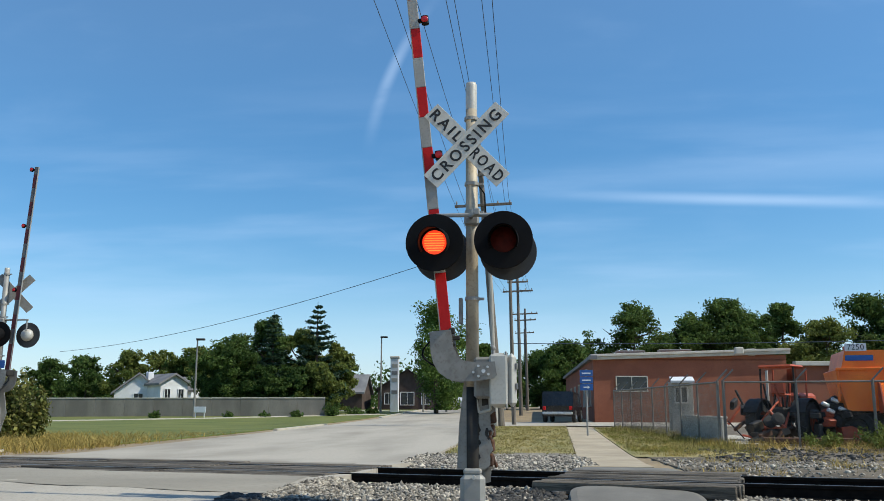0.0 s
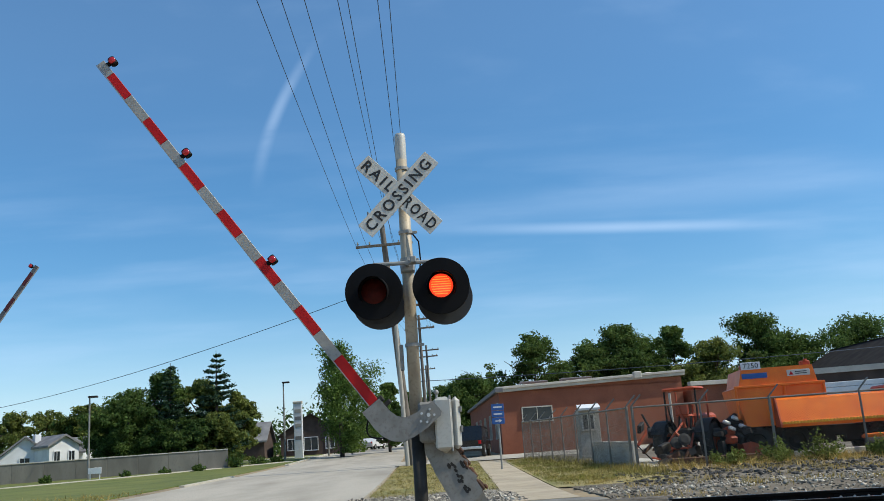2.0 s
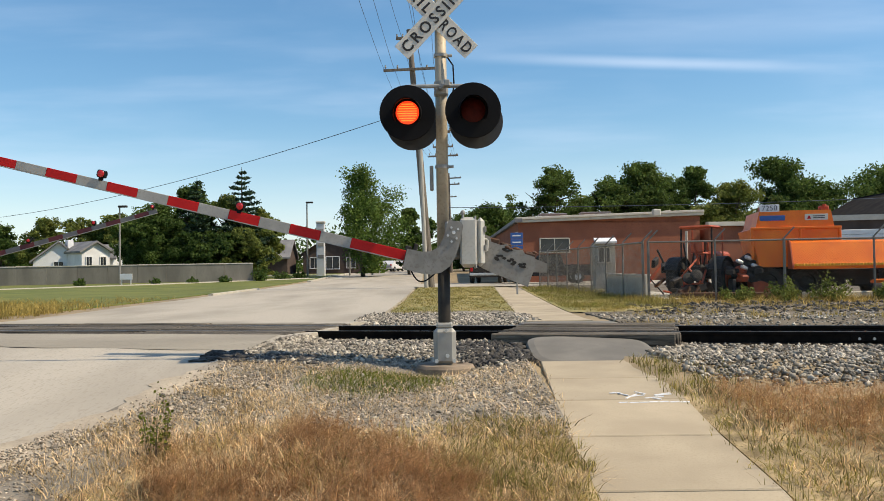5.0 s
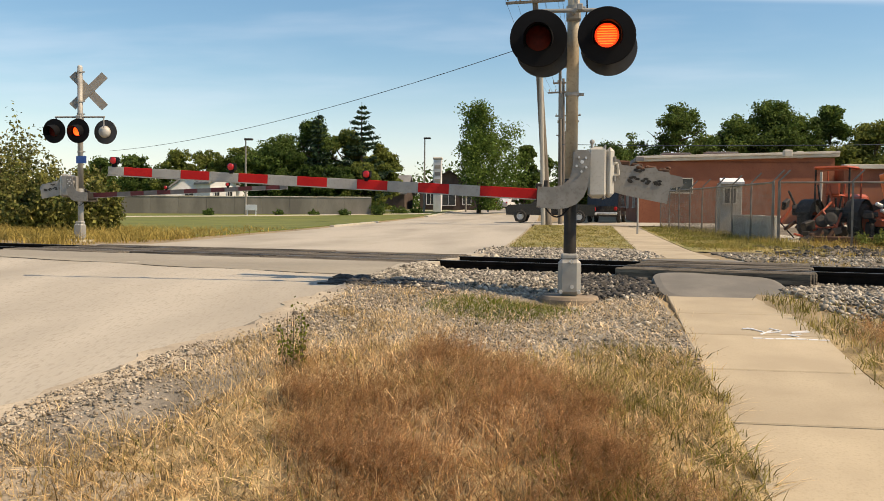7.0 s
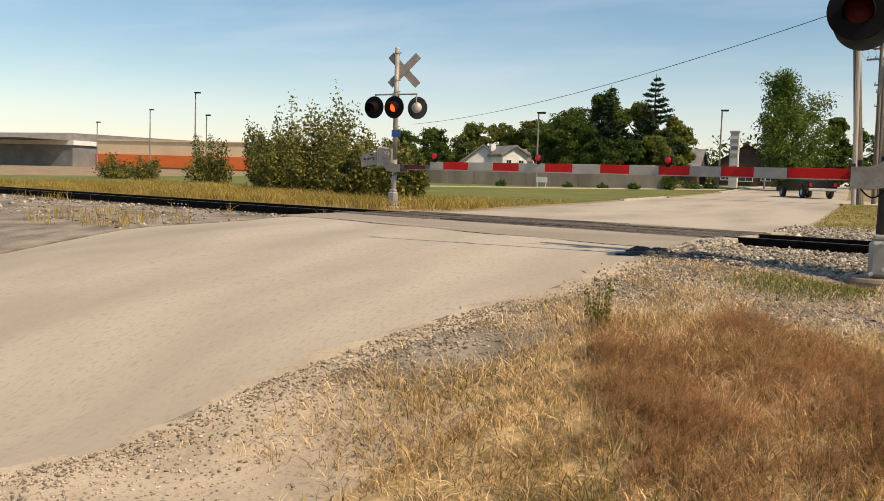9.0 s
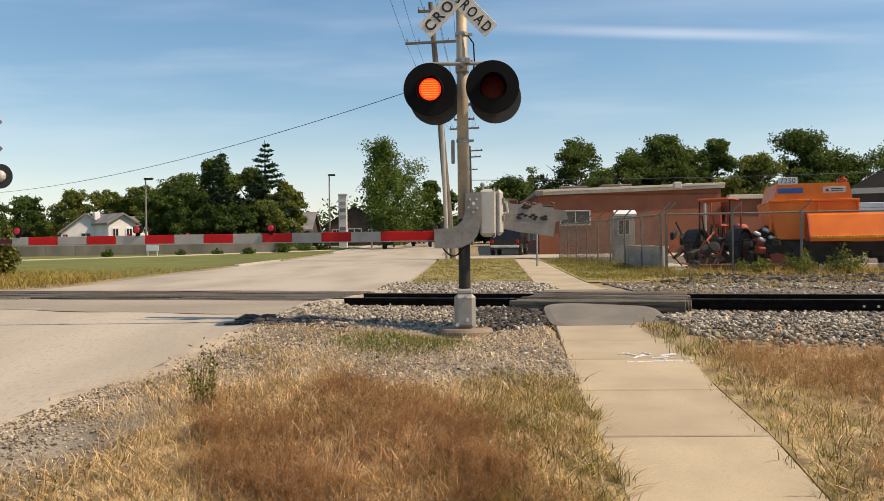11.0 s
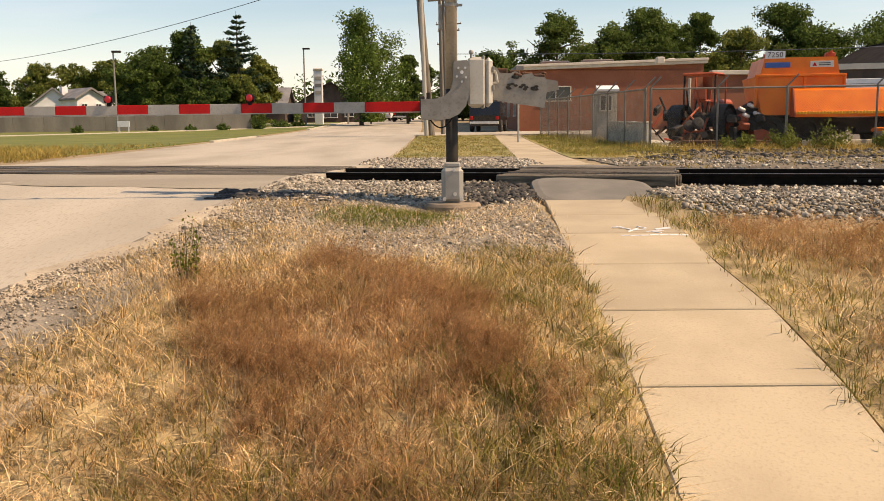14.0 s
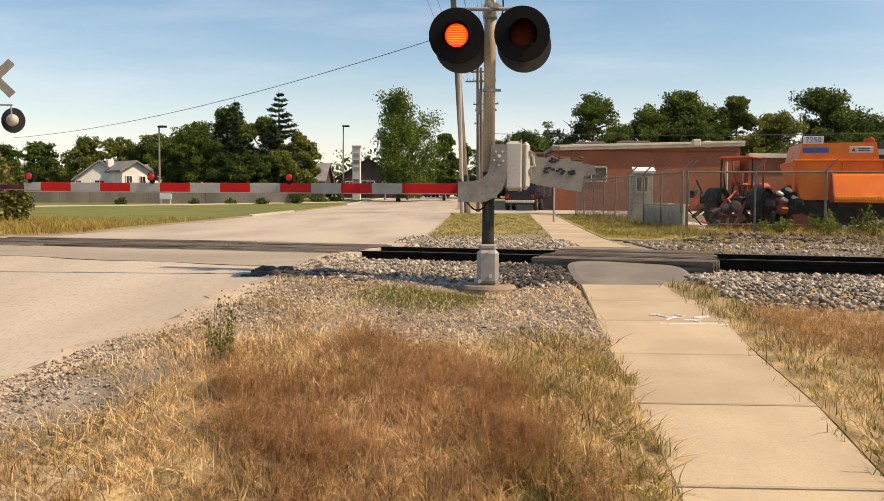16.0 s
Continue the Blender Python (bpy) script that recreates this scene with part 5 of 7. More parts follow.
# footpath across the lawn and pale kerb lines
def ribbon(name, pts, width, lift, mat, label, category):
    V, F = [], []
    for i, (x, y) in enumerate(pts):
        a, b = Vector(pts[max(0, i - 1)]), Vector(pts[min(len(pts) - 1, i + 1)])
        d = (b - a).normalized()
        nrm = Vector((-d.y, d.x)) * width / 2
        for s in (1, -1):
            px, py = x + s * nrm.x, y + s * nrm.y
            V.append((px, py, gz(px, py) + lift))
        for s in (1, -1):
            px, py = x + s * nrm.x, y + s * nrm.y
            V.append((px, py, gz(px, py) + lift - 0.12))
    for i in range(len(pts) - 1):
        a, b = i * 4, i * 4 + 4
        F += [(a, a + 1, b + 1, b), (a + 2, a, b, b + 2), (a + 1, a + 3, b + 3, b + 1)]
    e = len(V) - 4
    F += [(0, 2, 3, 1), (e, e + 1, e + 3, e + 2)]
    tagged(mesh_from(name, V, F, mat), label, category, kind="structure")


ribbon("footpath", [(-34 + 2.2 * k, 41.5 + 2.6 * k) for k in range(11)], 1.3, 0.06, M["kerb"], "pale concrete footpath across the lawn", "footpath")
ribbon("kerb", [(road_left(y) - 0.25, y) for y in steps((30, 40, 2))], 0.22, 0.07, M["kerb"], "pale broken kerb along the lawn", "kerb")
ribbon("kerb", [(road_left(y) - 0.2, y) for y in steps((58, 90, 4))], 0.3, 0.08, M["kerb"], "pale kerb along the lawn", "kerb")
ribbon("kerb", [(-10.5 - 1.2 * k, 79 + 0.4 * k) for k in range(14)], 2.0, 0.08, M["kerb"], "pale parking strip before the houses", "kerb")


# ---------------------------------------------------------------- poles, lamps and wires
def build_street_lamp(x, y, top, label, head=True):
    root = empty("street_lamp", pose(x, y, gz(x, y)), label, "street lamp", "street lamps")
    h = top - gz(x, y)
    bm = bmesh.new()
    rod(bm, (0, 0, -0.1), (0, 0, h), 0.10, 0.06, 8)
    part("pole", bm, M["plate"], root)
    if head:
        bm = bmesh.new()
        box(bm, (0.25, 0, h), (0.7, 0.3, 0.16), bevel=0.04)
        part("lamp_head", bm, M["machine"], root)


for x, y, top in ((-25.3, 57.6, 7.0), (-13.4, 75, 8.6), (-64, 60, 9.5), (-88, 78, 9.5), (-100, 80, 8.0), (-73, 72, 8.2)):
    build_street_lamp(x, y, top, "slim grey lamp post with flat lamp head")
for x, y, top in ((-9.6, 78, 7.4), (-7.4, 79, 6.4), (-24.0, 72, 4.6)):
    build_street_lamp(x, y, top, "slim white pole without a lamp", False)

pylon = empty("pylon_sign", pose(-12.5, 78, 1.35), "tall white pylon sign with plain panels", "sign")
bm = bmesh.new()
box(bm, (0, 0, 2.7), (0.85, 0.4, 5.4), bevel=0.05)
part("column", bm, M["siding"], pylon)
for z, c in ((4.6, "wallbase"), (3.9, "roofgrey"), (3.2, "wallbase"), (2.0, "roofgrey")):
    bm = bmesh.new()
    box(bm, (0, -0.21, z), (0.6, 0.02, 0.35))
    part("panel", bm, M[c], pylon)
bm = bmesh.new()
box(bm, (0, 0, 5.45), (0.95, 0.5, 0.25), bevel=0.05)
part("cap", bm, M["fascia"], pylon)

board = empty("notice_board", pose(-24.6, 57.0, gz(-24.6, 57)), "small white notice board on two posts", "sign")
bm = bmesh.new()
box(bm, (0, 0, 0.62), (0.95, 0.06, 0.45), bevel=0.01)
part("board", bm, M["siding"], board)
for x in (-0.35, 0.35):
    bm = bmesh.new()
    rod(bm, (x, 0.05, -0.1), (x, 0.05, 0.6), 0.04, n=6)
    part("post", bm, M["siding"], board)

blue = empty("blue_sign", pose(2.95, 25.0, gz(2.95, 25)), "three stacked blue direction signs on a post", "sign")
bm = bmesh.new()
rod(bm, (0.0, 0.05, -0.1), (0.0, 0.05, 2.55), 0.04, n=8)
part("post", bm, M["galv"], blue)
for k, z in enumerate((2.40, 2.13, 1.86)):
    bm = bmesh.new()
    box(bm, (0, 0, z), (0.50, 0.02, 0.245), bevel=0.004)
    panel = part("panel", bm, M["blue"], blue, "blue sign panel")
    if k < 2:
        bm = bmesh.new()
        box(bm, (0, -0.013, z), (0.34, 0.004, 0.055))
        part("unreadable_bar", bm, M["siding"], panel)
    else:
        bm = bmesh.new()
        prism(bm, [(-0.12, z - 0.022), (0.04, z - 0.022), (0.04, z - 0.07), (0.14, z), (0.04, z + 0.07), (0.04, z + 0.022), (-0.12, z + 0.022)], -0.016, -0.012, "y")
        part("arrow", bm, M["siding"], panel, "white arrow pointing right")


def build_pole(base, top, arms, mat, label, r=0.17):
    root = empty("utility_pole", pose(base[0], base[1], base[2]), label, "utility pole", "utility poles")
    rel = Vector(top) - Vector(base)
    bm = bmesh.new()
    rod(bm, (0, 0, -0.3), rel, r, r * 0.62, 12)
    part("shaft", bm, M[mat], root)
    for z, half in arms:
        c = rel * (z / rel.z)
        bm = bmesh.new()
        box(bm, c + Vector((0, -0.2, 0)), (2 * half, 0.12, 0.14), pose(0, 0, 0, 0, -2, 0), 0.01)
        arm = part("crossarm", bm, M["pole"], root)
        for k in (-1, -0.55, 0.55, 1):
            bm = bmesh.new()
            lathe(bm, [(0.03, 0.0), (0.06, 0.06), (0.035, 0.11), (0.05, 0.16), (0.0, 0.19)], 8, Matrix.Translation(c + Vector((k * half * 0.93, -0.2, 0.06))))
            part("insulator", bm, M["plate"], arm)
    return root


p1 = build_pole((-0.75, 38, gz(-0.75, 38)), (-1.8, 38, 15.0), [(12.15, 1.6), (13.9, 0.75)], "pole", "tall leaning wooden utility pole with crossarms", 0.23)
for a, b in (((-1.7, 37.7, 11.2), (-1.2, 37.6, 11.0)), ((-2.1, 37.7, 10.4), (-1.3, 37.8, 11.2)), ((-1.0, 37.7, 10.3), (-1.5, 37.8, 11.0))):
    bm = bmesh.new()
    off = Vector((-0.75, 38, gz(-0.75, 38)))
    rod(bm, Vector(a) - off, Vector(b) - off, 0.05, n=6)
    part("fitting", bm, M["pole"], p1)
# Paler than the shaft: sunlight on the pole's edge is in this colour.
bm = bmesh.new()
rod(bm, (-0.25, -0.5, -0.5), (-0.55, -0.3, 9.6), 0.12, 0.11, 10)
part("conduit", bm, M["polelit"], p1, "pale conduit for the pole's sunlit edge")
build_pole((-0.1, 40.5, gz(0, 40)), (-0.25, 40.5, 10.2), [(9.0, 0.7)], "pole", "short wooden service pole", 0.13)
build_pole((0.15, 66, gz(0, 66)), (0.0, 66, 12.9), [(10.6, 1.3), (11.4, 0.9)], "pole", "distant wooden utility pole with crossarms")
build_pole((0.75, 88, gz(0, 88)), (0.6, 88, 12.8), [(10.6, 1.4), (9.9, 1.2)], "pole", "distant wooden utility pole with crossarms")
build_pole((0.6, 112, gz(0, 112)), (0.5, 112, 12.8), [(10.2, 1.3)], "pole", "distant wooden utility pole with crossarms")


def build_wire(a, b, sag, r, label, n=24):
    bm = bmesh.new()
    a, b = Vector(a), Vector(b)
    d = (b - a).normalized()
    side = d.cross(Vector((0, 0, 1))).normalized()
    up = side.cross(d)
    last = None
    for k in range(n + 1):
        t = k / n
        q = a.lerp(b, t) - Vector((0, 0, 4 * sag * t * (1 - t)))
        ring = [bm.verts.new(q + (side * math.cos(c) + up * math.sin(c)) * r) for c in (0.3, 1.55, 2.8, 4.05, 5.3)]
        if last:
            for i in range(5):
                bm.faces.new((last[i], last[(i + 1) % 5], ring[(i + 1) % 5], ring[i]))
        last = ring
    tagged(part("overhead_wire", bm, M["wire"]), label, "wire", "overhead wires")


for x, x1, z in ((-3.35, -3.45, 13.1), (-2.75, -2.86, 13.1), (-2.25, -2.28, 14.7), (-1.45, -1.45, 14.7), (-1.2, -1.2, 13.1), (-0.45, -0.45, 13.1), (-0.2, -0.14, 13.1)):
    build_wire((x, 37.8, z), (x1 + (x1 - x) * 0.6, -30, z), 0.7 if z < 14 else 2.3, 0.011, "dark overhead power wire along the road")
    build_wire((x, 37.8, z), (0.05 + (x + 1.6) * 0.75, 66, 11.6), 0.5, 0.010, "dark overhead power wire along the road", 10)
build_wire((-1.3, 38, 10.6), (-49, 80, 7.7), 1.0, 0.02, "black service cable across the lawn")
build_wire((-0.2, 40.5, 5.2), (40, 45, 6.2), 0.3, 0.02, "black cable above the brick building", 14)


# ---------------------------------------------------------------- chain-link fence
def build_fence(pts, label, height=1.85, wire=0.0030):
    root = empty("chain_link_fence", Matrix.Identity(4), label, "fence", "yard fences")
    for (x0, y0), (x1, y1) in zip(pts, pts[1:]):
        L = math.hypot(x1 - x0, y1 - y0)
        n = max(1, round(L / 2.4))
        d = Vector((x1 - x0, y1 - y0, 0)) / L
        z0, z1 = gz(x0, y0), gz(x1, y1)
        for k in range(n + (0 if (x1, y1) != pts[-1] else 1)):
            t = k / n
            x, y, z = x0 + (x1 - x0) * t, y0 + (y1 - y0) * t, z0 + (z1 - z0) * t
            bm = bmesh.new()
            rod(bm, (x, y, z - 0.1), (x, y, z + height + 0.05), 0.045 if k == 0 else 0.032, n=8)
            post = part("post", bm, M["chain"], root, "weathered steel fence post")
            bm = bmesh.new()
            rod(bm, (x, y, z + height + 0.05), (x + 0.30, y - 0.05, z + height + 0.38), 0.025, n=6)
            part("barb_arm", bm, M["chain"], post)
        bm = bmesh.new()
        rod(bm, (x0, y0, z0 + height), (x1, y1, z1 + height), 0.028, n=8)
        part("top_rail", bm, M["chain"], root)
        V, F = [], []
        nrm = Vector((-d.y, d.x, 0))

        def thin(a, b, r=wire):
            i = len(V)
            up = Vector((0, 0, 1))
            for p in (a, b):
                V.extend([tuple(p + nrm * r), tuple(p - nrm * r * 0.5 + up * r), tuple(p - nrm * r * 0.5 - up * r)])
            F.extend([(i, i + 1, i + 4, i + 3), (i + 1, i + 2, i + 5, i + 4), (i + 2, i, i + 3, i + 5)])

        s, gap = -height, 0.075
        while s < L:
            for sgn in (1, -1):
                a, b = max(0.0, s), min(L, s + height)
                if b - a > 0.02:
                    za, zb = (a - s), (b - s)
                    if sgn < 0:
                        za, zb = height - za, height - zb
                    thin(Vector((x0, y0, z0 + (z1 - z0) * a / L + za)) + d * a, Vector((x0, y0, z0 + (z1 - z0) * b / L + zb)) + d * b)
            s += gap
        mesh_from("mesh_fabric", V, F, M["chain"], root, "woven chain-link wire")
    return root


build_fence([(6.3, 17.2), (5.05, 36.0)], "weathered chain-link fence with barbed wire arms beside the pavement")
build_fence([(6.45, 17.1), (10.4, 16.2), (30, 11.4)], "weathered chain-link fence with barbed wire arms along the yard", wire=0.0016)


def build_low_wall():
    """Pale concrete plinth inside the fence beside the pavement."""
    root = empty("low_wall", Matrix.Identity(4), "low pale concrete wall inside the yard fence", "wall")
    a, b, n = Vector((6.52, 17.55, 0)), Vector((6.2, 22.6, 0)), 3
    for k in range(n):
        p, q = a.lerp(b, k / n), a.lerp(b, (k + 1) / n)
        mid, d = (p + q) / 2, q - p
        turn = pose(0, 0, 0, 0, 0, math.degrees(math.atan2(d.y, d.x)))
        bm = bmesh.new()
        box(bm, (mid.x, mid.y, gz(mid.x, mid.y) + 0.33), (d.length - 0.02, 0.16, 0.86), turn, 0.015)
        panel = part("wall_panel", bm, M["fascia"], root)
        bm = bmesh.new()
        box(bm, (mid.x, mid.y, gz(mid.x, mid.y) + 0.80), (d.length - 0.02, 0.22, 0.07), turn, 0.012)
        part("coping", bm, M["fascia"], panel)


build_low_wall()


# ---------------------------------------------------------------- yard machines
def wheel(parent, m, r, w, name="wheel", lugs=18, rim="tractorred"):
    root = new(name)
    root.parent = parent
    root.matrix_basis = m
    bm = bmesh.new()
    q = Matrix.Rotation(radians(90), 4, "X")
    lathe(bm, [(r * 0.55, -w / 2), (r * 0.86, -w / 2), (r * 0.97, -w * 0.36), (r, 0), (r * 0.97, w * 0.36), (r * 0.86, w / 2), (r * 0.55, w / 2)], 28, q)
    for k in range(lugs):
        a = 2 * math.pi * k / lugs
        for s in (-1, 1):
            box(bm, (r * 0.99 * math.cos(a + 0.06 * s), s * w * 0.22, r * 0.99 * math.sin(a + 0.06 * s)), (0.05, w * 0.42, 0.07), Matrix.Rotation(-a, 4, "Y") @ Matrix.Rotation(0.5 * s, 4, "X"))
    part("tyre", bm, M["tyre"], root, "black treaded tyre")
    bm = bmesh.new()
    lathe(bm, [(0.0, -w * 0.2), (r * 0.2, -w * 0.22), (r * 0.5, -w * 0.1), (r * 0.56, -w * 0.42)], 20, q)
    lathe(bm, [(0.0, w * 0.2), (r * 0.2, w * 0.22), (r * 0.5, w * 0.1), (r * 0.56, w * 0.42)], 20, q)
    part("rim", bm, M[rim], root)
    return root


def build_tractor():
    """An old tractor seen from behind; its length runs along y."""
    root = empty("tractor", pose(8.9, 20.0, gz(9, 20) + 0.02, 0, 0, -38), "old faded orange-red tractor with large rear tyres", "tractor")
    for x in (-0.82, 0.82):
        wheel(root, pose(x, 0, 0.62, 0, 0, 90), 0.62, 0.40)
    for x in (-0.62, 0.62):
        wheel(root, pose(x, 1.9, 0.40, 0, 0, 90), 0.40, 0.2, lugs=12)
    bm = bmesh.new()
    box(bm, (0, 0.2, 0.85), (0.55, 1.2, 0.5), bevel=0.08)
    rod(bm, (-0.8, 0, 0.72), (0.8, 0, 0.72), 0.12, n=10)
    part("axle_housing", bm, M["machine"], root)
    bm = bmesh.new()
    box(bm, (0, 1.5, 1.25), (0.62, 1.5, 0.65), bevel=0.10)
    part("bonnet", bm, M["tractorred"], root, "faded orange-red engine bonnet")
    bm = bmesh.new()
    box(bm, (0, 0.05, 1.48), (0.5, 0.45, 0.10), bevel=0.04)
    box(bm, (0, -0.18, 1.72), (0.48, 0.10, 0.42), bevel=0.04)
    part("seat", bm, M["tractorred"], root, "orange seat")
    for x in (-0.78, 0.78):
        bm = bmesh.new()
        pts = [(0.74 * math.cos(a), 0.64 + 0.74 * math.sin(a)) for a in [0.35 + 0.3 * k for k in range(9)]]
        prism(bm, pts + [(p[0] * 0.95, 0.64 + (p[1] - 0.64) * 0.95) for p in reversed(pts)], x - 0.24, x + 0.24, "x")
        part("mudguard", bm, M["machine"], root)
    for x in (-0.55, 0.55):
        for y in (-0.25, 0.75):
            bm = bmesh.new()
            rod(bm, (x, y, 1.0), (x, y + 0.03, 2.37), 0.034, n=8)
            part("roll_bar", bm, M["machine"] if y < 0 else M["tractorred"], root)
    bm = bmesh.new()
    box(bm, (0.0, 0.1, 2.40), (1.15, 1.0, 0.11), bevel=0.05)
    part("canopy", bm, M["tractorred"], root, "flat faded canopy")
    bm = bmesh.new()
    rod(bm, (-0.95, 1.2, 1.3), (-0.95, 1.2, 2.35), 0.05, n=8)
    part("exhaust_pipe", bm, M["fascia"], root, "pale exhaust pipe")
    for a, b in (((-0.35, -0.3, 0.9), (-0.45, -0.95, 0.45)), ((0.35, -0.3, 0.9), (0.45, -0.95, 0.45)), ((0, -0.2, 1.3), (0, -0.95, 0.95)), ((-0.5, -0.95, 0.45), (0.5, -0.95, 0.45)), ((-0.45, -0.95, 0.45), (0, -0.95, 0.98)), ((0.45, -0.95, 0.45), (0, -0.95, 0.98))):
        bm = bmesh.new()
        rod(bm, a, b, 0.035, n=6)
        part("hitch_bar", bm, M["tractorred"], root)
    rng = random.Random(5)
    for k in range(10):
        bm = bmesh.new()
        x, y = rng.uniform(-0.4, 0.4), rng.uniform(-0.3, 0.6)
        rod(bm, (x, y, 1.0), (x + rng.uniform(-0.2, 0.2), y - 0.1, rng.uniform(1.4, 1.9)), 0.03, n=6)
        part("lever", bm, M["machine"] if k % 3 else M["tractorred"], root)


build_tractor()


def build_engine_block():
    root = empty("engine_unit", pose(10.0, 18.7, gz(10.0, 18.7)), "greasy engine unit with bright metal covers beside the tractor", "machine part")
    rng = random.Random(9)
    for k in range(12):
        bm = bmesh.new()
        box(bm, (rng.uniform(-0.5, 0.5), rng.uniform(-0.2, 0.4), rng.uniform(0.5, 1.15)), (rng.uniform(0.2, 0.5), 0.3, rng.uniform(0.15, 0.4)), pose(0, 0, 0, rng.uniform(-30, 30), 0, rng.uniform(0, 60)), 0.03)
        part("casing", bm, M["machine"] if k % 4 else M["tractorred"], root)
    for x in (-0.4, 0.4):
        bm = bmesh.new()
        box(bm, (x, 0, 0.3), (0.12, 0.5, 0.62), bevel=0.02)
        part("stand", bm, M["machine"], root)
    for x, z in ((-0.2, 1.2), (0.1, 1.32), (0.3, 1.05), (-0.05, 1.0)):
        bm = bmesh.new()
        box(bm, (x, -0.2, z), (0.24, 0.14, 0.12), pose(0, 0, 0, 0, 25, 0), 0.03)
        part("cover", bm, M["bright"], root, "bright metal cover")
    bm = bmesh.new()
    prism(bm, [(0.25, 0.15), (0.85, 0.10), (0.8, 0.42), (0.5, 0.55), (0.2, 0.5)], -0.3, 0.3, "y")
    part("guard", bm, M["tractorred"], root, "orange-red guard plate")


build_engine_block()


def build_scrap(x, y, seed, count, wide, tall, label):
    """A pile of dark machine parts: beams, rods, drums and bent sheets."""
    rng = random.Random(seed)
    root = empty("scrap_pile", pose(x, y, gz(x, y)), label, "scrap")
    for k in range(count):
        bm = bmesh.new()
        px, py, pz = rng.uniform(-wide, wide), rng.uniform(-0.35, 0.35), 0.06 + tall * rng.random() ** 1.8
        kind = k % 4
        if kind == 0:
            a = rng.uniform(0, 3.14)
            rod(bm, (px - 0.45 * math.cos(a), py, max(0.04, pz - 0.35 * math.sin(a))), (px + 0.45 * math.cos(a), py + 0.1, pz + 0.35 * math.sin(a)), rng.uniform(0.02, 0.05), n=7)
            part("rod", bm, M[rng.choice(("machine", "rust", "tractorred"))], root)
        elif kind == 1:
            box(bm, (px, py, pz), (rng.uniform(0.2, 0.6), rng.uniform(0.1, 0.3), rng.uniform(0.1, 0.35)), pose(0, 0, 0, rng.uniform(-25, 25), rng.uniform(-30, 30), rng.uniform(0, 90)), 0.025)
            part("casing", bm, M[rng.choice(("machine", "machine", "rust"))], root)
        elif kind == 2:
            lathe(bm, [(0.0, -0.08), (0.15, -0.08), (0.2, -0.03), (0.2, 0.05), (0.12, 0.08), (0.0, 0.08)], 14, Matrix.Translation((px, py, pz + 0.1)) @ Matrix.Rotation(rng.uniform(0.9, 1.7), 4, "X"))
            part("drum", bm, M[rng.choice(("machine", "tyre"))], root)
        else:
            box(bm, (px, py - 0.1, pz), (rng.uniform(0.15, 0.45), 0.02, rng.uniform(0.1, 0.3)), pose(0, 0, 0, rng.uniform(-40, 40), rng.uniform(-40, 40), rng.uniform(-30, 30)), 0.004)
            part("sheet", bm, M[rng.choice(("tractorred", "machine", "bright", "rust"))], root)
    return root


build_scrap(9.0, 21.6, 31, 34, 1.3, 1.5, "pile of dark machine parts behind the tractor")
build_scrap(8.1, 18.6, 32, 16, 0.5, 0.8, "small heap of rusty orange machine parts by the fence")
build_scrap(10.6, 19.8, 33, 26, 0.7, 1.3, "pile of dark and bright machine parts beside the truck")
build_scrap(14.6, 15.9, 34, 18, 0.9, 0.7, "rusty orange implement parts by the fence")


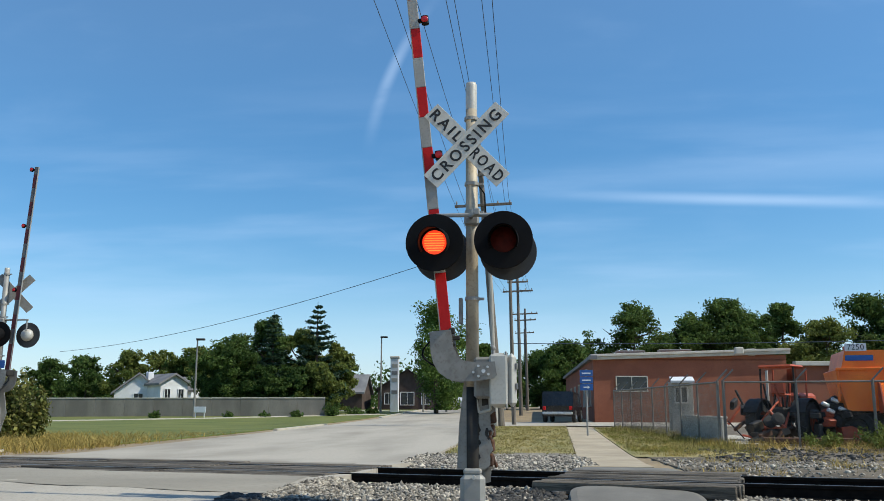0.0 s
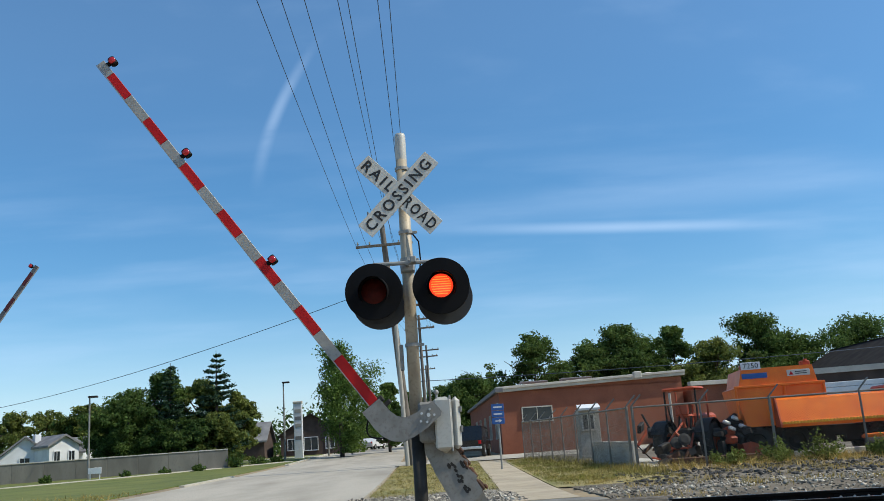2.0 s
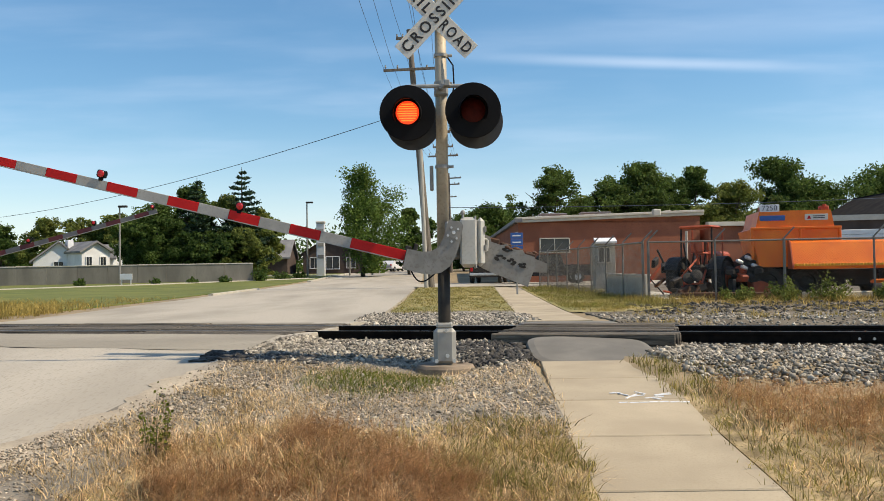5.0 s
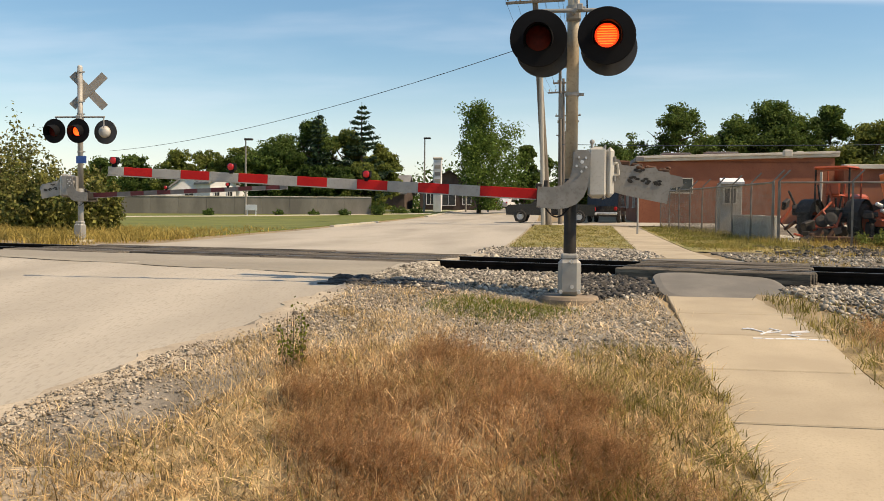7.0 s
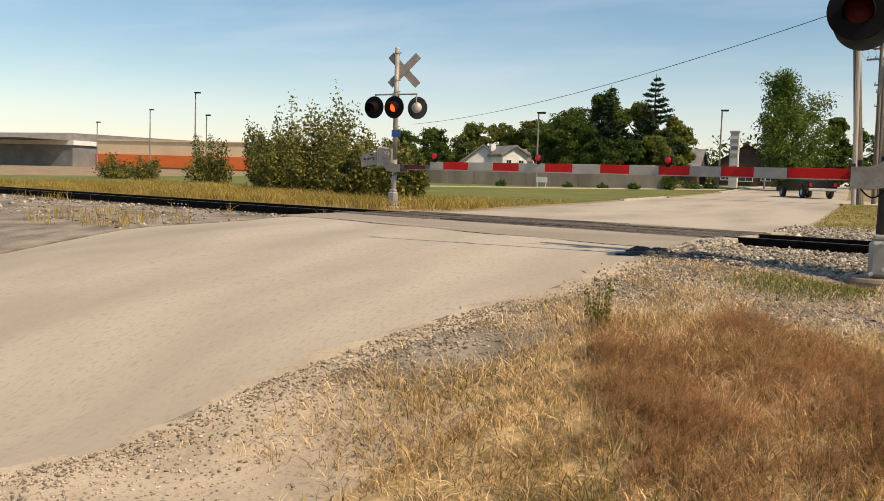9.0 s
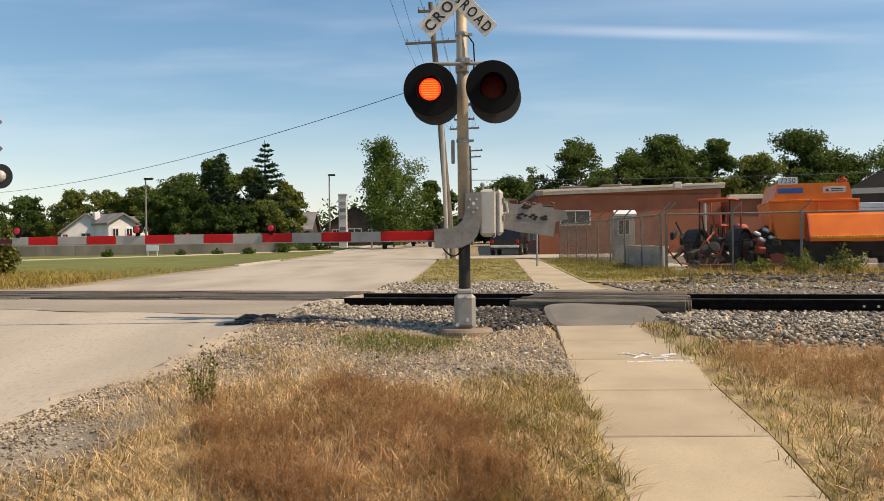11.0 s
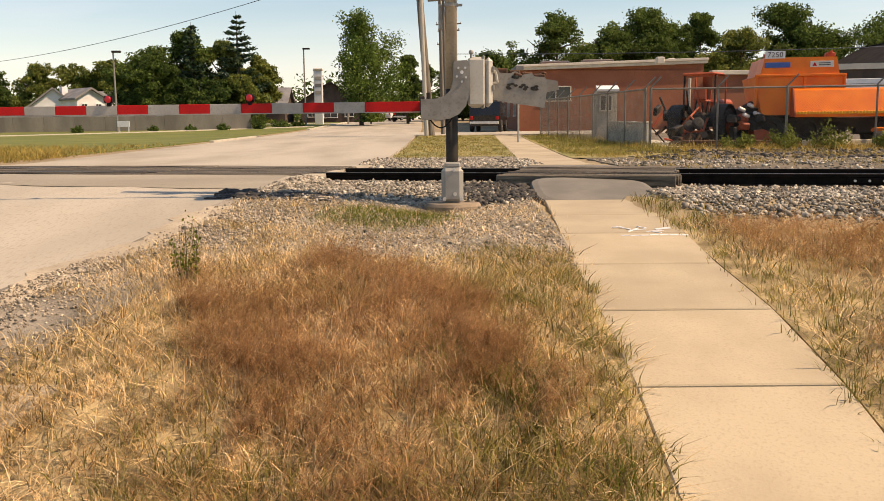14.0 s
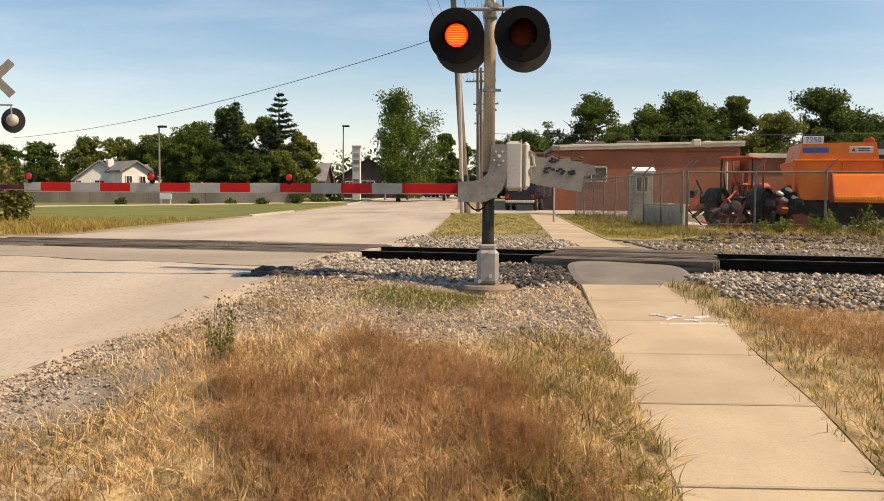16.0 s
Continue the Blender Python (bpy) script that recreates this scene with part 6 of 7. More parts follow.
def build_spreader():
    """The big orange road machine: hopper, side trough, dark undercarriage on wheels."""
    root = empty("spreader_truck", pose(11.6, 18.4, gz(11.6, 18.4), 0, 0, -9), "bright orange spreader truck with hopper and side trough", "truck")
    bm = bmesh.new()
    prism(bm, [(-1.15, 1.0), (1.35, 1.0), (1.42, 2.25), (1.22, 2.32), (1.12, 2.86), (-1.12, 2.86), (-1.25, 2.32), (-1.42, 2.25)], -0.15, 2.2, "y")
    hop = part("hopper", bm, M["orange"], root, "orange steel hopper body")
    for x in (-1.38, 0.15, 1.38):
        bm = bmesh.new()
        box(bm, (x, -0.19, 1.78), (0.07, 0.08, 0.98), bevel=0.01)
        part("rib", bm, M["orange"], hop)
    bm = bmesh.new()
    box(bm, (0, -0.2, 2.28), (2.85, 0.09, 0.08), bevel=0.01)
    part("rib", bm, M["orange"], hop)
    for x, w in ((-0.95, 0.28), (0.98, 0.30)):
        bm = bmesh.new()
        box(bm, (x, 0.2, 2.93), (w, 0.25, 0.16), bevel=0.03)
        rod(bm, (x, 0.05, 2.98), (x, 0.05, 3.06), 0.06, n=8)
        part("beacon_box", bm, M["tractorred"], hop, "red lamp box")
    bm = bmesh.new()
    box(bm, (-0.80, -0.15, 2.95), (0.62, 0.03, 0.24), bevel=0.006)
    tag = part("number_plate_board", bm, M["siding"], root, "white board with black numerals")
    text_part("lettering", "7250", 0.24, M["letter"], tag, pose(-0.80, -0.170, 2.945, 90, 0, 0), 1.05, "black numerals 7250")
    bm = bmesh.new()
    box(bm, (-0.72, -0.17, 2.62), (0.80, 0.02, 0.17), bevel=0.004)
    part("blue_label", bm, M["blue"], hop, "purple-blue label plate")
    bm = bmesh.new()
    box(bm, (0.66, -0.17, 2.63), (0.72, 0.02, 0.20), bevel=0.004)
    tag = part("notice_label", bm, M["sign"], hop, "white notice plate")
    bm = bmesh.new()
    prism(bm, [(0.36, 2.57), (0.50, 2.57), (0.43, 2.69)], -0.186, -0.182, "y")
    part("warning_mark", bm, M["red"], tag)
    for z in (2.66, 2.60):
        bm = bmesh.new()
        box(bm, (0.74, -0.184, z), (0.36, 0.004, 0.025))
        part("unreadable_bar", bm, M["letter"], tag)
    # side trough
    bm = bmesh.new()
    prism(bm, [(-0.20, 1.78), (-0.10, 1.84), (0.0, 1.78), (0.0, 0.98), (-0.52, 0.92), (-0.60, 1.0)], -0.25, 3.2, "x")
    for v in bm.verts:
        v.co.y -= 0.35
    trough = part("trough", bm, M["orange"], root, "long orange trough")
    bm = bmesh.new()
    n = 34
    for k in range(n):
        box(bm, (-0.2 + 3.35 * (k + 0.5) / n, -0.94, 1.06), (0.055, 0.05, 0.09), bevel=0.01)
    box(bm, (1.48, -0.93, 1.05), (3.42, 0.05, 0.07))
    part("edge_strip", bm, M["amber"], trough, "amber ridged lower edge")
    for x in (-0.27, 3.2):
        bm = bmesh.new()
        prism(bm, [(-0.56, 1.84), (-0.3, 1.88), (-0.25, 0.94), (-0.97, 0.94)], x - 0.02, x + 0.02, "x")
        part("end_plate", bm, M["tractorred"], trough)
    # teal and red body further along
    bm = bmesh.new()
    box(bm, (4.2, 0.6, 1.55), (1.9, 1.6, 1.0), bevel=0.06)
    part("rear_body", bm, M["tractorred"], root, "red-orange rear body")
    bm = bmesh.new()
    rod(bm, (3.35, -0.35, 2.0), (5.0, -0.35, 2.0), 0.16, n=12)
    part("tank", bm, M["blue"], root, "dark blue-green tank")
    bm = bmesh.new()
    box(bm, (0.8, 1.0, 1.10), (5.0, 1.5, 0.30), bevel=0.03)
    box(bm, (0.6, 0.2, 0.75), (4.6, 0.3, 0.4), bevel=0.05)
    part("chassis", bm, M["machine"], root)
    for x in (-0.85, 0.35, 3.0, 4.1):
        for y in (0.1, 1.9):
            wheel(root, pose(x, y, 0.5), 0.5, 0.3, lugs=10, rim="machine")
    for x in (1.3, 2.1):
        bm = bmesh.new()
        box(bm, (x, 0.3, 0.62), (0.6, 0.5, 0.55), bevel=0.06)
        part("under_box", bm, M["machine"], root)


build_spreader()


def build_drag():
    root = empty("harrow", pose(14.3, 16.6, gz(14.3, 16.6), 0, 0, -20), "orange harrow frame with a steel drum", "farm implement")
    for a, b in (((-0.9, 0, 0.55), (1.2, 0, 0.55)), ((-0.9, 0.6, 0.5), (1.2, 0.6, 0.5)), ((-0.9, 0, 0.55), (-0.9, 0.6, 0.5)), ((1.2, 0, 0.55), (1.2, 0.6, 0.5)), ((-0.2, 0, 0.55), (0.1, 0.2, 1.15)), ((0.5, 0, 0.55), (0.1, 0.2, 1.15))):
        bm = bmesh.new()
        rod(bm, a, b, 0.05, n=6)
        part("frame_bar", bm, M["orange"], root)
    for k in range(5):
        bm = bmesh.new()
        x = -0.6 + 0.42 * k
        pts = [(x, 0.3, 0.5), (x - 0.12, 0.15, 0.35), (x - 0.1, 0.05, 0.15), (x, -0.05, 0.02)]
        for a, b in zip(pts, pts[1:]):
            rod(bm, a, b, 0.03, n=6)
        part("tine", bm, M["rust"], root)
    bm = bmesh.new()
    rod(bm, (-0.95, -0.25, 0.24), (-0.35, -0.25, 0.24), 0.24, n=16)
    part("drum", bm, M["machine"], root)
    bm = bmesh.new()
    box(bm, (0.9, -0.1, 0.3), (0.7, 0.25, 0.45), pose(0, 0, 0, 15, 0, 0), 0.04)
    part("blade", bm, M["orange"], root)


build_drag()
for k, (x, y, l) in enumerate(((8.7, 17.9, 1.9), (10.2, 17.7, 1.2), (12.6, 17.2, 2.4))):
    bm = bmesh.new()
    box(bm, (0, 0, 0.1), (l, 0.6, 0.18), bevel=0.02)
    ob = part("loose_board", bm, M["rust"] if k != 2 else M["kerb"])
    ob.matrix_basis = pose(x, y, gz(x, y) + 0.02, 0, 0, -12 + 9 * k)
    tagged(ob, "weathered boards lying in the yard" if k != 2 else "pale concrete beam lying in the yard", "board")


# ---------------------------------------------------------------- vehicles
def build_vehicle(name, m, profile, width, paint, wheels, r, label, windows, lamps=True):
    root = empty(name, m, label, "pickup" if "pickup" in name else "car")
    bm = bmesh.new()
    prism(bm, profile, -width / 2, width / 2, "y")
    bmesh.ops.bevel(bm, geom=[e for e in bm.edges if abs(e.verts[0].co.y - e.verts[1].co.y) < 0.01], offset=0.05, segments=2, affect="EDGES")
    part("body", bm, M[paint], root)
    for x in wheels:
        for y in (-width / 2 + 0.05, width / 2 - 0.05):
            wheel(root, pose(x, y, r), r, 0.24, lugs=8, rim="bright")
    for pts in windows:
        for y in (-width / 2 - 0.006, width / 2 - 0.006):
            bm = bmesh.new()
            prism(bm, pts, y, y + 0.012, "y")
            part("side_window", bm, M["glass"], root)
    xs = [p[0] for p in profile]
    bm = bmesh.new()
    box(bm, (min(xs) - 0.02, 0, 0.55), (0.12, width * 0.96, 0.16), bevel=0.03)
    part("bumper", bm, M["bright"], root, "chrome bumper")
    for y in (-width / 2 + 0.15, width / 2 - 0.15):
        bm = bmesh.new()
        box(bm, (min(xs) - 0.005, y, 0.85), (0.05, 0.18, 0.22), bevel=0.02)
        part("tail_light", bm, M["armlamp"] if lamps else M["red"], root)
    return root


PICKUP = [(-2.7, 0.45), (2.6, 0.45), (2.65, 0.8), (2.5, 1.05), (1.1, 1.14), (0.55, 1.72), (-0.75, 1.74), (-0.95, 1.12), (-2.7, 1.10)]
pickup = build_vehicle("pickup_truck", pose(5, 43, gz(5, 43)), PICKUP, 1.85, "carblack", (-1.75, 1.75), 0.38, "black pickup truck driving away along the road", [[(-0.65, 1.18), (0.15, 1.18), (0.15, 1.62), (-0.6, 1.62)], [(0.25, 1.18), (0.9, 1.18), (0.5, 1.6), (0.25, 1.62)]])


def road_pose(x, y, heading):
    return pose(x, y, float(road_z(x, y)) + (0.03 if x > -1.6 else 0.0), 0, 0, heading)


MOVES.append((pickup, [(t, road_pose(x, y, a)) for t, x, y, a in (
(0, 40, 42.2, 180), (3, 19, 42.2, 180), (4, 11.4, 42.4, 180), (5, 6.2, 42.7, 180), (6.3, 1.2, 43.2, 178), (6.6, 0.2, 43.3, 178), (7, -0.7, 43.4, 177), (7.3, -1.35, 43.7, 175), (7.6, -1.85, 44.1, 171), (8, -2.5, 45.0, 162), (8.4, -3.2, 46.6, 145), (9, -4.2, 52, 115), (9.7, -4.8, 64, 97), (10.5, -4.8, 80, 91), (11, -4.8, 84, 91), (12.5, -4.9, 89, 91), (14.5, -4.9, 95, 91), (16, -5.0, 103, 92))]))

CAR = [(-2.2, 0.35), (2.2, 0.35), (2.25, 0.7), (1.2, 0.9), (0.6, 1.38), (-1.2, 1.40), (-1.9, 0.95), (-2.25, 0.9)]
for x, y, a in ((-6.8, 104, 70), (-5.2, 108, 80), (-9.5, 106, 20)):
    build_vehicle("parked_car", pose(x, y, gz(x, y), 0, 0, a), CAR, 1.75, "carwhite", (-1.4, 1.4), 0.32, "white car parked far along the road", [[(-1.1, 0.95), (0.55, 0.95), (0.4, 1.3), (-1.0, 1.3)]], False)
build_vehicle("parked_car", pose(2.9, 46.8, gz(2.9, 46.8) + 0.02, 0, 0, 80), [(-2.4, 0.35), (2.4, 0.35), (2.4, 1.0), (1.5, 1.15), (0.9, 1.8), (-2.3, 1.85), (-2.45, 1.0)], 1.9, "carblack", (-1.5, 1.5), 0.36, "dark van parked in the shade of the building", [[(-2.0, 1.15), (0.7, 1.15), (0.6, 1.65), (-2.0, 1.7)]], False)


# ---------------------------------------------------------------- trees and shrubs
def leaf_cloud(rng, blobs, n, size, ragged=0.0):
    """Small bent leaf clumps scattered through rough blobs (centre, radii), with ragged gaps."""
    w = np.array([b[1][0] * b[1][2] + b[1][1] * b[1][2] for b in blobs])
    pick = rng.choice(len(blobs), n, p=w / w.sum())
    C = np.array([b[0] for b in blobs])[pick]
    R = np.array([b[1] for b in blobs])[pick]
    d = rng.normal(size=(n, 3))
    d /= np.linalg.norm(d, axis=1)[:, None]
    rad = rng.uniform(0.05, 1.0, n) ** 0.5 * (1 + (0.17 + ragged) * np.abs(rng.normal(size=n)))
    P = C + d * R * rad[:, None]
    nrm = d * (0.55 if ragged else 1.0) + rng.normal(0, 0.6, (n, 3)) + np.array([0, 0, 0.15 if ragged else 0.0])
    nrm /= np.linalg.norm(nrm, axis=1)[:, None]
    t = np.cross(nrm, rng.normal(size=(n, 3)))
    t /= np.linalg.norm(t, axis=1)[:, None]
    b = np.cross(nrm, t)
    s = (size * rng.uniform(0.6, 1.5, n))[:, None]
    V = np.stack([P - t * s * 0.6, P - b * s * 0.38 + nrm * s * 0.15, P + t * s * 0.6, P + b * s * 0.38 + nrm * s * 0.15], 1)
    return V.reshape(-1, 3)


def quads(n):
    return np.arange(n * 4).reshape(-1, 4)


def tree_skeleton(root, h, crown_low, spread, rng, r):
    bm = bmesh.new()
    bends = [Vector((0, 0, -0.2))]
    for k in range(1, 6):
        bends.append(Vector((rng.normal(0, 0.05) * h * 0.12, rng.normal(0, 0.05) * h * 0.12, h * 0.85 * k / 5)))
    for k, (a, b) in enumerate(zip(bends, bends[1:])):
        rod(bm, a, b, r * (1 - 0.18 * k), r * (1 - 0.18 * (k + 1)), 8)
    part("trunk", bm, M["bark"], root, "brown tapered trunk")
    for k in range(9):
        bm = bmesh.new()
        z = crown_low + (h * 0.85 - crown_low) * rng.uniform(0, 0.8)
        a = rng.uniform(0, 6.28)
        p = Vector((0, 0, z))
        q = p + Vector((math.cos(a), math.sin(a), 0.5)) * spread * rng.uniform(0.4, 0.75)
        mid = (p + q) / 2 + Vector((0, 0, -0.1 * spread * rng.uniform()))
        rod(bm, p, mid, r * 0.35, r * 0.25, 6)
        rod(bm, mid, q, r * 0.25, r * 0.08, 6)
        part("limb", bm, M["bark"], root)


def build_tree(x, y, h, spread, mat, seed, label, low=0.22, n=9000, size=0.21, nblob=70, droop=False):
    """Trunk and limbs, and a crown of boughs that each carry several small leaf sprays."""
    rng = np.random.default_rng(seed)
    root = empty("tree", pose(x, y, gz(x, y)), label, "tree", "trees")
    tree_skeleton(root, h, h * low, spread, rng, 0.05 + 0.018 * h)
    blobs = []
    lop = rng.uniform(0, 6.28)
    for k in range(nblob // 3):
        a, u = rng.uniform(0, 6.28), rng.uniform(0, 1) ** 0.85
        z = h * (low + (0.95 - low) * u)
        env = spread * math.sqrt(max(0.06, 1 - (2 * abs(u - 0.45)) ** 2.4)) if not droop else spread * math.sin(math.pi * (0.10 + 0.84 * u)) ** 0.75
        env *= (1 + 0.18 * math.cos(a - lop) + 0.12 * math.sin(3 * a + 5 * u)) * rng.uniform(0.8, 1.1)
        bough = spread * rng.uniform(0.16, 0.30)
        d = max(0.0, env - bough * 0.7) * math.sqrt(rng.uniform(0.02, 1.0))
        cx, cy, cz = d * math.cos(a), d * math.sin(a), min(z, h - bough * 0.75)
        for j in range(7):
            o = rng.normal(0, 0.55, 3) * bough
            rr = bough * rng.uniform(0.28, 0.62)
            blobs.append(((cx + o[0], cy + o[1], min(cz + o[2] * (1.3 if droop else 0.75), h - rr * 0.5)), (rr * 1.2, rr * 1.2, rr * (1.7 if droop else 0.85))))
    V = leaf_cloud(rng, blobs, n, size, 0.12)
    V[:, 2] = np.maximum(V[:, 2], 0.3)
    arrays_mesh("crown", V, F4=quads(n), mat=M[mat], parent=root)
    return root


def build_spruce(x, y, h, spread, seed, label):
    rng = np.random.default_rng(seed)
    root = empty("spruce_tree", pose(x, y, gz(x, y)), label, "tree", "trees")
    bm = bmesh.new()
    rod(bm, (0, 0, -0.2), (0, 0, h * 0.98), 0.22, 0.02, 8)
    part("trunk", bm, M["bark"], root)
    Vs = []
    tiers = 19
    for k in range(tiers):
        f = k / tiers
        z = h * (0.12 + 0.86 * f)
        reach = spread * (1 - f) ** 0.85 * rng.uniform(0.8, 1.1) + 0.12
        for b in range(int(9 - 4 * f)):
            a = rng.uniform(0, 6.28)
            length = reach * rng.uniform(0.65, 1.1)
            m = int(22 + 80 * (1 - f))
            t = rng.uniform(0.08, 1, m)
            p = np.stack([np.cos(a) * t * length, np.sin(a) * t * length, z - 0.30 * length * t + 0.42 * length * t ** 2], 1)
            p += rng.normal(0, 0.09, (m, 3)) * np.array([1.3, 1.3, 0.5])
            d = np.array([np.cos(a), np.sin(a), -0.15]) + rng.normal(0, 0.5, (m, 3))
            d /= np.linalg.norm(d, axis=1)[:, None]
            side = np.cross(d, rng.normal(size=(m, 3)))
            side /= np.linalg.norm(side, axis=1)[:, None]
            s = rng.uniform(0.16, 0.32, m)[:, None]
            Vs.append(np.stack([p - d * s * 0.5, p + side * s * 0.25, p + d * s * 0.8, p - side * s * 0.25 + np.array([0, 0, -0.06])], 1).reshape(-1, 3))
    V = np.concatenate(Vs)
    arrays_mesh("needles", V, F4=quads(len(V) // 4), mat=M["needle"], parent=root)


build_spruce(-18.15, 68, 10.3, 3.2, 1, "dark blue-green spruce with layered boughs")
build_spruce(-21.9, 67, 9.3, 2.2, 2, "dark green spruce among the leafy trees")
GROVE = [(-25.4, 67, 7.0, 2.8, "leaf"), (-23.2, 69, 8.6, 2.6, "leaf"), (-20.2, 70, 8.0, 2.8, "leaf2"), (-17.0, 71, 6.4, 1.9, "leaf2"), (-27.6, 70, 6.0, 2.4, "leaf"), (-22.0, 66.0, 4.2, 2.2, "leaf"), (-17.9, 66.5, 4.6, 1.9, "leaf2"), (-19.6, 66, 4.0, 1.8, "leaf"), (-30.0, 88, 6.6, 3.0, "leaf2")]
for k, (x, y, h, s, mt) in enumerate(GROVE):
    build_tree(x, y, h, s * 1.22, mt, 20 + k, "dense leafy green tree in a grove" if mt == "leaf" else "leafy tree turning yellow-green in the grove", 0.02, 21000, 0.18, 120)
build_tree(-7.7, 72, 9.9, 3.9, "leaf3", 40, "tall bright green willow with drooping foliage", 0.06, 24000, 0.16, 130, True)
build_tree(-3.6, 78, 6.8, 2.2, "leaf", 41, "dark green tree beside the willow", 0.08, 9000, 0.22)
build_tree(-1.6, 92, 6.4, 2.6, "leaf", 42, "dark green tree at the end of the road", 0.08, 9000, 0.23)
RIGHT = [(11.3, 78, 10.6, 2.9, "leaf"), (5.6, 98, 8.2, 3.2, "leaf"), (2.4, 100, 7.0, 2.8, "leaf"), (8.4, 102, 7.6, 3.2, "leaf"), (17.4, 80, 10.4, 3.0, "leaf"), (20.6, 80, 11.2, 3.2, "leaf"), (23.6, 82, 9.6, 2.8, "leaf"), (26.6, 82, 10.8, 2.4, "leaf"), (15.0, 86, 8.0, 2.6, "leaf2"), (28.8, 76, 8.6, 3.2, "leaf2"), (33.8, 78, 11.2, 3.4, "leaf"), (37.2, 80, 9.4, 3.2, "leaf"), (40.5, 82, 9.0, 3.0, "leaf"), (46, 80, 10.5, 4.0, "leaf")]
for k, (x, y, h, s, mt) in enumerate(RIGHT):
    build_tree(x, y, h, s * 1.45, mt, 60 + k, "dark green broadleaf tree behind the brick building" if mt == "leaf" else "yellow-green tree behind the brick building", 0.04, 24000, 0.20, 135)


def build_far_woods():
    rng = np.random.default_rng(90)
    blobs = []
    for k in range(280):
        x = rng.uniform(-230, 130)
        y = rng.uniform(118, 150)
        h = rng.uniform(4.0, 7.6) if x > -70 else rng.uniform(3.0, 5.0)
        for j in range(3):
            rr = rng.uniform(1.6, 3.0)
            blobs.append(((x + rng.normal(0, 2), y, 1.6 + h * rng.uniform(0.05, 0.72)), (rr * 1.3, rr, rr)))
    V = leaf_cloud(rng, blobs, 120000, 0.5, 0.05)
    ob = arrays_mesh("far_woods", V, F4=quads(120000), mat=M["leaf"])
    tagged(ob, "distant line of dark green woods", "woods", kind="stuff")


build_far_woods()
for k, (x, y, h, s) in enumerate(((-52, 92, 6.5, 3.6), (-46, 90, 6.8, 3.4), (-40, 93, 6.0, 3.0), (-35, 92, 7.6, 3.6), (-31.5, 90, 6.6, 2.6), (-58, 95, 6.0, 3.5), (-37.5, 91, 7.2, 3.4), (-43, 92, 7.0, 3.4))):
    build_tree(x, y, h, s, "leaf2" if k in (1, 3, 4, 6, 7) else "leaf", 120 + k, "pale yellow-green tree behind the white house" if k in (1, 3, 4, 6, 7) else "green tree behind the white house", 0.1, 9000, 0.24)


def build_shrub(x, y, h, r, seed, label, n=3800, mat="shrub", size=0.11):
    rng = np.random.default_rng(seed)
    root = empty("shrub", pose(x, y, gz(x, y)), label, "shrub", "shrubs")
    tips = []
    for k in range(18):
        a, t = rng.uniform(0, 6.28), rng.uniform(0.2, 1.1)
        q = Vector((math.cos(a) * r * t, math.sin(a) * r * t, h * rng.uniform(0.42, 1.12) * (1.1 - 0.45 * t)))
        bm = bmesh.new()
        foot = min(0.15, 0.12 * h)
        rod(bm, (foot * math.cos(a), foot * math.sin(a), -0.05), q, min(0.03, 0.02 * h) if h > 0.6 else 0.0025, 0.004 if h > 0.6 else 0.0015, 5)
        part("stem", bm, M["bark"], root)
        tips.append(q)
    blobs = [((q.x * u ** 0.5, q.y * u ** 0.5, q.z * u), (r * k, r * k, h * 0.15)) for q in tips for u, k in ((1.0, 0.16), (0.8, 0.24), (0.55, 0.32), (0.28, 0.36))]
    V = leaf_cloud(rng, blobs, n, size, 0.15)
    V[:, 2] = np.maximum(V[:, 2], 0.02)
    arrays_mesh("foliage", V, F4=quads(n), mat=M[mat], parent=root)


BUSH = [(-22.6, 24.5, 3.1, 1.7), (-24.6, 25.5, 3.9, 2.0), (-26.6, 26.5, 3.7, 1.9), (-28.6, 27.0, 2.8, 1.5), (-30.6, 28.5, 3.3, 1.3), (-20.6, 22.5, 2.2, 1.4), (-19.0, 19.2, 1.7, 1.1), (-16.4, 18.5, 1.8, 1.1), (-23.4, 22.8, 1.9, 1.3), (-26.2, 24.2, 2.0, 1.5)]
for k, (x, y, h, r) in enumerate(BUSH):
    build_shrub(x, y, h * 1.2, r * 1.05, 200 + k, "overgrown yellow-green shrub beside the tracks", 5200, size=0.12)
for k, (x, y, h, r) in enumerate(((-35.5, 30, 2.6, 1.0), (-40.0, 34, 2.9, 1.3), (-44, 33, 1.6, 1.3), (-50, 36, 1.8, 1.6))):
    build_shrub(x, y, h, r, 230 + k, "thin straggling shrub along the tracks", 2200, size=0.12)
for k, (x, y, h, r) in enumerate(((-22.5, 57.5, 0.42, 0.42), (-19.8, 58.4, 0.40, 0.40), (-17.6, 59.4, 0.45, 0.5), (-27.5, 55.5, 0.5, 0.45), (-15.4, 62.2, 1.3, 0.8), (-14.2, 66.0, 0.8, 0.9), (-13.3, 70.0, 0.7, 0.6))):
    build_shrub(x, y, h, r, 250 + k, "small clipped dark shrub on the lawn", 700, "leaf", 0.13)
for k, (x, y, h, r) in enumerate(((10.2, 15.6, 0.75, 0.6), (11.4, 15.4, 0.8, 0.6), (13.0, 14.8, 0.6, 0.5), (15.6, 14.0, 0.7, 0.7), (8.9, 16.0, 0.5, 0.5))):
    build_shrub(x, y, h, r, 270 + k, "green weeds at the foot of the yard fence", 900, "leaf2", 0.07)
build_shrub(-2.12, -4.15, 0.46, 0.13, 290, "small upright green weed by the road edge", 300, "green", 0.024)


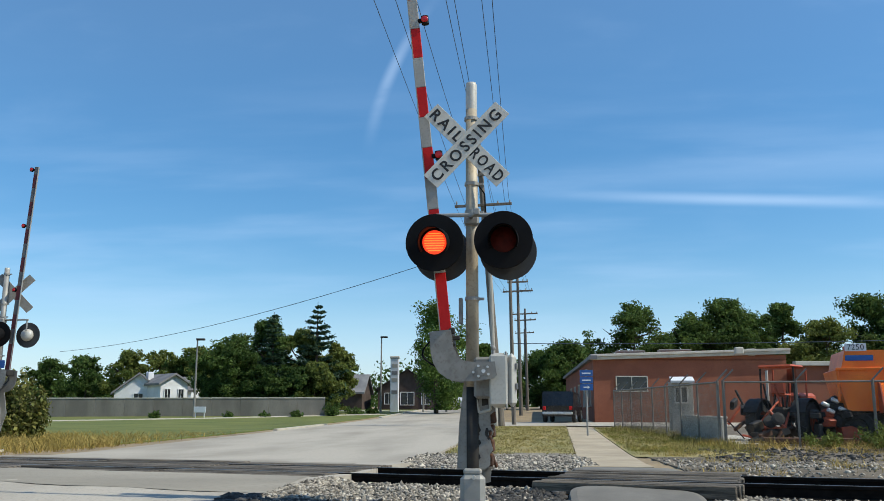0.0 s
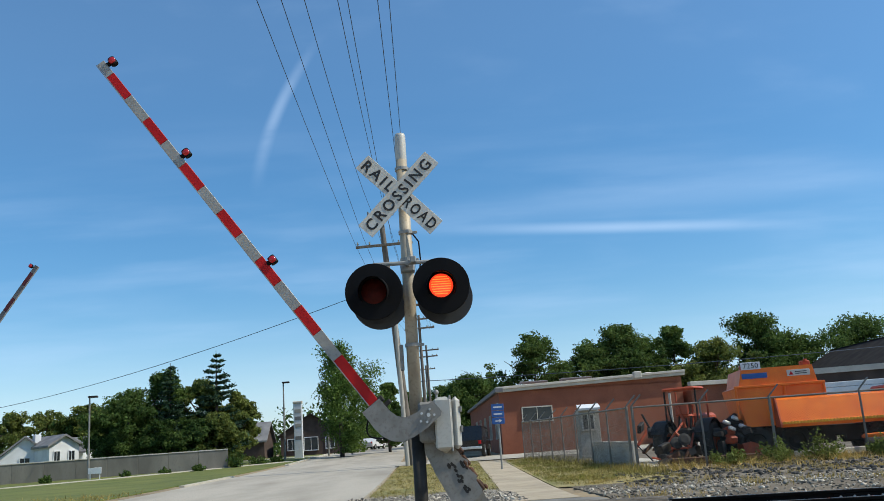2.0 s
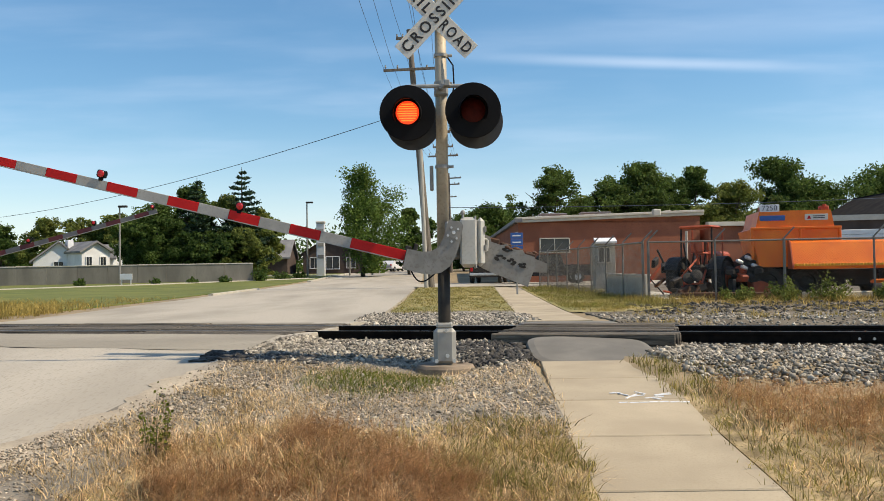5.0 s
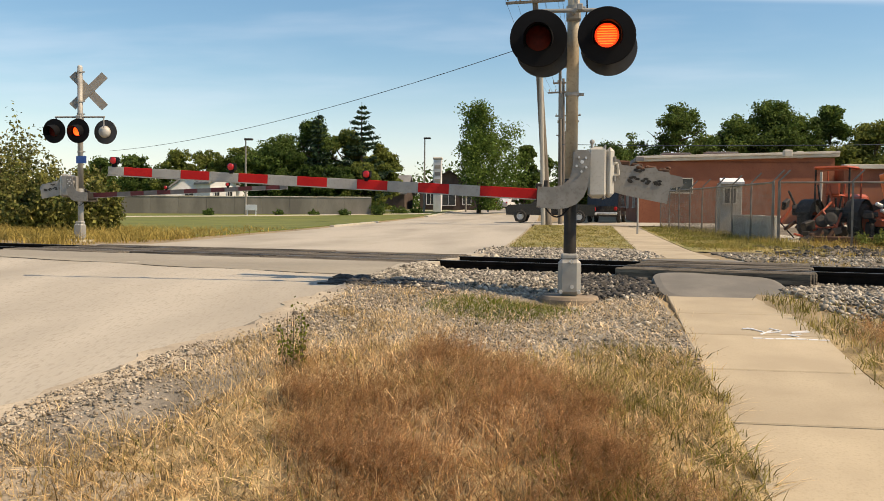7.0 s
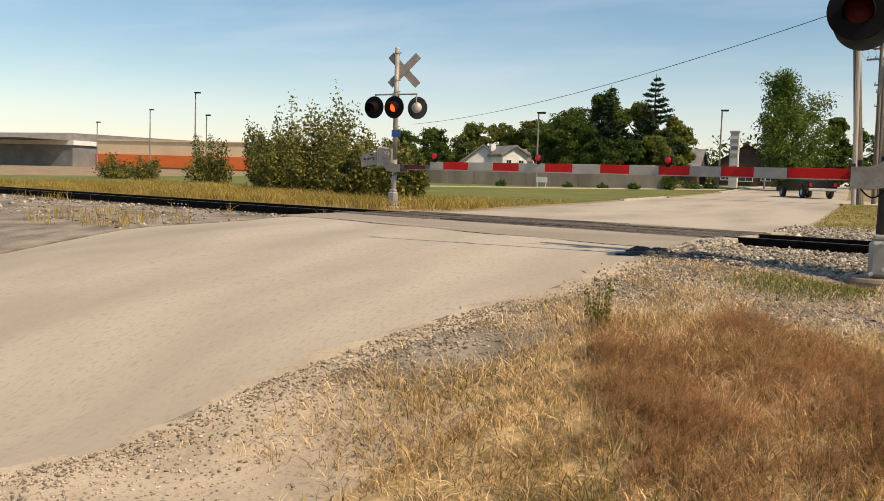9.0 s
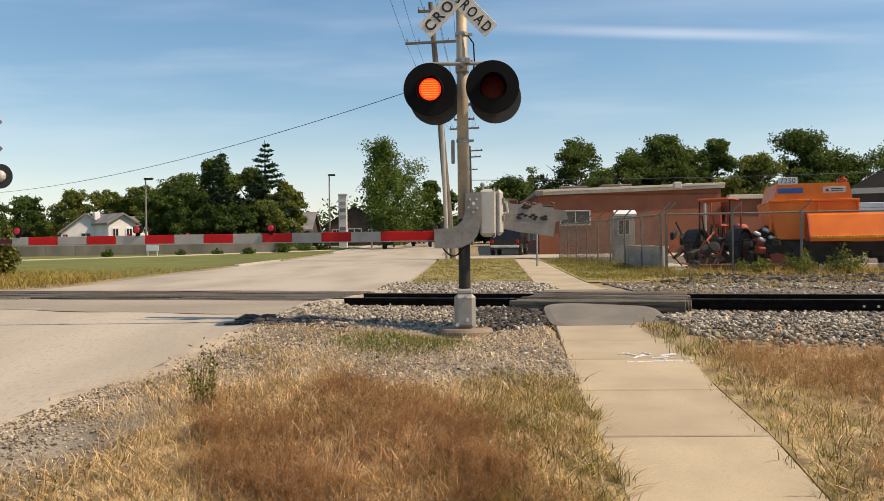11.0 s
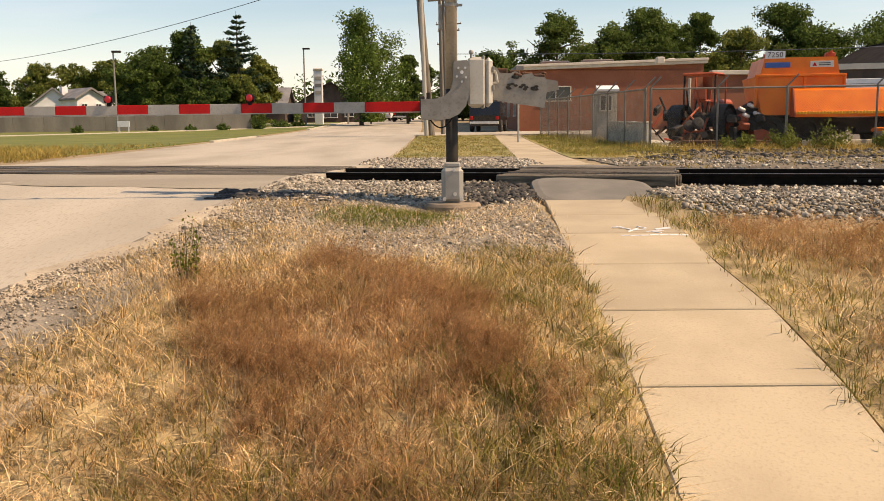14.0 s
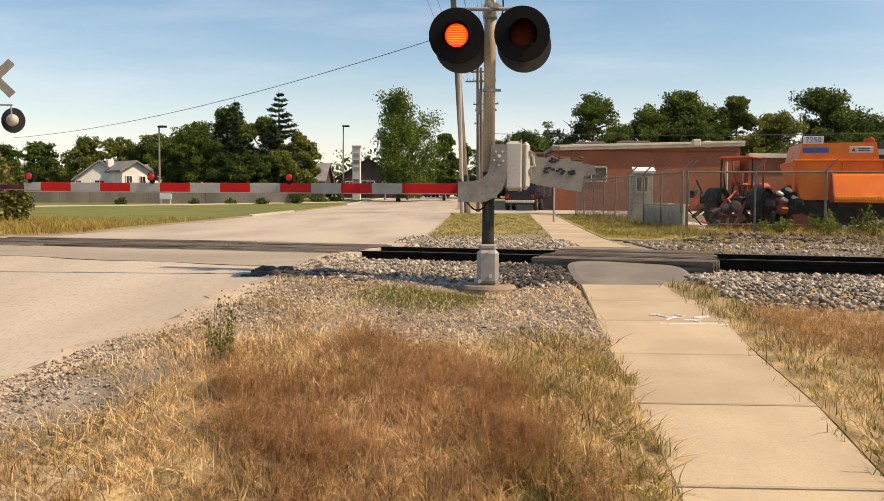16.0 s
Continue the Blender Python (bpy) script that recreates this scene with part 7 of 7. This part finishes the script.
# ---------------------------------------------------------------- grass
def blades(name, P, height, width, lean, mat, label, seed, category="grass"):
    """Tapered bent grass blades, in one object. P: places on the ground."""
    rng = np.random.default_rng(seed)
    n = len(P)
    h = height * np.clip(rng.lognormal(0, 0.32, n), 0.4, 1.7)
    a = rng.uniform(0, 6.28, n)
    side = np.stack([np.cos(a), np.sin(a), np.zeros(n)], 1)
    b = rng.uniform(0, 6.28, n)
    bend = np.stack([np.cos(b), np.sin(b), np.zeros(n)], 1) * (h * np.clip(np.abs(rng.normal(0, lean, n)), 0, max(1.3, lean)))[:, None]
    up = np.array([0, 0, 1.0])
    w = (width * rng.uniform(0.6, 1.4, n))[:, None]
    mid = P + up * (h * 0.55)[:, None] + bend * 0.35
    tip = P + up * (h * (1 - 0.12 * rng.uniform(size=n)))[:, None] + bend
    V = np.stack([P - side * w, P + side * w, mid + side * w * 0.75, mid - side * w * 0.75, tip], 1).reshape(-1, 3)
    i = np.arange(n) * 5
    ob = arrays_mesh(name, V, F3=np.stack([i + 3, i + 2, i + 4], 1), F4=np.stack([i, i + 1, i + 2, i + 3], 1), mat=M[mat])
    return tagged(ob, label, category, kind="stuff")


def sow(n, x0, x1, y0, y1, seed, keep=None, tuft=0.0):
    rng = np.random.default_rng(seed)
    if tuft:
        m = max(1, n // 14)
        cx, cy = rng.uniform(x0, x1, m), rng.uniform(y0, y1, m)
        k = rng.integers(0, m, n)
        x, y = cx[k] + rng.normal(0, tuft, n), cy[k] + rng.normal(0, tuft, n)
    else:
        x, y = rng.uniform(x0, x1, n), rng.uniform(y0, y1, n)
    if keep is not None:
        ok = keep(x, y, rng)
        x, y = x[ok], y[ok]
    return np.stack([x, y, ground_z(x, y) - 0.03], 1)


def in_patch(x, y, rng):
    """The dry grass between road shoulder and pavement."""
    left = np.interp(y, ROAD_Y, ROAD_R) + 1.0 + 0.45 * np.sin(2.3 * y) + np.where(y < -6, 0.5, 0)
    top = -3.55 + 0.25 * np.sin(3.1 * x)
    return (x > left + rng.uniform(-0.3, 0.3, len(x))) & (x < 0.99 + 0.05 * np.sin(5.3 * y) + 0.04 * np.sin(12.1 * y + 1) + rng.normal(0, 0.035, len(x))) & (y < top + rng.uniform(-0.3, 0.2, len(x)))


def brown_zone(x, y, rng, k=1.0):
    d = np.hypot((x + 0.74 + 0.12 * (y + 5.5)) / 1.05, (y + 5.5) / 1.6) + 0.22 * np.sin(4.3 * x + 2.7 * y) + 0.16 * np.sin(9 * x - 7 * y) + 0.08 * np.sin(17 * x + 13 * y)
    return d + rng.normal(0, 0.14, len(x)) < k


blades("dry_grass", sow(80000, -4.6, 1.05, -12.5, -3.2, 1, lambda x, y, r: in_patch(x, y, r) & (~brown_zone(x, y, r, 0.75) | (r.uniform(size=len(x)) < 0.22)) & (x < 0.90) & (r.uniform(size=len(x)) < 0.75 + 0.4 * np.sin(3.1 * x + 1.3 * y) * np.sin(2.3 * y - x)), 0.05), 0.115, 0.0036, 1.15, "straw", "tall dry straw-coloured grass beside the pavement", 301)
blades("olive_grass", sow(66000, -3.4, 1.1, -12.5, -3.2, 2, lambda x, y, r: in_patch(x, y, r) & (x < 1.0 + 0.05 * np.sin(5.3 * y) + 0.04 * np.sin(12.1 * y + 1) + r.normal(0, 0.04, len(x))) & ((x > -0.3 + 0.3 * np.sin(2 * y)) | (r.uniform(size=len(x)) < 0.13)) & (~brown_zone(x, y, r, 0.8) | (r.uniform(size=len(x)) < 0.30)), 0.045), 0.105, 0.0040, 1.1, "olive", "olive-green grass along the pavement edge", 302)
blades("olive_grass", sow(17500, -1.9, 1.0, -9.4, -6.0, 91, lambda x, y, r: (y < -6.75 + 0.3 * np.sin(3.7 * x) + r.normal(0, 0.3, len(x))) & (x > -1.5 + 0.35 * np.sin(3 * y) + r.normal(0, 0.15, len(x))) & (x < 0.95), 0.05), 0.125, 0.004, 1.0, "olive", "rank olive-brown grass in front of the brown patch", 391)
blades("brown_grass", sow(9000, -1.8, 0.7, -9.0, -6.9, 92, lambda x, y, r: r.uniform(size=len(x)) < 0.6 + 0.4 * np.sin(4 * x + y), 0.05), 0.125, 0.0036, 1.0, "plume", "brown grass thinning out from the dense patch", 392)
blades("brown_grass", sow(16000, -2.2, 0.9, -7.6, -3.6, 3, lambda x, y, r: brown_zone(x, y, r, 1.0), 0.05), 0.115, 0.0036, 1.0, "plume", "reddish-brown feathery grass in a dense patch", 303)
strip("matted_grass", steps((-14, -3.5, 0.35)), lambda y: road_right(y) + 1.35 + (0.5 if y < -6 else 0), lambda y: 0.975 + 0.015 * math.sin(8 * y), ground_z, 0.010, M["thatch"], 8, 0.05, "matted dead straw under the grass", "dry grass")
strip("matted_grass", steps((-14, -2.4, 0.35)), lambda y: float(np.interp(y, (-13, -6, -3.8, -2.4), (2.20, 2.19, 2.14, 2.19))) + 0.01 * math.sin(9 * y), lambda y: 9.0, ground_z, 0.004, M["thatch"], 14, 0.05, "matted dead straw under the grass", "dry grass")
blades("flattened_grass", sow(60000, -4.8, 1.0, -12.5, -3.3, 31, lambda x, y, r: in_patch(x, y, r) & (~brown_zone(x, y, r, 0.85) | (r.uniform(size=len(x)) < 0.2))), 0.075, 0.0042, 3.2, "straw", "flattened pale dead grass", 331)
blades("flattened_grass", sow(18000, 2.3, 9.0, -12, -1.0, 32, lambda x, y, r: -off_track(x, y) > 4.9), 0.075, 0.0042, 3.2, "straw", "flattened pale dead grass beyond the pavement", 332)
blades("straw_tufts", sow(15000, -2.1, 0.8, -7.6, -3.7, 33, lambda x, y, r: brown_zone(x, y, r, 1.0), 0.03), 0.13, 0.0040, 1.1, "straw", "pale straw tufts among the brown grass", 333)
blades("dry_grass", sow(36000, -4.6, -0.6, -7.0, -1.9, 41, lambda x, y, r: (x > np.interp(y, ROAD_Y, ROAD_R) + 0.30 + r.exponential(0.12, len(x))) & (x < np.interp(y, ROAD_Y, ROAD_R) + 2.0) & (np.sin(3.4 * x + 2.0 * y) + np.sin(2.2 * y - 1.1 * x + 0.8) + 0.5 * np.sin(7 * x) > -0.35 + r.normal(0, 0.25, len(x))), 0.06), 0.085, 0.0034, 1.3, "straw", "patches of yellow grass along the road shoulder", 341)
blades("green_grass", sow(4500, -0.2, 1.0, -9.0, -5.4, 42, lambda x, y, r: (x < 0.86) & (np.sin(5 * x + 3 * y) + np.sin(4 * y - 2 * x) > 0.3), 0.05), 0.13, 0.0036, 1.0, "green", "dark green clumps by the pavement edge", 342)
blades("green_grass", sow(5000, -1.4, 0.9, -5.0, -3.9, 43, lambda x, y, r: (x > -1.2) & (np.sin(6 * x) + np.sin(5 * y + x) > 0.2), 0.05), 0.11, 0.0036, 1.0, "olive", "olive clumps at the grass edge", 343)
blades("dry_grass", sow(17000, -3.3, 1.0, -3.8, -0.3, 4, lambda x, y, r: (x > np.interp(y, ROAD_Y, ROAD_R) + 0.25) & (r.uniform(size=len(x)) < 0.6), 0.08), 0.085, 0.0034, 1.2, "straw", "sparse dry grass tufts in the gravel", 304)
blades("green_grass", sow(11000, -1.7, 0.2, -2.7, -0.4, 5, lambda x, y, r: np.hypot((x + 0.72) / 0.72, (y + 1.45) / 0.85) + r.normal(0, 0.15, len(x)) < 1), 0.085, 0.0035, 1.2, "green", "short green grass before the signal footing", 305)
blades("dry_grass", sow(40000, 2.1, 9.0, -12, -0.6, 6, lambda x, y, r: (x > 2.28) & (-off_track(x, y) > 4.9 + r.uniform(-0.5, 0.5, len(x))), 0.05), 0.10, 0.0040, 1.15, "straw", "tall dry straw-coloured grass beyond the pavement", 306)
blades("brown_grass", sow(26000, 2.4, 9.0, -9, -1.2, 7, lambda x, y, r: (-off_track(x, y) > 5.0) & (np.sin(2.1 * x + 0.6) + np.sin(1.7 * y) > -0.4)), 0.14, 0.0026, 0.9, "plume", "reddish-brown feathery grass beyond the pavement", 307)
blades("olive_grass", sow(20000, 2.2, 8.0, -10, -1.6, 81, lambda x, y, r: (-off_track(x, y) > 5.0) & (r.uniform(size=len(x)) < 0.5 + 0.4 * np.sin(2 * x) * np.sin(1.7 * y)), 0.06), 0.10, 0.004, 1.1, "olive", "olive-brown grass beyond the pavement", 381)
blades("olive_grass", sow(12000, 2.15, 3.4, -9, -0.2, 8, lambda x, y, r: (x < 2.45 + r.exponential(0.25, len(x))) & (-off_track(x, y) > 3.2) & (r.uniform(size=len(x)) < 0.6), 0.06), 0.10, 0.0036, 0.8, "olive", "olive grass along the far pavement edge", 308)
blades("tall_weeds", sow(46000, -40, -11.4, 8, 30, 9, lambda x, y, r: (off_track(x, y) > 1.7 + r.uniform(0, 0.4, len(x))) & (x < np.interp(y, ROAD_LY, ROAD_L) - 0.6 - r.exponential(0.3, len(x))) & (y < 17 - 0.5 * (x + 12) * (x < -12) + r.normal(0, 1.2, len(x))), 0.14), 0.25, 0.009, 1.0, "weeds", "tall golden weeds beyond the tracks", 309, "weeds")
blades("meadow_grass", sow(42000, -40, -10.9, 12, 27, 71, lambda x, y, r: (x < np.interp(y, ROAD_LY, ROAD_L) - 0.5 - r.exponential(0.2, len(x))) & (off_track(x, y) > 2.2) & (r.uniform(size=len(x)) < np.clip((27 - y) / 11, 0, 1)), 0.16), 0.16, 0.010, 1.1, "weeds", "golden-green unmown grass along the lawn's edge", 371, "weeds")
blades("verge_grass", sow(42000, -1.7, 3.2, 10.2, 37, 10, lambda x, y, r: (x < 1.62 + (y - 8) * 0.034) & (x > np.interp(y, ROAD_Y, ROAD_R) + 0.1 + r.exponential(0.12, len(x))) & (y > 11.4 + 0.7 * np.sin(2.3 * x) + r.normal(0, 0.4, len(x))), 0.09), 0.085, 0.006, 1.4, "olive", "short dry grass on the verge", 310)
blades("verge_grass", sow(30000, 2.9, 6.4, 9.5, 35, 61, lambda x, y, r: (x > 2.98 + (y - 8) * 0.036 + r.exponential(0.08, len(x))) & (x < 6.35 - 0.066 * (y - 17)) & (y > 11.0 + 0.45 * x * 0.6 + 0.6 * np.sin(2.7 * x) + r.normal(0, 0.5, len(x))), 0.10), 0.10, 0.006, 1.3, "olive", "olive-brown grass between pavement and fence", 361)
blades("green_grass", sow(16000, 2.9, 6.4, 12, 35, 62, lambda x, y, r: (x > 3.0 + (y - 8) * 0.036) & (x < 6.3 - 0.066 * (y - 17)) & (np.sin(1.9 * x + 0.9 * y) + np.sin(1.3 * y - x) > 0.1), 0.12), 0.10, 0.006, 1.2, "green", "green grass patches between pavement and fence", 362)
blades("fence_weeds", sow(26000, 3.2, 22, 7.0, 18.5, 11, lambda x, y, r: (np.abs(y - (18.4 - 0.245 * x)) < 0.35 + r.exponential(0.8, len(x))) & (x > 5.6), 0.16), 0.22, 0.007, 1.0, "weeds", "dry brown weeds along the yard fence", 311, "weeds")
blades("fence_weeds", sow(7000, 4.4, 6.6, 14, 34, 12, lambda x, y, r: np.abs(x - (7.2 - 0.049 * y)) < 0.4 + r.exponential(0.3, len(x)), 0.12), 0.20, 0.008, 0.5, "olive", "grass at the foot of the fence", 312, "weeds")
blades("rubble_weeds", sow(22000, 3.4, 20, 3.0, 17, 51, lambda x, y, r: (off_track(x, y) > 2.6) & (y < 17.6 - 0.245 * x) & (np.sin(1.3 * x + 0.7 * y) + np.sin(2.1 * y - 0.8 * x) + 0.6 * np.sin(3.3 * x) > 0.2 + r.normal(0, 0.3, len(x))), 0.12), 0.12, 0.006, 1.2, "weeds", "patches of dry brown weeds in the gravel", 351, "weeds")
rocks("rubble", 1600, scatter(4.5, 20, 8.5, 15, lambda x, y, r: (off_track(x, y) > 6.2 + r.normal(0, 0.6, len(x))) & (y < 17.6 - 0.245 * x)), 0.05, M["blackstone"], "dark rubble before the yard fence", 29, 0.6)
blades("roadside_weeds", sow(5000, -26, -10.3, -5.5, 4.5, 13, lambda x, y, r: (x < np.interp(y, ROAD_LY, ROAD_L) - 0.1) & (np.sin(0.9 * x) + np.sin(1.3 * y + 1) > 0.5) & (-off_track(x, y) > 1.5), 0.12), 0.22, 0.007, 0.5, "weeds", "scattered dry weeds beside the rails", 313, "weeds")


def build_plumes(name, P, seed, label):
    """Fine seed heads: each a thin stem with many hair-fine branchlets."""
    rng = np.random.default_rng(seed)
    n, k = len(P), 30
    h = rng.uniform(0.13, 0.29, n)
    lean = rng.normal(0, 0.16, (n, 2)) * h[:, None]
    t = rng.uniform(0.45, 1.0, (n, k))
    base = P[:, None, :] + np.stack([lean[:, 0:1] * t ** 2, lean[:, 1:2] * t ** 2, h[:, None] * t], -1)
    d = rng.normal(size=(n, k, 3)) * np.array([1, 1, 0.5]) + np.array([0, 0, 0.35])
    d /= np.linalg.norm(d, axis=2)[..., None]
    length = rng.uniform(0.03, 0.075, (n, k, 1)) * (1.25 - t[..., None])
    side = np.cross(d, np.array([0.3, 0.5, 0.8])) * 0.0017
    tip = base + d * length * 1.6
    V = np.stack([base - side, base + side, tip], 2).reshape(-1, 3)
    ob = arrays_mesh(name, V, F3=np.arange(n * k * 3).reshape(-1, 3), mat=M["plume"])
    tagged(ob, label, "grass", kind="stuff")


build_plumes("grass_plumes", sow(13500, -2.2, 0.9, -7.8, -3.6, 14, lambda x, y, r: brown_zone(x, y, r, 0.98) & (r.uniform(size=len(x)) < 0.7 + 0.35 * np.sin(4 * x + 2 * y)), 0.08), 401, "hazy reddish-brown seed heads over the grass")
build_plumes("grass_plumes", sow(9000, 2.5, 8.0, -8, -1.2, 15, lambda x, y, r: (-off_track(x, y) > 5.1) & (np.sin(2.1 * x + 0.6) + np.sin(1.7 * y) > -0.2)), 402, "hazy reddish-brown seed heads beyond the pavement")


def motions():
    for thing, rows in MOVES:
        walk(thing, rows)


motions()
